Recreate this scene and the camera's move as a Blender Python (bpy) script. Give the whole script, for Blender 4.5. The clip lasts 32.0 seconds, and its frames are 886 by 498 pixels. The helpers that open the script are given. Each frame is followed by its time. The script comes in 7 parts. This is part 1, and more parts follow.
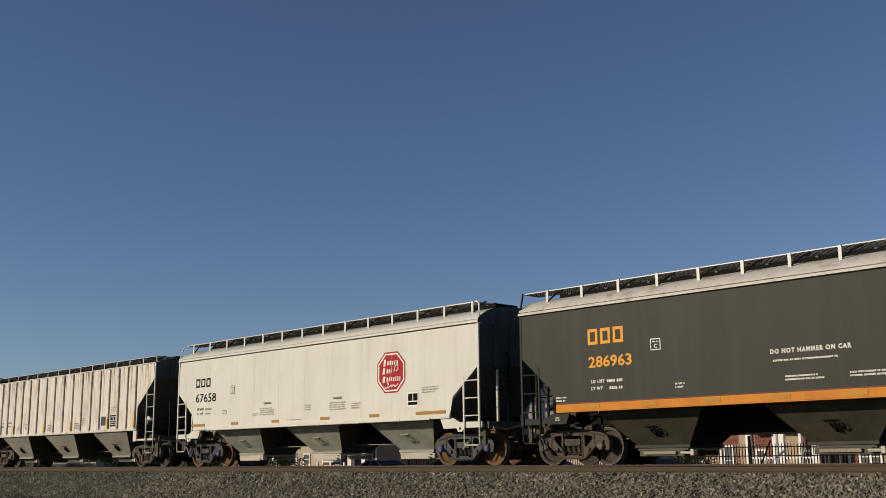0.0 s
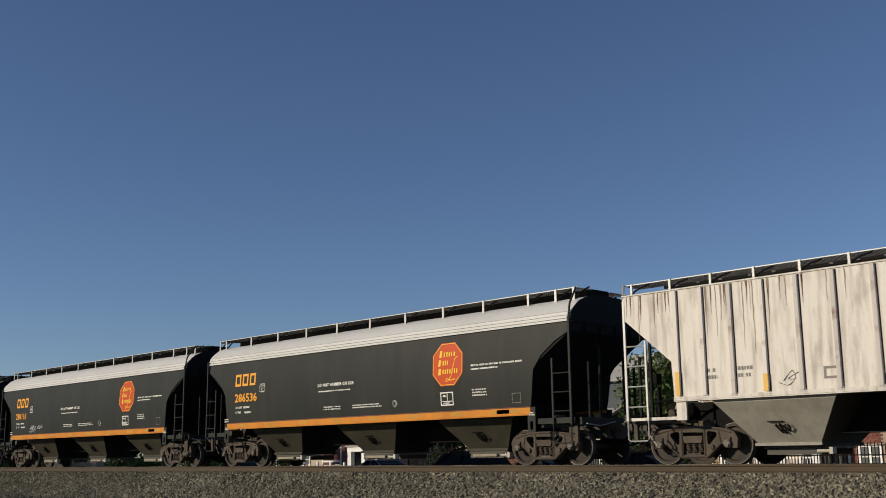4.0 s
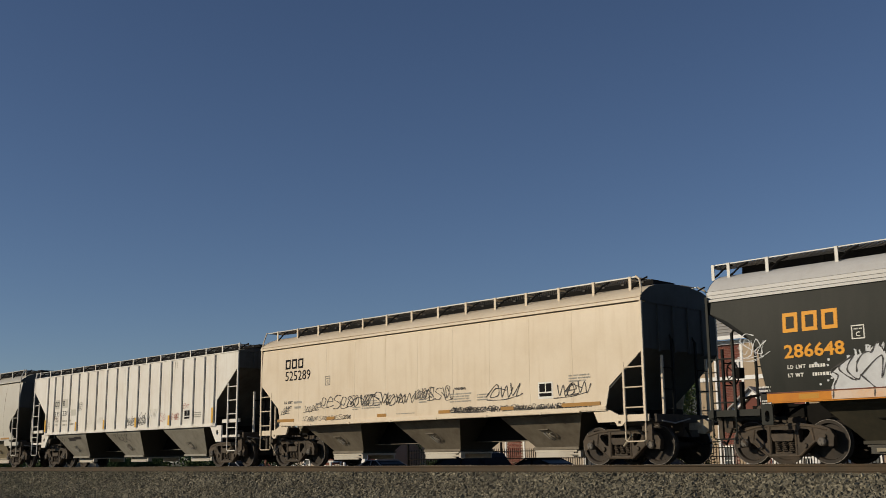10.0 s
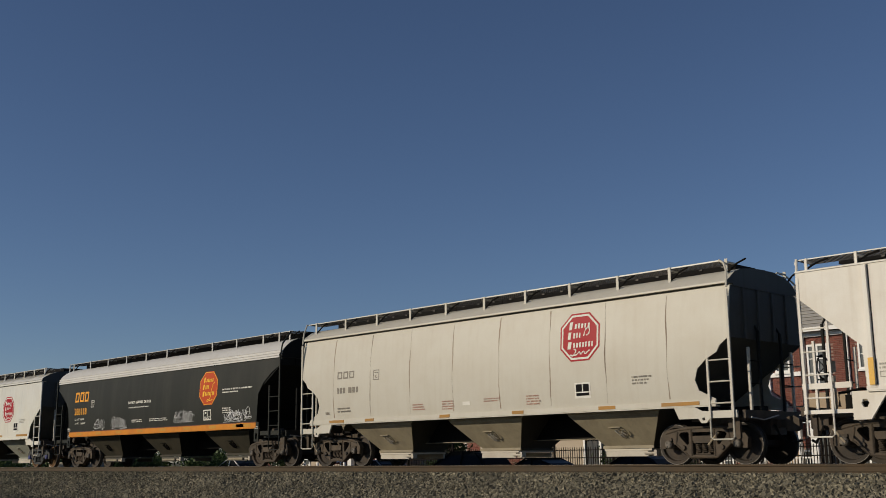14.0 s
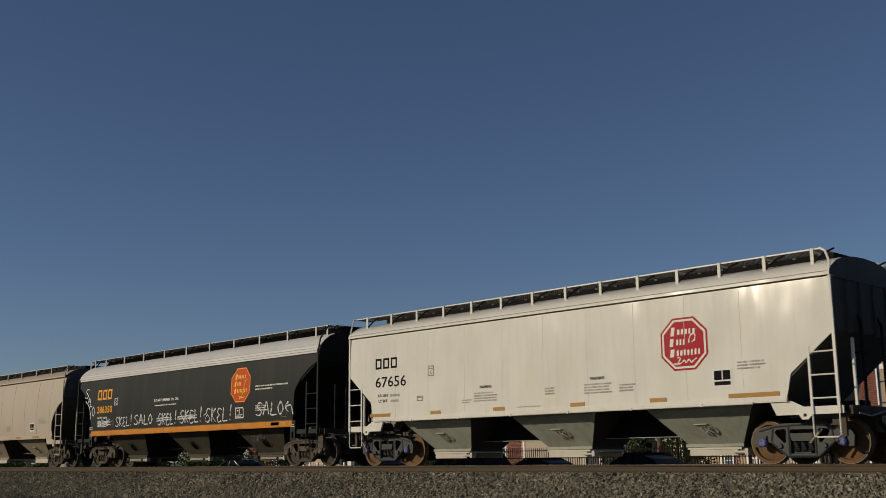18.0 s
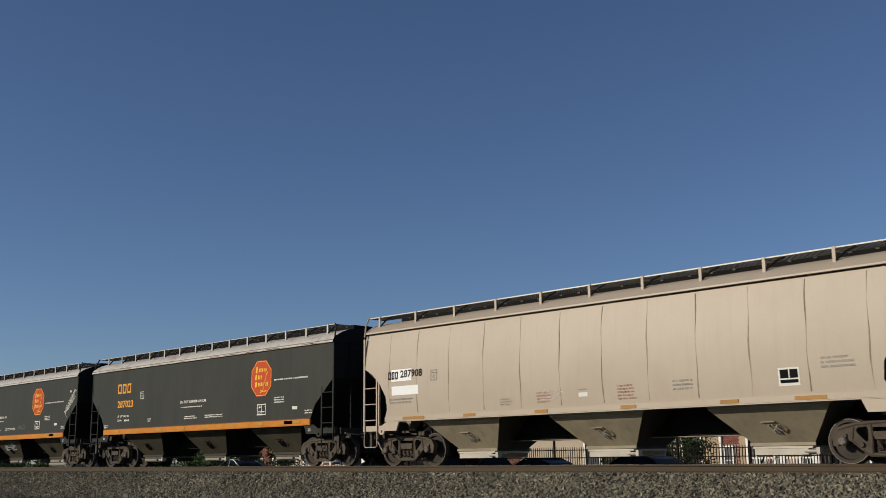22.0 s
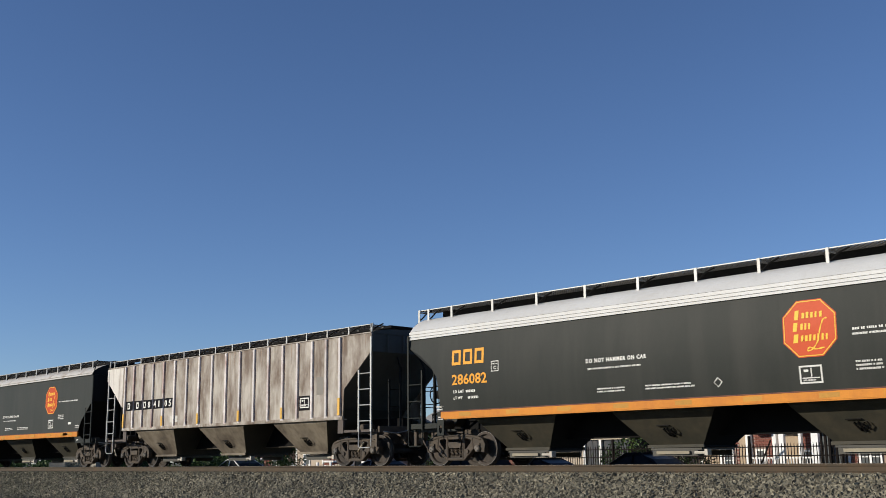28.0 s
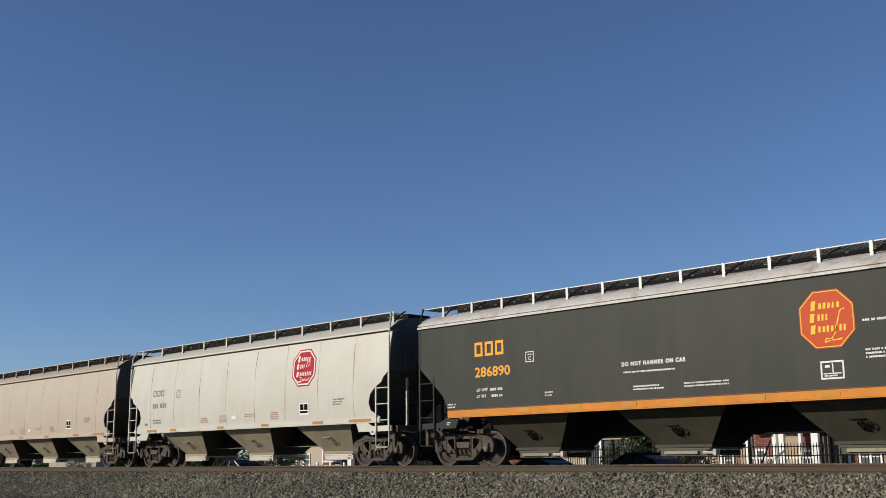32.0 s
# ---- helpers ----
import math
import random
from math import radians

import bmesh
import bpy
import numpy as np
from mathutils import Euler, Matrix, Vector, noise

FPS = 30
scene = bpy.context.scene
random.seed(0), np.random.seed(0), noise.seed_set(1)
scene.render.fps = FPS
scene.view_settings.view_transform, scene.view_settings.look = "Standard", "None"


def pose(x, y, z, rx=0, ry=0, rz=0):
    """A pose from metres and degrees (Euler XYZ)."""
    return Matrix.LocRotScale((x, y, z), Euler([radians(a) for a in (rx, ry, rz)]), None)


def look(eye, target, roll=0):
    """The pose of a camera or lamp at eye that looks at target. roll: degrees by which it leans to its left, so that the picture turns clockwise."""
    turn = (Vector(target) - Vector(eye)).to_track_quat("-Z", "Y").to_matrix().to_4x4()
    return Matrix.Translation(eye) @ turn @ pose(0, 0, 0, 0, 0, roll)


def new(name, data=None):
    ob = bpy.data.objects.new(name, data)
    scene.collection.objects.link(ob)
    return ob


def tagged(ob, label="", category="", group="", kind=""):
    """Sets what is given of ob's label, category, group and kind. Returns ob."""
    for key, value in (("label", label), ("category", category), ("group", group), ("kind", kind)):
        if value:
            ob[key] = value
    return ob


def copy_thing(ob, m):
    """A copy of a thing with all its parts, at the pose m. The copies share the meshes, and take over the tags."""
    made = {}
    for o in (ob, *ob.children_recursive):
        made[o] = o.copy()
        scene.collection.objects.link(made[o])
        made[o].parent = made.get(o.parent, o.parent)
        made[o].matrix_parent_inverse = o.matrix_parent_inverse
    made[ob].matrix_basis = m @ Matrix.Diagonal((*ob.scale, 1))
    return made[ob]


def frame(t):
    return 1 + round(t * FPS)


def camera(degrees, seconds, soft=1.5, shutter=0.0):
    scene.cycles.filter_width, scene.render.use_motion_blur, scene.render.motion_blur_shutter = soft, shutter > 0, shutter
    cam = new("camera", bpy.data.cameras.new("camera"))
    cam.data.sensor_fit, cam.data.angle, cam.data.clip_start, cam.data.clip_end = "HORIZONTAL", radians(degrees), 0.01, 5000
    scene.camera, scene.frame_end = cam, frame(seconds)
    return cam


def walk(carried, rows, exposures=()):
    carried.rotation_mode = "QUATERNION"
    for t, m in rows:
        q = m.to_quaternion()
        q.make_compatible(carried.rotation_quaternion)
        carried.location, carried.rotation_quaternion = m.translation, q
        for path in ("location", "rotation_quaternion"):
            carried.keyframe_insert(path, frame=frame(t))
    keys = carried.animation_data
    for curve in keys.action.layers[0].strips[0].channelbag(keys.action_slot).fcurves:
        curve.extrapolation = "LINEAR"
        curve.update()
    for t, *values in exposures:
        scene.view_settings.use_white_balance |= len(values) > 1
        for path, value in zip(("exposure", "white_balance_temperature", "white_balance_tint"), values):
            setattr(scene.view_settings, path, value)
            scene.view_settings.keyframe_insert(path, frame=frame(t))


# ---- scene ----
EYE = Vector((0.0, -22.245, 0.178))
AIM = Vector((-0.7043, 0.6831, 0.1932))
cam = camera(45.07, 32.0, soft=0.8, shutter=0.06)
EXPOSURES = [(0, -0.05, 6840, 18), (1, -0.50, 7050, 18), (2, -0.50, 6970, 18), (3, -0.30, 6590, 18), (6, 0.30, 6580, 18), (8, 0.28, 6670, 18), (9, 0.10, 6550, 18), (10, -0.30, 6800, 18), (11, -0.55, 6760, 18), (13, -0.50, 6800, 18), (14, -0.32, 6680, 18), (17, -0.10, 6680, 18), (18, -0.50, 6890, 18), (19, -0.30, 6630, 18), (20, 0.08, 6370, 18), (21, -0.02, 6420, 18), (22, -0.12, 6420, 18), (23, 0.08, 6430, 18), (24, 0.30, 6220, 18), (25, 0.30, 6350, 18), (28, 0.30, 6020, 18), (29, 0.18, 6220, 18), (30, 0.08, 6210, 18), (32, 0.22, 6130, 18)]
walk(cam, [(0, look(EYE, EYE + AIM, -0.59)), (32, look(EYE, EYE + AIM, -0.59))], EXPOSURES)

# ---- light ----
SUN_EL, SUN_AZ = radians(19), radians(212)
world = bpy.data.worlds.new("world")
scene.world = world
world.use_nodes = True
wn = world.node_tree.nodes
sky = wn.new("ShaderNodeTexSky")
sky.sky_type = 'NISHITA'
sky.sun_disc = False
sky.sun_elevation = SUN_EL
sky.sun_rotation = SUN_AZ
sky.altitude = 1500
sky.air_density, sky.dust_density, sky.ozone_density = 1.0, 0.1, 4.0
wn["Background"].inputs[1].default_value = 0.080
world.node_tree.links.new(sky.outputs[0], wn["Background"].inputs[0])
sun_data = bpy.data.lights.new("sun", 'SUN')
sun_data.energy = 3.45
sun_data.angle = radians(0.5)
sun_data.color = (1.0, 0.93, 0.71)
sun = new("sun", sun_data)
TO_SUN = Vector((math.sin(SUN_AZ) * math.cos(SUN_EL), math.cos(SUN_AZ) * math.cos(SUN_EL), math.sin(SUN_EL)))
sun.matrix_basis = look(TO_SUN * 60, (0, 0, 0))


# ---- materials ----
def mat(name, col, rough=0.6, metal=0.0, dirt=(0.25, 0.2, 0.14), amount=0.25, scale=1.2, streak=0.0, bump=0.1, grain=40.0, vary=0.06, spec=0.4, wave=0.0, runs=1.3, edge=(0.42, 0.72), tall=1.0, speck=0.06):
    """Paint, metal or stone: base colour, two scales of stain, run-down streaks, fine relief, and a little change from piece to piece."""
    m = bpy.data.materials.new(name)
    m.use_nodes = True
    nt = m.node_tree
    n, l = nt.nodes, nt.links
    b = n["Principled BSDF"]
    b.inputs["Roughness"].default_value = rough
    b.inputs["Metallic"].default_value = metal
    b.inputs["Specular IOR Level"].default_value = spec
    tc = n.new("ShaderNodeTexCoord")
    oi = n.new("ShaderNodeObjectInfo")
    shift = n.new("ShaderNodeVectorMath")
    shift.operation = 'ADD'
    spread = n.new("ShaderNodeMath")
    spread.operation = 'MULTIPLY'
    spread.inputs[1].default_value = 37.0
    l.new(oi.outputs["Random"], spread.inputs[0])
    l.new(tc.outputs["Object"], shift.inputs[0])
    l.new(spread.outputs[0], shift.inputs[1])
    big = n.new("ShaderNodeTexNoise")
    big.inputs["Scale"].default_value = scale
    big.inputs["Detail"].default_value = 6
    big.inputs["Roughness"].default_value = 0.65
    if tall != 1.0:
        stretch = n.new("ShaderNodeMapping")
        stretch.inputs["Scale"].default_value = (1.0, 1.0, tall)
        l.new(shift.outputs[0], stretch.inputs["Vector"])
        l.new(stretch.outputs[0], big.inputs["Vector"])
    else:
        l.new(shift.outputs[0], big.inputs["Vector"])
    ramp = n.new("ShaderNodeMapRange")
    ramp.inputs["From Min"].default_value, ramp.inputs["From Max"].default_value = edge
    ramp.inputs["To Max"].default_value = amount
    l.new(big.outputs[0], ramp.inputs[0])
    mix = n.new("ShaderNodeMix")
    mix.data_type = 'RGBA'
    mix.inputs["A"].default_value = (*col, 1)
    mix.inputs["B"].default_value = (*dirt, 1)
    l.new(ramp.outputs[0], mix.inputs["Factor"])
    out = mix.outputs["Result"]
    if streak:
        mp = n.new("ShaderNodeMapping")
        mp.inputs["Scale"].default_value = (5.0, 5.0, 0.35)
        l.new(shift.outputs[0], mp.inputs["Vector"])
        st = n.new("ShaderNodeTexNoise")
        st.inputs["Scale"].default_value = runs
        st.inputs["Detail"].default_value = 5
        l.new(mp.outputs[0], st.inputs["Vector"])
        r2 = n.new("ShaderNodeMapRange")
        r2.inputs["From Min"].default_value, r2.inputs["From Max"].default_value = 0.5, 0.78
        r2.inputs["To Max"].default_value = streak
        l.new(st.outputs[0], r2.inputs[0])
        m2 = n.new("ShaderNodeMix")
        m2.data_type = 'RGBA'
        l.new(out, m2.inputs["A"])
        m2.inputs["B"].default_value = (*dirt, 1)
        l.new(r2.outputs[0], m2.inputs["Factor"])
        out = m2.outputs["Result"]
    fine = n.new("ShaderNodeTexNoise")
    fine.inputs["Scale"].default_value = grain
    fine.inputs["Detail"].default_value = 4
    l.new(shift.outputs[0], fine.inputs["Vector"])
    hsv = n.new("ShaderNodeHueSaturation")
    val = n.new("ShaderNodeMapRange")
    val.inputs["To Min"].default_value, val.inputs["To Max"].default_value = 1 - vary, 1 + vary
    l.new(oi.outputs["Random"], val.inputs[0])
    val2 = n.new("ShaderNodeMapRange")
    val2.inputs["From Min"].default_value, val2.inputs["From Max"].default_value = 0.3, 0.7
    val2.inputs["To Min"].default_value, val2.inputs["To Max"].default_value = 1 - speck, 1 + speck
    l.new(fine.outputs[0], val2.inputs[0])
    mul = n.new("ShaderNodeMath")
    mul.operation = 'MULTIPLY'
    l.new(val.outputs[0], mul.inputs[0])
    l.new(val2.outputs[0], mul.inputs[1])
    l.new(mul.outputs[0], hsv.inputs["Value"])
    l.new(out, hsv.inputs["Color"])
    l.new(hsv.outputs[0], b.inputs["Base Color"])
    bp = n.new("ShaderNodeBump")
    bp.inputs["Strength"].default_value = bump
    bp.inputs["Distance"].default_value = 0.01
    l.new(fine.outputs[0], bp.inputs["Height"])
    if wave:
        wv = n.new("ShaderNodeTexNoise")
        wv.inputs["Scale"].default_value = 0.8
        wv.inputs["Detail"].default_value = 0.5
        wm = n.new("ShaderNodeMapping")
        wm.inputs["Scale"].default_value = (1.5, 1.0, 0.7)
        l.new(shift.outputs[0], wm.inputs["Vector"])
        l.new(wm.outputs[0], wv.inputs["Vector"])
        b2 = n.new("ShaderNodeBump")
        b2.inputs["Strength"].default_value = 1.0
        b2.inputs["Distance"].default_value = wave
        l.new(wv.outputs[0], b2.inputs["Height"])
        l.new(b2.outputs[0], bp.inputs["Normal"])
    l.new(bp.outputs[0], b.inputs["Normal"])
    return m


M = {
    "grey": mat("grey_paint", (0.0272, 0.0296, 0.0252), 0.5, spec=0.10, dirt=(0.056, 0.054, 0.046), amount=0.36, streak=0.32, scale=1.1, tall=0.3, runs=0.6, bump=0.03, vary=0.03),
    "greyflat": mat("lighter_grey_paint", (0.041, 0.0435, 0.036), 0.5, spec=0.12, dirt=(0.068, 0.065, 0.054), amount=0.42, streak=0.32, scale=1.0, tall=0.3, runs=0.6, bump=0.03, vary=0.03),
    "roof": mat("light_grey_roof_paint", (0.61, 0.60, 0.57), 0.55, dirt=(0.46, 0.43, 0.38), amount=0.35, streak=0.3, scale=0.8, bump=0.03, vary=0.03),
    "tanroof": mat("tan_roof_paint", (0.56, 0.53, 0.48), 0.55, dirt=(0.27, 0.185, 0.115), amount=0.75, streak=0.3, scale=2.2, bump=0.03, vary=0.03, edge=(0.50, 0.72)),
    "white": mat("off_white_paint", (0.725, 0.70, 0.615), 0.14, spec=0.42, wave=0.09, dirt=(0.50, 0.44, 0.34), amount=0.22, streak=0.22, scale=0.7, bump=0.02, vary=0.02, speck=0.02),
    "cream": mat("cream_paint", (0.75, 0.638, 0.48), 0.5, dirt=(0.52, 0.38, 0.22), amount=0.3, streak=0.3, scale=0.7, bump=0.02, vary=0.02, speck=0.02),
    "beige": mat("beige_paint", (0.485, 0.405, 0.312), 0.5, dirt=(0.40, 0.31, 0.22), amount=0.35, streak=0.25, scale=0.7, bump=0.02, vary=0.02, speck=0.02),
    "stone": mat("stone_grey_paint", (0.56, 0.535, 0.46), 0.5, dirt=(0.44, 0.38, 0.29), amount=0.35, streak=0.25, scale=0.7, bump=0.02, vary=0.02, speck=0.02),
    "rusty": mat("weathered_white_paint", (0.70, 0.65, 0.57), 0.7, dirt=(0.21, 0.145, 0.115), amount=0.60, streak=0.60, scale=2.6, tall=0.3, bump=0.05, vary=0.04, runs=1.5, edge=(0.5, 0.76)),
    "grimy": mat("grimy_grey_paint", (0.46, 0.415, 0.35), 0.75, dirt=(0.135, 0.090, 0.060), amount=0.92, streak=0.6, runs=0.8, scale=1.9, tall=0.4, bump=0.05, vary=0.05, edge=(0.38, 0.64)),
    "chalk": mat("chalky_white_paint", (0.80, 0.77, 0.70), 0.6, dirt=(0.50, 0.40, 0.28), amount=0.3, streak=0.3, scale=0.9, bump=0.03, vary=0.02, speck=0.02),
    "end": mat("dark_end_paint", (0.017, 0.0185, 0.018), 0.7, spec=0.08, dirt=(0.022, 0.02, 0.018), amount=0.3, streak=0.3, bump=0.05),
    "orange": mat("orange_paint", (0.66, 0.25, 0.032), 0.5, spec=0.1, dirt=(0.40, 0.13, 0.035), amount=0.5, streak=0.25, scale=1.5, bump=0.02, vary=0.02),
    "tape": mat("worn_amber_tape", (0.56, 0.28, 0.05), 0.5, dirt=(0.36, 0.20, 0.06), amount=0.5, scale=3.0, spec=0.08),
    "reflector": mat("amber_reflector", (0.44, 0.235, 0.07), 0.35, amount=0.3, spec=0.08),
    "yellow": mat("yellow_tape", (0.75, 0.42, 0.05), 0.45, amount=0.25),
    "galv": mat("galvanised_steel", (0.42, 0.42, 0.40), 0.5, 0.3, amount=0.3, bump=0.05),
    "grate": mat("grating_steel", (0.055, 0.053, 0.05), 0.6, 0.4, amount=0.3, bump=0.05),
    "black": mat("black_steel", (0.009, 0.0085, 0.008), 0.7, spec=0.06, dirt=(0.022, 0.019, 0.016), amount=0.4, bump=0.05),
    "truck": mat("dusty_cast_steel", (0.056, 0.043, 0.030), 0.75, dirt=(0.125, 0.088, 0.057), amount=0.7, scale=3.0, bump=0.25, vary=0.15),
    "wheel": mat("brown_wheel_steel", (0.034, 0.028, 0.022), 0.75, 0.1, dirt=(0.075, 0.053, 0.038), amount=0.8, scale=3.0, bump=0.15, vary=0.15),
    "tread": mat("polished_tread", (0.12, 0.11, 0.10), 0.45, 0.6, amount=0.2, bump=0.03),
    "cap": mat("worn_bearing_cap", (0.085, 0.076, 0.066), 0.5, amount=0.5, scale=6.0),
    "bluesteel": mat("blue_grey_cast_steel", (0.026, 0.029, 0.030), 0.55, dirt=(0.060, 0.056, 0.046), amount=0.5, scale=3.0, bump=0.25, vary=0.15),
    "rustwheel": mat("rust_orange_wheel_steel", (0.15, 0.075, 0.026), 0.8, dirt=(0.05, 0.032, 0.02), amount=0.8, scale=2.0, bump=0.2, vary=0.15),
    "bluecap": mat("blue_bearing_cap", (0.075, 0.085, 0.26), 0.5, dirt=(0.12, 0.11, 0.12), amount=0.5, scale=6.0),
    "palecast": mat("cream_painted_casting", (0.42, 0.36, 0.25), 0.7, dirt=(0.16, 0.09, 0.05), amount=0.8, scale=5.0, bump=0.2),
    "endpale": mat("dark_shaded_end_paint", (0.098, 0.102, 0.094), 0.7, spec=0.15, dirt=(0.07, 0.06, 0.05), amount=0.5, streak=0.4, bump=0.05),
    "endchalk": mat("dark_streaked_end_paint", (0.13, 0.12, 0.10), 0.7, spec=0.15, dirt=(0.05, 0.042, 0.034), amount=0.6, streak=0.5, bump=0.05),
    "hopdark": mat("dark_hopper_paint", (0.042, 0.039, 0.028), 0.6, spec=0.2, dirt=(0.085, 0.070, 0.046), amount=0.6, scale=1.6, streak=0.35, bump=0.06),
    "hoplight": mat("dusty_hopper_paint", (0.31, 0.265, 0.18), 0.65, dirt=(0.15, 0.125, 0.09), amount=0.5, scale=1.5, streak=0.4, bump=0.05),
    "hopchalk": mat("chalky_grey_hopper_paint", (0.30, 0.28, 0.23), 0.65, dirt=(0.15, 0.13, 0.10), amount=0.6, scale=1.5, streak=0.45, bump=0.05),
    "hopgrime": mat("grimy_hopper_paint", (0.20, 0.172, 0.128), 0.7, dirt=(0.085, 0.064, 0.045), amount=0.75, scale=1.5, streak=0.4, bump=0.05),
    "hopfilth": mat("filthy_hopper_paint", (0.225, 0.185, 0.13), 0.75, dirt=(0.060, 0.043, 0.028), amount=0.9, scale=1.1, streak=0.4, bump=0.05, edge=(0.40, 0.66)),
    "rustedge": mat("brown_sill_lip", (0.16, 0.055, 0.03), 0.7, dirt=(0.08, 0.035, 0.025), amount=0.6),
    "slate": mat("dark_slate_siding", (0.085, 0.095, 0.105), 0.8, dirt=(0.05, 0.055, 0.06), amount=0.4, bump=0.2),
    "darktrim": mat("dark_brown_trim_paint", (0.075, 0.062, 0.052), 0.7, dirt=(0.13, 0.09, 0.07), amount=0.6, bump=0.05),
    "slope": mat("shaded_slope_sheet_paint", (0.062, 0.055, 0.038), 0.7, dirt=(0.02, 0.02, 0.017), amount=0.5, bump=0.05),
    "rustrun": mat("dark_rust_runs", (0.17, 0.105, 0.075), 0.8, dirt=(0.19, 0.075, 0.045), amount=0.7, scale=2.5),
    "palerust": mat("pale_rust_wash", (0.36, 0.27, 0.20), 0.8, dirt=(0.22, 0.13, 0.09), amount=0.7, scale=2.0),
    "hopgreen": mat("dull_green_grey_hopper_paint", (0.33, 0.34, 0.28), 0.6, dirt=(0.16, 0.145, 0.11), amount=0.5, scale=1.5, streak=0.4, bump=0.05),
    "gate": mat("gate_steel", (0.52, 0.48, 0.40), 0.55, dirt=(0.25, 0.18, 0.12), amount=0.4, bump=0.05),
    "darkgate": mat("dull_gate_steel", (0.06, 0.055, 0.042), 0.6, dirt=(0.035, 0.03, 0.024), amount=0.5, bump=0.05),
    "blackline": mat("black_lettering", (0.008, 0.008, 0.010), 0.6, amount=0.04, spec=0.04),
    "fresh": mat("fresh_white_paint", (0.93, 0.93, 0.92), 0.5, amount=0.05),
    "faded": mat("faded_lettering", (0.20, 0.18, 0.15), 0.6, amount=0.3),
    "faint": mat("faint_lettering", (0.36, 0.34, 0.29), 0.6, amount=0.3),
    "ink_white": mat("white_lettering", (0.78, 0.76, 0.70), 0.5, amount=0.15, spec=0.08),
    "ink_orange": mat("orange_lettering", (0.86, 0.38, 0.045), 0.45, amount=0.1, spec=0.08),
    "ink_yellow": mat("yellow_lettering", (0.90, 0.55, 0.06), 0.45, amount=0.1, spec=0.08),
    "herald": mat("vermilion_herald", (0.58, 0.088, 0.028), 0.45, dirt=(0.5, 0.08, 0.03), amount=0.3, spec=0.08),
    "crimson": mat("crimson_herald", (0.42, 0.012, 0.025), 0.4, amount=0.12, spec=0.08),
    "pink": mat("faded_red_stencil", (0.45, 0.25, 0.19), 0.6, amount=0.2),
    "grafwhite": mat("white_spray_paint", (0.66, 0.675, 0.68), 0.6, dirt=(0.4, 0.4, 0.4), amount=0.4, scale=5.0),
    "grafpale": mat("pale_spray_over_orange", (0.66, 0.50, 0.38), 0.6, dirt=(0.7, 0.35, 0.12), amount=0.6, scale=3.0),
    "grafdark": mat("dark_spray_paint", (0.03, 0.028, 0.028), 0.6, dirt=(0.12, 0.10, 0.09), amount=0.4, scale=5.0),
    "grafred": mat("red_spray_paint", (0.42, 0.10, 0.07), 0.6, amount=0.3, scale=5.0),
    "rail": mat("rusty_rail", (0.072, 0.054, 0.034), 0.85, 0.1, dirt=(0.115, 0.070, 0.036), amount=0.6, scale=2.0, bump=0.15),
    "railtop": mat("worn_rail_head", (0.40, 0.36, 0.32), 0.35, 0.8, amount=0.3),
    "tie": mat("creosoted_tie", (0.055, 0.045, 0.036), 0.9, dirt=(0.13, 0.11, 0.09), amount=0.6, scale=4.0, bump=0.4, vary=0.2),
    "gravel": mat("gravel_bed", (0.175, 0.157, 0.112), 0.95, dirt=(0.12, 0.107, 0.078), amount=0.8, scale=9.0, bump=1.0, grain=22.0),
    "ground": mat("dry_grass_ground", (0.12, 0.11, 0.06), 0.95, dirt=(0.17, 0.14, 0.09), amount=0.7, scale=0.6, bump=0.6, grain=14.0),
    "asphalt": mat("asphalt", (0.055, 0.055, 0.055), 0.9, dirt=(0.09, 0.085, 0.08), amount=0.5, scale=0.8, bump=0.3, grain=60.0),
    "brick": mat("red_brick", (0.205, 0.068, 0.048), 0.85, dirt=(0.14, 0.055, 0.042), amount=0.4, scale=2.0, bump=0.2, vary=0.22),
    "mortar": mat("mortar", (0.34, 0.25, 0.21), 0.9, amount=0.3, bump=0.2),
    "tan": mat("tan_siding", (0.42, 0.32, 0.215), 0.8, dirt=(0.36, 0.26, 0.17), amount=0.3, bump=0.1),
    "siding": mat("pale_siding", (0.47, 0.39, 0.30), 0.8, dirt=(0.42, 0.33, 0.25), amount=0.3, bump=0.1),
    "trim": mat("white_trim_paint", (0.82, 0.81, 0.78), 0.5, amount=0.08, dirt=(0.6, 0.58, 0.52)),
    "shingle": mat("grey_shingles", (0.36, 0.34, 0.31), 0.9, dirt=(0.24, 0.23, 0.21), amount=0.5, scale=3.0, bump=0.4, vary=0.12),
    "bluedoor": mat("navy_door_paint", (0.014, 0.019, 0.027), 0.55, amount=0.15),
    "iron": mat("black_iron", (0.012, 0.010, 0.009), 0.7, amount=0.2, spec=0.05, dirt=(0.04, 0.025, 0.018)),
    "bark": mat("bark", (0.13, 0.10, 0.075), 0.95, dirt=(0.07, 0.055, 0.04), amount=0.6, scale=6.0, bump=0.8),
    "leaf": mat("green_leaves", (0.06, 0.105, 0.025), 0.6, dirt=(0.10, 0.12, 0.03), amount=0.5, scale=2.0, bump=0.05, vary=0.25),
    "shrub": mat("shrub_leaves", (0.028, 0.055, 0.018), 0.7, spec=0.1, dirt=(0.06, 0.06, 0.025), amount=0.5, scale=3.0, bump=0.05, vary=0.25),
    "dryleaf": mat("brown_shrub_leaves", (0.10, 0.065, 0.03), 0.7, amount=0.4, vary=0.25),
    "paleleaf": mat("pale_dry_leaves", (0.30, 0.28, 0.19), 0.8, amount=0.4, vary=0.25),
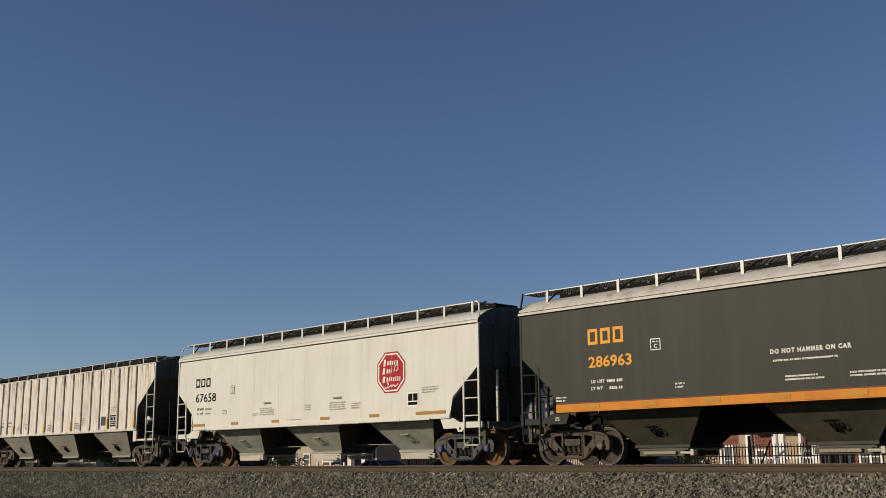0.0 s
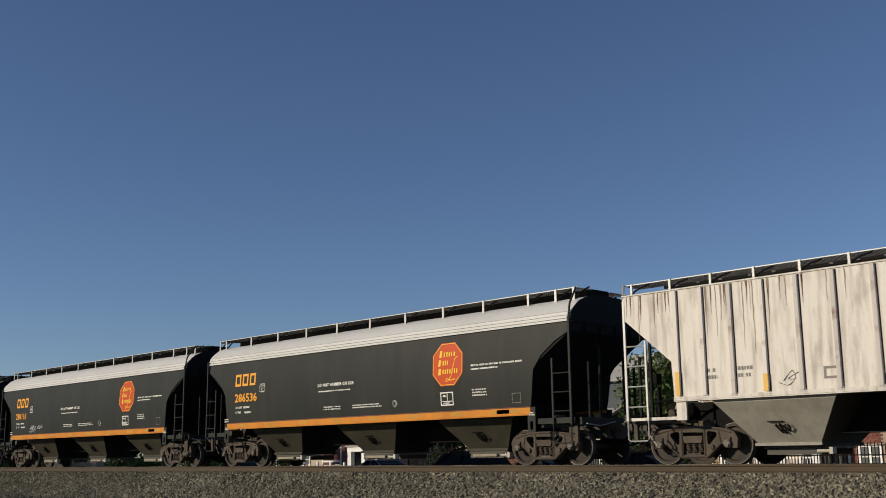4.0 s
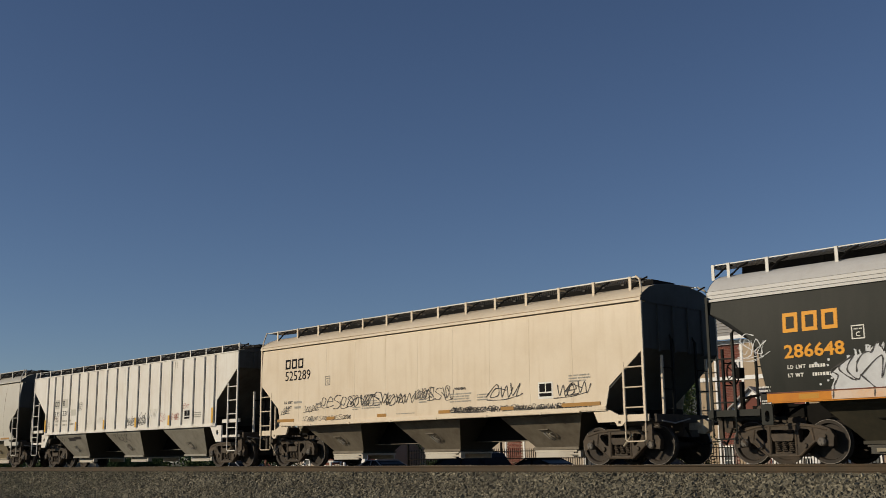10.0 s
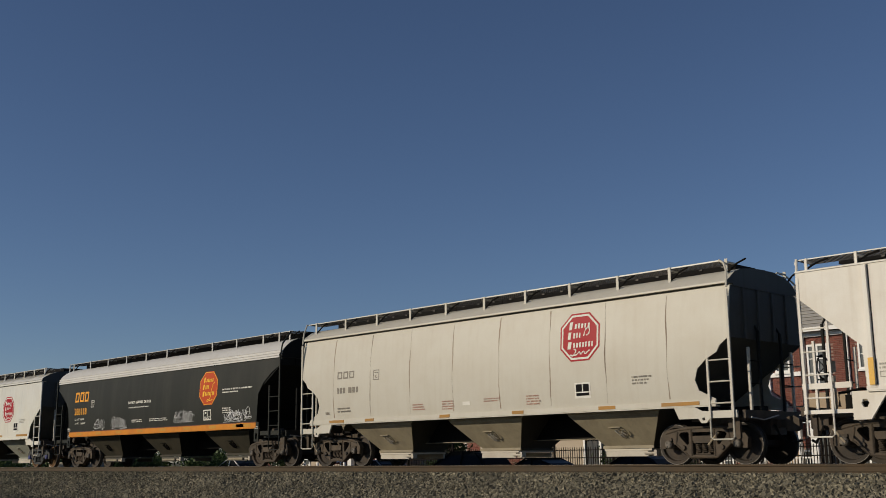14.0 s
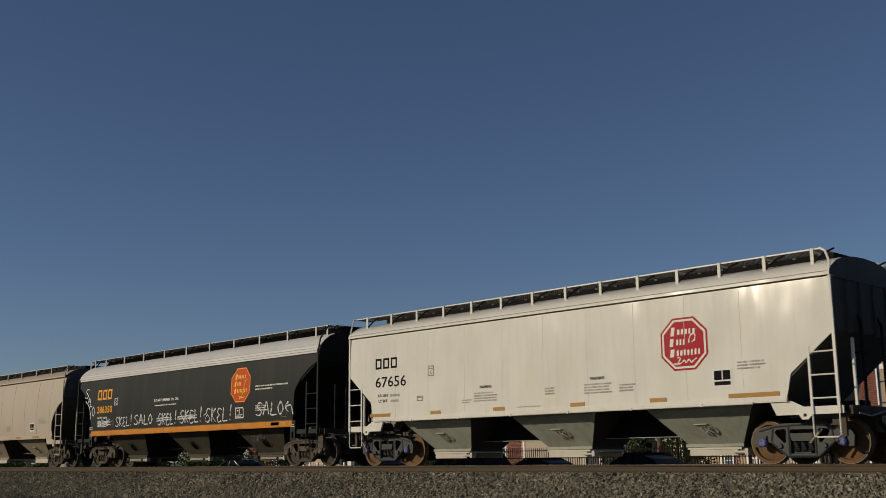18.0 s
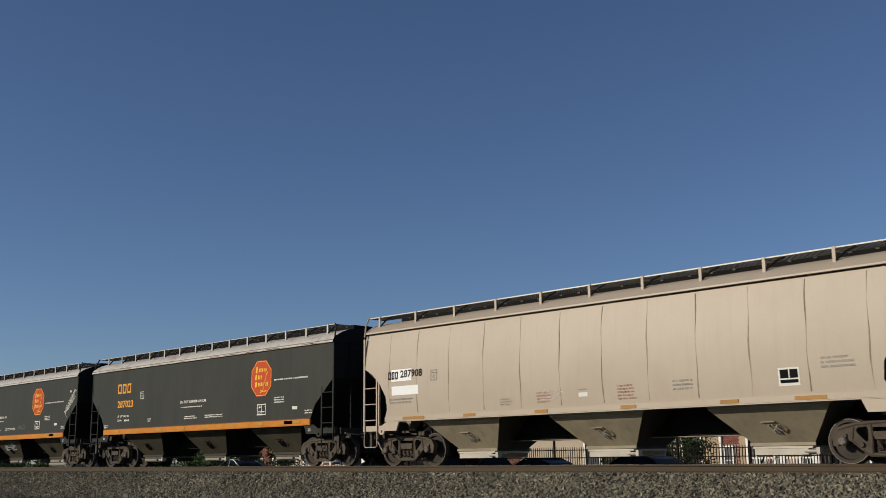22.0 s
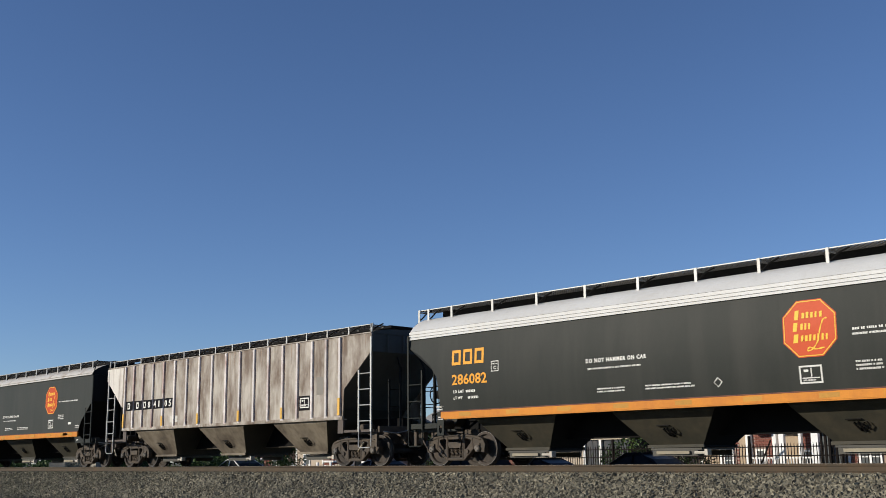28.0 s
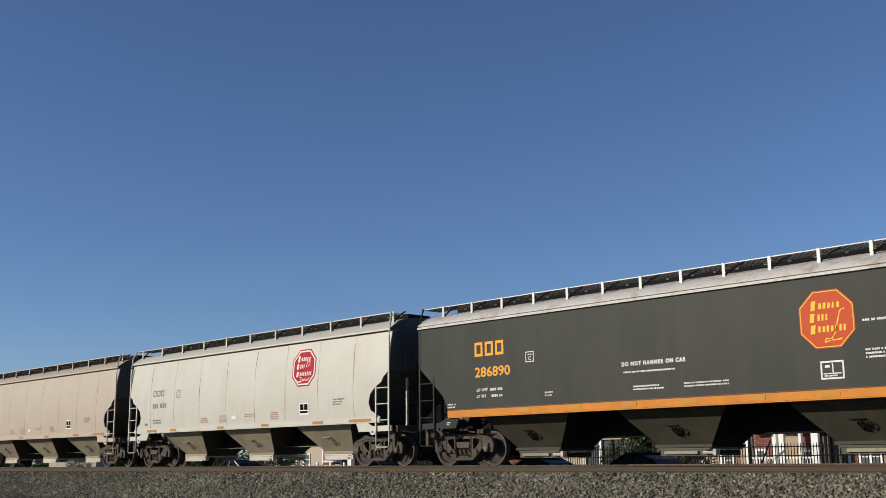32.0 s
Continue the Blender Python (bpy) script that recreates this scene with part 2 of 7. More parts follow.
    "concrete": mat("beige_concrete", (0.36, 0.33, 0.26), 0.9, dirt=(0.22, 0.19, 0.14), amount=0.5, scale=2.0, streak=0.3, bump=0.2),
    "tyre": mat("tyre_rubber", (0.02, 0.02, 0.02), 0.85, amount=0.3),
    "rim": mat("alloy_rim", (0.45, 0.45, 0.46), 0.35, 0.8, amount=0.1),
    "carblue": mat("dark_blue_car_paint", (0.011, 0.010, 0.012), 0.7, amount=0.05, spec=0.03),
    "carred": mat("dark_red_car_paint", (0.07, 0.012, 0.016), 0.5, amount=0.05, spec=0.08),
    "cardark": mat("charcoal_car_paint", (0.010, 0.010, 0.010), 0.7, amount=0.05, spec=0.03),
    "carsilver": mat("silver_car_paint", (0.30, 0.30, 0.30), 0.45, 0.0, amount=0.05),
    "carwhite": mat("white_car_paint", (0.75, 0.75, 0.73), 0.3, amount=0.05),
    "greypane": mat("grey_window_glass", (0.115, 0.125, 0.125), 0.25, amount=0.3, dirt=(0.06, 0.065, 0.07), scale=3.0, spec=0.3, bump=0.0),
    "pane": mat("dark_window_glass", (0.012, 0.014, 0.015), 0.3, amount=0.0, spec=0.04, bump=0.0, vary=0.0),
    "lamp": mat("lamp_lens", (0.8, 0.78, 0.7), 0.1, amount=0.0),
}


# ---- mesh tools ----
class Geo:
    """Collects vertices and faces of one mesh."""

    def __init__(self):
        self.v, self.f = [], []

    def add(self, verts, faces):
        k = len(self.v)
        self.v += [tuple(p) for p in verts]
        self.f += [tuple(i + k for i in q) for q in faces]
        return self

    def trim(self):
        """Drops the points that no face uses."""
        used = sorted({i for f in self.f for i in f})
        at = {i: k for k, i in enumerate(used)}
        self.v, self.f = [self.v[i] for i in used], [tuple(at[i] for i in f) for f in self.f]
        return self

    def box(self, x0, x1, y0, y1, z0, z1):
        p = [(x, y, z) for x in (x0, x1) for y in (y0, y1) for z in (z0, z1)]
        return self.add(p, [(0, 1, 3, 2), (4, 6, 7, 5), (0, 4, 5, 1), (2, 3, 7, 6), (0, 2, 6, 4), (1, 5, 7, 3)])

    def prism(self, poly, y0, y1):
        """A convex or star-shaped outline in x, z, carried from y0 to y1."""
        n = len(poly)
        p = [(x, y0, z) for x, z in poly] + [(x, y1, z) for x, z in poly]
        return self.add(p, [tuple(range(n)), tuple(range(2 * n - 1, n - 1, -1))] + [(i, i + n, (i + 1) % n + n, (i + 1) % n) for i in range(n)])

    def tube(self, path, r, n=6):
        path = [Vector(p) for p in path]
        rings = []
        for i, p in enumerate(path):
            d = (path[min(i + 1, len(path) - 1)] - path[max(i - 1, 0)]).normalized()
            a = d.cross(Vector((0, 0, 1)) if abs(d.z) < 0.9 else Vector((1, 0, 0))).normalized()
            b = d.cross(a)
            rings.append([p + r * (math.cos(2 * math.pi * k / n) * a + math.sin(2 * math.pi * k / n) * b) for k in range(n)])
        m = len(rings)
        fs = [(i * n + k, i * n + (k + 1) % n, (i + 1) * n + (k + 1) % n, (i + 1) * n + k) for i in range(m - 1) for k in range(n)]
        return self.add([q for ring in rings for q in ring], fs + [tuple(range(n - 1, -1, -1)), tuple(range((m - 1) * n, m * n))])

    def lathe(self, prof, c, n=24, caps=True):
        """prof: (r, y) pairs turned about the y axis through c (x, z)."""
        vs = [(c[0] + r * math.cos(2 * math.pi * k / n), y, c[1] + r * math.sin(2 * math.pi * k / n)) for r, y in prof for k in range(n)]
        m = len(prof)
        fs = [(i * n + k, i * n + (k + 1) % n, (i + 1) * n + (k + 1) % n, (i + 1) * n + k) for i in range(m - 1) for k in range(n)]
        return self.add(vs, fs + ([tuple(range(n)), tuple(range(m * n - 1, (m - 1) * n - 1, -1))] if caps else []))

    def sweep(self, prof, xs):
        """Points (y, z) of an open line, carried through the stations xs."""
        n = len(prof)
        vs = [(x, y, z) for x in xs for y, z in prof]
        return self.add(vs, [(i * n + k, i * n + k + 1, (i + 1) * n + k + 1, (i + 1) * n + k) for i in range(len(xs) - 1) for k in range(n - 1)])

    def mesh(self, name, material, smooth=False):
        me = bpy.data.meshes.new(name)
        me.from_pydata(self.v, [], self.f)
        me.materials.append(material)
        if smooth:
            me.polygons.foreach_set("use_smooth", [True] * len(me.polygons))
            me.set_sharp_from_angle(angle=radians(35))
        me.update()
        return me


def clean(me):
    bm = bmesh.new()
    bm.from_mesh(me)
    bmesh.ops.recalc_face_normals(bm, faces=bm.faces)
    bm.to_mesh(me)
    bm.free()
    return me


def part(name, geo, material, parent, label="", at=None, smooth=False):
    me = geo if isinstance(geo, bpy.types.Mesh) else clean(geo.mesh(name, material, smooth))
    ob = new(name, me)
    ob.parent = parent
    if at is not None:
        ob.matrix_basis = at if isinstance(at, Matrix) else Matrix.Translation(at)
    return tagged(ob, label=label)


def plate(outer, holes, y0, y1):
    """A flat plate in x, z with holes, of some thickness."""
    bm = bmesh.new()
    edges = []
    for ring in (outer, *holes):
        vs = [bm.verts.new((x, y0, z)) for x, z in ring]
        edges += [bm.edges.new((vs[i], vs[(i + 1) % len(vs)])) for i in range(len(vs))]
    fill = bmesh.ops.triangle_fill(bm, use_beauty=True, use_dissolve=False, edges=edges)
    faces = [g for g in fill["geom"] if isinstance(g, bmesh.types.BMFace)]
    ext = bmesh.ops.extrude_face_region(bm, geom=faces)
    bmesh.ops.translate(bm, vec=(0, y1 - y0, 0), verts=[g for g in ext["geom"] if isinstance(g, bmesh.types.BMVert)])
    bmesh.ops.recalc_face_normals(bm, faces=bm.faces)
    g = Geo()
    bm.verts.index_update()
    g.add([v.co[:] for v in bm.verts], [[v.index for v in f.verts] for f in bm.faces])
    bm.free()
    return g


def letters(text, size):
    """Vertices (x, y) and faces of a word in the built-in font."""
    cu = bpy.data.curves.new("word", 'FONT')
    cu.body, cu.size, cu.offset, cu.resolution_u = text, size, (0.045 if " " in text else 0.0 if text in ("525289", "315", "228") else 0.008 if text in ("67658", "67656") else 0.022) * size, 2
    cu.space_character = 1.25 if " " in text else 1.0
    ob = new("word", cu)
    me = bpy.data.meshes.new_from_object(ob.evaluated_get(bpy.context.evaluated_depsgraph_get()))
    got = ([tuple(v.co[:2]) for v in me.vertices], [tuple(p.vertices) for p in me.polygons])
    bpy.data.objects.remove(ob)
    bpy.data.curves.remove(cu)
    bpy.data.meshes.remove(me)
    return got


WORDS = {}
for word in ("286963", "67658", "286536", "286116", "286648", "525289", "286118", "67656", "286350", "287908", "287023", "287089",
             "286082", "286890", "DO NOT HAMMER ON CAR", "LD LMT", "LT WT", "WARNING", "C", "315", "228", "8", "4", "1", "0", "5", "No"):
    WORDS[word] = letters(word, 1.0)


GLYPHS = (
    [(.9, .95), (.4, 1), (.1, .75), (.5, .5), (.9, .25), (.6, 0), (.05, .05)],
    [(.1, 1), (.3, .2), (.9, .9), (.6, .1), (1.2, .3)],
    [(.1, .5), (.9, .55), (.6, 1), (.15, .6), (.2, .1), (1.1, .15)],
    [(.05, .9), (.35, .1), (.6, .9), (.95, .05), (1.2, .7)],
    [(.1, .1), (.5, .9), (.9, .2), (.4, .3), (1.15, .8)],
    [(-.2, .2), (.4, 1), (.7, .3), (.2, .1), (.5, .8), (1.3, .6)],
    [(.0, .6), (.5, .2), (.8, .8), (.4, .9), (.3, .0), (1.2, .1)],
)
HAND = {}
HAND["S"] = [[(.95, .9), (.5, 1), (.1, .75), (.5, .5), (.9, .25), (.5, 0), (-.05, .1)]]
HAND["A"] = [[(.0, 0), (.25, .6), (.5, 1), (.75, .6), (.95, 0)], [(.15, .38), (.85, .4)]]
HAND["L"] = [[(.2, 1), (.15, .5), (.12, .06), (.5, .03), (1.05, .05)]]
HAND["O"] = [[(.5, 1), (.08, .55), (.45, 0), (.95, .45), (.5, 1)]]
HAND["K"] = [[(.12, 1), (.1, 0)], [(.95, .95), (.2, .48), (.95, .0)]]
HAND["E"] = [[(.95, .9), (.4, 1), (.15, .7), (.55, .52), (.1, .3), (.4, 0), (1.0, .08)]]
HAND["!"] = [[(.55, 1.15), (.45, .35)], [(.42, .10), (.40, .0)]]
HAND["T"] = [[(.0, .95), (.95, 1)], [(.5, .97), (.45, 0)]]
HAND["R"] = [[(.1, 0), (.15, 1), (.8, .95), (.75, .55), (.2, .45), (.95, 0)]]
HAND["N"] = [[(.05, 0), (.12, 1)], [(.12, 1), (.8, 0)], [(.8, 0), (.9, 1)]]
HAND["<"] = [[(1.4, -.1), (1.0, .6), (.2, .5)], [(.55, .9), (.1, .5), (.6, .15)]]


# ---- lettering on a car's side: z up, x along, lying on the side's curve ----
class Ink:
    def __init__(self, yf, off=0.007):
        self.g, self.yf, self.off = Geo(), yf, off

    def put(self, pts, faces):
        self.g.add([(x, -(self.yf(z) + self.off), z) for x, z in pts], faces)
        return self

    def quad(self, x0, x1, z0, z1, lean=0.0):
        k = max(1, int((z1 - z0) / 0.15))
        pts = []
        for i in range(k + 1):
            z = z0 + (z1 - z0) * i / k
            d = lean * (z - z0)
            pts += [(x0 + d, z), (x1 + d, z)]
        return self.put(pts, [(2 * i, 2 * i + 1, 2 * i + 3, 2 * i + 2) for i in range(k)])

    def edge(self, x0, x1, z0, z1, w):
        return self.quad(x0, x1, z0, z0 + w).quad(x0, x1, z1 - w, z1).quad(x0, x0 + w, z0 + w, z1 - w).quad(x1 - w, x1, z0 + w, z1 - w)

    def word(self, text, x, z, height, length):
        vs, fs = WORDS[text]
        x0, x1 = min(p[0] for p in vs), max(p[0] for p in vs)
        z0, z1 = min(p[1] for p in vs), max(p[1] for p in vs)
        return self.put([(x + (a - x0) / (x1 - x0) * length, z + (b - z0) / (z1 - z0) * height) for a, b in vs], fs)

    def bars(self, x, z, length, height, seed, rows=1, gap=0.5):
        """Lines of writing too small to read: short bars."""
        rnd = random.Random(seed)
        for r in range(rows):
            zz, xx, end = z - r * height * (1 + gap), x, x + length * rnd.uniform(0.75, 1.0)
            while xx < end:
                w = rnd.uniform(0.35, 0.70) * height
                self.quad(xx, min(xx + w, end), zz, zz + height * 0.78)
                xx += w + height * (0.7 if rnd.random() < 0.2 else 0.20)
        return self

    def stroke(self, path, w):
        n = len(path)
        pts = []
        for i, (x, z) in enumerate(path):
            a, b = path[max(i - 1, 0)], path[min(i + 1, n - 1)]
            dx, dz = b[0] - a[0], b[1] - a[1]
            q = math.hypot(dx, dz) or 1
            ww = w * (0.7 + 0.3 * math.sin(i * 1.7))
            pts += [(x - dz / q * ww, z + dx / q * ww), (x + dz / q * ww, z - dx / q * ww)]
        return self.put(pts, [(2 * i, 2 * i + 1, 2 * i + 3, 2 * i + 2) for i in range(n - 1)])

    def disc(self, pts):
        cx, cz = sum(p[0] for p in pts) / len(pts), sum(p[1] for p in pts) / len(pts)
        n = len(pts)
        return self.put([(cx, cz)] + list(pts), [(0, i + 1, (i + 1) % n + 1) for i in range(n)])

    def smooth_stroke(self, pts, w):
        k, path = len(pts), []
        for i in range(k - 1):
            p0, p1, p2, p3 = pts[max(i - 1, 0)], pts[i], pts[i + 1], pts[min(i + 2, k - 1)]
            for s in range(4):
                t = s / 4
                path.append(tuple(0.5 * (2 * p1[c] + (p2[c] - p0[c]) * t + (2 * p0[c] - 5 * p1[c] + 4 * p2[c] - p3[c]) * t * t
                                         + (3 * p1[c] - p0[c] - 3 * p2[c] + p3[c]) * t ** 3) for c in (0, 1)))
        return self.stroke(path + [pts[-1]], w)

    def scrawl(self, x, z, length, height, seed, w=0.02, step=0.30):
        """Loops, hooks and zigzags of a spray can, no letters."""
        rnd = random.Random(seed)
        n = max(1, round(length / step))
        tilt = rnd.uniform(-0.04, 0.08)
        for k in range(n):
            x0, ww = x + k * length / n, length / n * rnd.uniform(1.0, 1.3)
            hh, z0, lean = height * rnd.uniform(0.75, 1.0), z + tilt * k * step + rnd.uniform(0, 0.12) * height, rnd.uniform(-0.05, 0.25)
            for line in rnd.sample(GLYPHS, 2 if rnd.random() < 0.3 else 1):
                self.smooth_stroke([(x0 + (u + lean * v + rnd.uniform(-0.06, 0.06)) * ww, z0 + (v + rnd.uniform(-0.05, 0.05)) * hh) for u, v in line], w)
        if rnd.random() < 0.5:
            self.smooth_stroke([(x - 0.05, z + 0.02), (x + length * 0.5, z - 0.03 + tilt), (x + length, z + 0.05 + tilt * length)], w * 0.8)
        return self

    def sprayed(self, text, x, z, length, height, w=0.024, lean=0.12):
        """A word drawn by hand with a spray can."""
        n = len(text)
        for k, c in enumerate(text):
            for line in HAND[c]:
                self.smooth_stroke([(x + (k + 0.82 * u) * length / n + lean * v * height, z + v * height + 0.02 * math.sin(k * 2.1)) for u, v in line], w)
        return self

    def done(self, name, material, parent, label=""):
        ob = part(name, self.g.mesh(name, material), None, parent, label)
        return tagged(ob, label=label, kind="stuff") if name.endswith("lettering") or name in ("car_number", "graffiti") else ob


# ---- the train's cars ----
def side_curved(z):
    return 1.62 - 0.075 * ((z - 2.35) / 1.15) ** 2


def side_bow(z):
    return 1.61 - 0.030 * (max(0.0, z - 2.9) / 0.88) ** 2


def side_flat(z):
    return 1.61


KINDS = {
    # half length, truck centres, hopper spacing, eave height, running-board height, sill bottom and top
    "round": dict(half=8.33, bogie=6.96, hop=4.6, eave=3.54, board=4.47, yf=side_curved, edge=1.03, sill=(1.28, 1.45),
                  roof=[(1.545, 3.54), (1.582, 3.545), (1.578, 3.60), (1.53, 3.602), (1.53, 3.618), (1.558, 3.620), (1.552, 3.685), (1.51, 3.687), (1.51, 3.703), (1.533, 3.705), (1.527, 3.775), (1.485, 3.777), (1.485, 3.793), (1.50, 3.795), (1.36, 3.95), (1.17, 4.09), (0.92, 4.20), (0.5, 4.28), (0, 4.30)],
                  cut=[(3.54, 0.0), (3.30, 0.05), (3.08, 0.50), (2.75, 0.95), (2.40, 1.22), (1.85, 1.29), (1.45, 1.36), (1.28, 1.38)],
                  posts=[-8.43, -8.03, -6.45, -4.85, -3.25, -1.63, 0, 1.63, 3.25, 4.85, 6.50, 7.45, 8.05]),
    "flatside": dict(half=8.06, bogie=6.85, hop=4.45, eave=3.80, board=4.425, yf=side_flat, sill=(1.30, 1.47),
                     roof=[(1.61, 3.80), (1.672, 3.802), (1.668, 3.862), (1.60, 3.864), (1.60, 3.886), (1.64, 3.888), (1.625, 3.93), (1.45, 4.06), (1.25, 4.16), (0.95, 4.25), (0.5, 4.31), (0, 4.33)],
                     cut=[(3.80, 0.0), (2.70, 0.03), (1.90, 0.95), (1.32, 1.25)],
                     posts=[-7.35 + 1.13 * k for k in range(14)]),
    "smooth": dict(half=7.75, bogie=6.6, hop=4.25, eave=3.78, board=4.445, yf=side_bow, sill=(1.30, 1.38),
                   roof=[(1.45, 3.775), (1.45, 3.807), (1.645, 3.809), (1.642, 3.875), (1.60, 3.878), (1.60, 3.892), (1.632, 3.894), (1.615, 3.93), (1.45, 4.05), (1.25, 4.16), (0.95, 4.25), (0.5, 4.31), (0, 4.33)],
                   cut=[(3.78, 0.0), (2.64, 0.04), (1.85, 1.02), (1.32, 1.15)],
                   posts=[-7.25 + 1.115 * k for k in range(14)]),
    "seamed": dict(half=7.76, bogie=6.6, hop=4.25, eave=3.90, board=4.515, yf=side_curved, sill=(1.28, 1.40),
                   roof=[(1.36, 3.895), (1.36, 3.942), (1.575, 3.944), (1.57, 3.99), (1.52, 4.03), (1.40, 4.12), (1.22, 4.24), (0.95, 4.32), (0.5, 4.38), (0, 4.40)],
                   cut=[(3.90, 0.0), (2.75, 0.02), (2.58, 0.26), (2.44, 0.34), (2.30, 0.62), (2.10, 0.86), (1.85, 0.94), (1.62, 0.86), (1.42, 0.46), (1.28, 0.42)],
                   posts=[-7.4 + 1.50 * k for k in range(11)]),
    "longseamed": dict(half=8.38, bogie=7.06, hop=4.6, eave=3.84, board=4.415, yf=side_curved, sill=(1.28, 1.40),
                       roof=[(1.36, 3.835), (1.36, 3.880), (1.575, 3.882), (1.57, 3.925), (1.52, 3.96), (1.40, 4.05), (1.22, 4.16), (0.95, 4.24), (0.5, 4.30), (0, 4.32)],
                       cut=[(3.84, 0.0), (2.85, 0.02), (2.66, 0.40), (2.36, 0.74), (1.98, 1.00), (1.62, 1.04), (1.42, 0.95), (1.28, 0.92)],
                       posts=[-8.0 + 1.6 * k for k in range(11)]),
    "ribbed": dict(half=8.28, bogie=6.86, hop=4.6, eave=3.92, board=4.22, yf=side_flat, sill=(1.42, 1.50),
                   edge=1.45, roof=[(1.61, 3.92), (1.635, 3.922), (1.632, 3.950), (1.3, 4.02), (0.95, 4.07), (0, 4.12)],
                   cut=[(3.92, 0.0), (3.38, 0.02), (2.30, 1.30), (1.45, 1.34)],
                   posts=[-8.1 + 1.08 * k for k in range(16)]),
}


# hopper half widths at top and outlet, half depths at top and outlet
HOPPER = {"round": (1.38, 0.72, 1.20, 0.66), "flatside": (1.42, 0.72, 1.20, 0.66), "smooth": (1.34, 0.70, 1.28, 0.62), "seamed": (1.34, 0.70, 1.28, 0.62),
          "longseamed": (1.42, 0.72, 1.28, 0.62), "ribbed": (1.40, 0.72, 1.50, 0.90)}


def cut_at(cut, z):
    for (z0, c0), (z1, c1) in zip(cut, cut[1:]):
        if z0 >= z >= z1:
            return c0 + (c1 - c0) * (z0 - z) / (z0 - z1)
    return cut[-1][1] if z < cut[-1][0] else cut[0][1]


def bogie_meshes(steel="truck", rolled_steel="wheel", cap_paint="cap"):
    half = [(0.0, 0.14), (0.33, 0.14), (0.42, 0.19), (0.70, 0.44), (0.78, 0.46), (0.80, 0.56), (0.98, 0.56), (1.0, 0.36), (1.11, 0.36), (1.14, 0.58), (1.05, 0.72), (0.86, 0.79), (0.60, 0.82), (0.40, 0.85), (0.0, 0.85)]
    outer = half + [(-x, z) for x, z in reversed(half[1:-1])]
    tri = [(0.36, 0.70), (0.40, 0.74), (0.58, 0.72), (0.62, 0.67), (0.58, 0.60), (0.42, 0.44), (0.37, 0.46)]
    holes = [tri, [(-x, z) for x, z in reversed(tri)], [(-0.27, 0.72), (0.27, 0.72), (0.27, 0.22), (-0.27, 0.22)]]
    side_mesh = clean(plate(outer, holes, -0.075, 0.075).mesh("side_frame", M[steel]))
    lip = Geo()
    for sx in (-1, 1):
        for line in ([(0.36, 0.17), (0.72, 0.47)], [(0.98, 0.70), (0.62, 0.785), (0.0, 0.82)], [(0.0, 0.165), (0.36, 0.17)], [(0.30, 0.80), (0.30, 0.20)], [(0.70, 0.50), (0.66, 0.74)]):
            lip.tube([(sx * x, -0.070, z) for x, z in line], 0.024, 6)
        lip.box(sx * 0.81, sx * 0.97, -0.11, 0.07, 0.54, 0.60)
        lip.lathe([(0.02, -0.12), (0.05, -0.12), (0.06, -0.09)], (sx * 0.50, 0.60 - 0.22), 8)
    lip_mesh = clean(lip.mesh("flange", M[steel]))
    wheel = Geo()
    for s in (-1, 1):
        wheel.lathe([(0.10, s * 0.80), (0.13, s * 0.79), (0.14, s * 0.755), (0.36, s * 0.735), (0.385, s * 0.80), (0.455, s * 0.80), (0.457, s * 0.71), (0.485, s * 0.69), (0.487, s * 0.665), (0.39, s * 0.665), (0.36, s * 0.70), (0.14, s * 0.70), (0.10, s * 0.66)], (0, 0), 28)
    wheel.lathe([(0.085, -1.0), (0.085, 1.0)], (0, 0), 12)
    n_wheel = len(wheel.f)
    cap = wheel
    for s in (-1, 1):
        cap.lathe([(0.02, s * 1.15), (0.07, s * 1.15), (0.095, s * 1.13), (0.095, s * 1.0)], (0, 0), 14)
        for k in range(3):
            a = 2.09 * k
            cap.lathe([(0.004, s * 1.165), (0.018, s * 1.165), (0.018, s * 1.148)], (0.05 * math.cos(a), 0.05 * math.sin(a)), 6)
    n_cap = len(cap.f)
    band = wheel
    for s in (-1, 1):
        band.lathe([(0.447, s * 0.8035), (0.4575, s * 0.8035), (0.4605, s * 0.793)], (0, 0), 28, False)
        band.lathe([(0.4585, s * 0.795), (0.4595, s * 0.79), (0.4595, s * 0.72), (0.4585, s * 0.715)], (0, 0), 28, False)
    wheel_mesh = clean(wheel.mesh("wheelset", M[rolled_steel], True))
    wheel_mesh.materials.append(M[cap_paint])
    wheel_mesh.materials.append(M["tread"])
    for i, poly in enumerate(wheel_mesh.polygons):
        poly.material_index = 0 if i < n_wheel else 1 if i < n_cap else 2
    bol = Geo()
    bol.prism([(-0.22, 0.48), (-0.25, 0.56), (-0.25, 0.64), (0.25, 0.64), (0.25, 0.56), (0.22, 0.48)], -1.10, 1.10)
    bol.box(-0.19, 0.19, -1.08, 1.08, 0.225, 0.25)
    bol.prism([(-0.26, 0.60), (-0.26, 0.72), (0.26, 0.72), (0.26, 0.60)], -0.7, 0.7)
    bolster_mesh = clean(bol.mesh("bolster", M[steel]))
    spr = Geo()
    for k in range(3):
        spr.tube([(-0.16 + 0.16 * k + 0.055 * math.cos(u), 0.055 * math.sin(u), 0.24 + 0.24 * i / 30) for i in range(31) for u in (i * 1.2,)], 0.022, 4)
    spring_mesh = clean(spr.mesh("spring_nest", M[steel]))
    shoe = Geo()
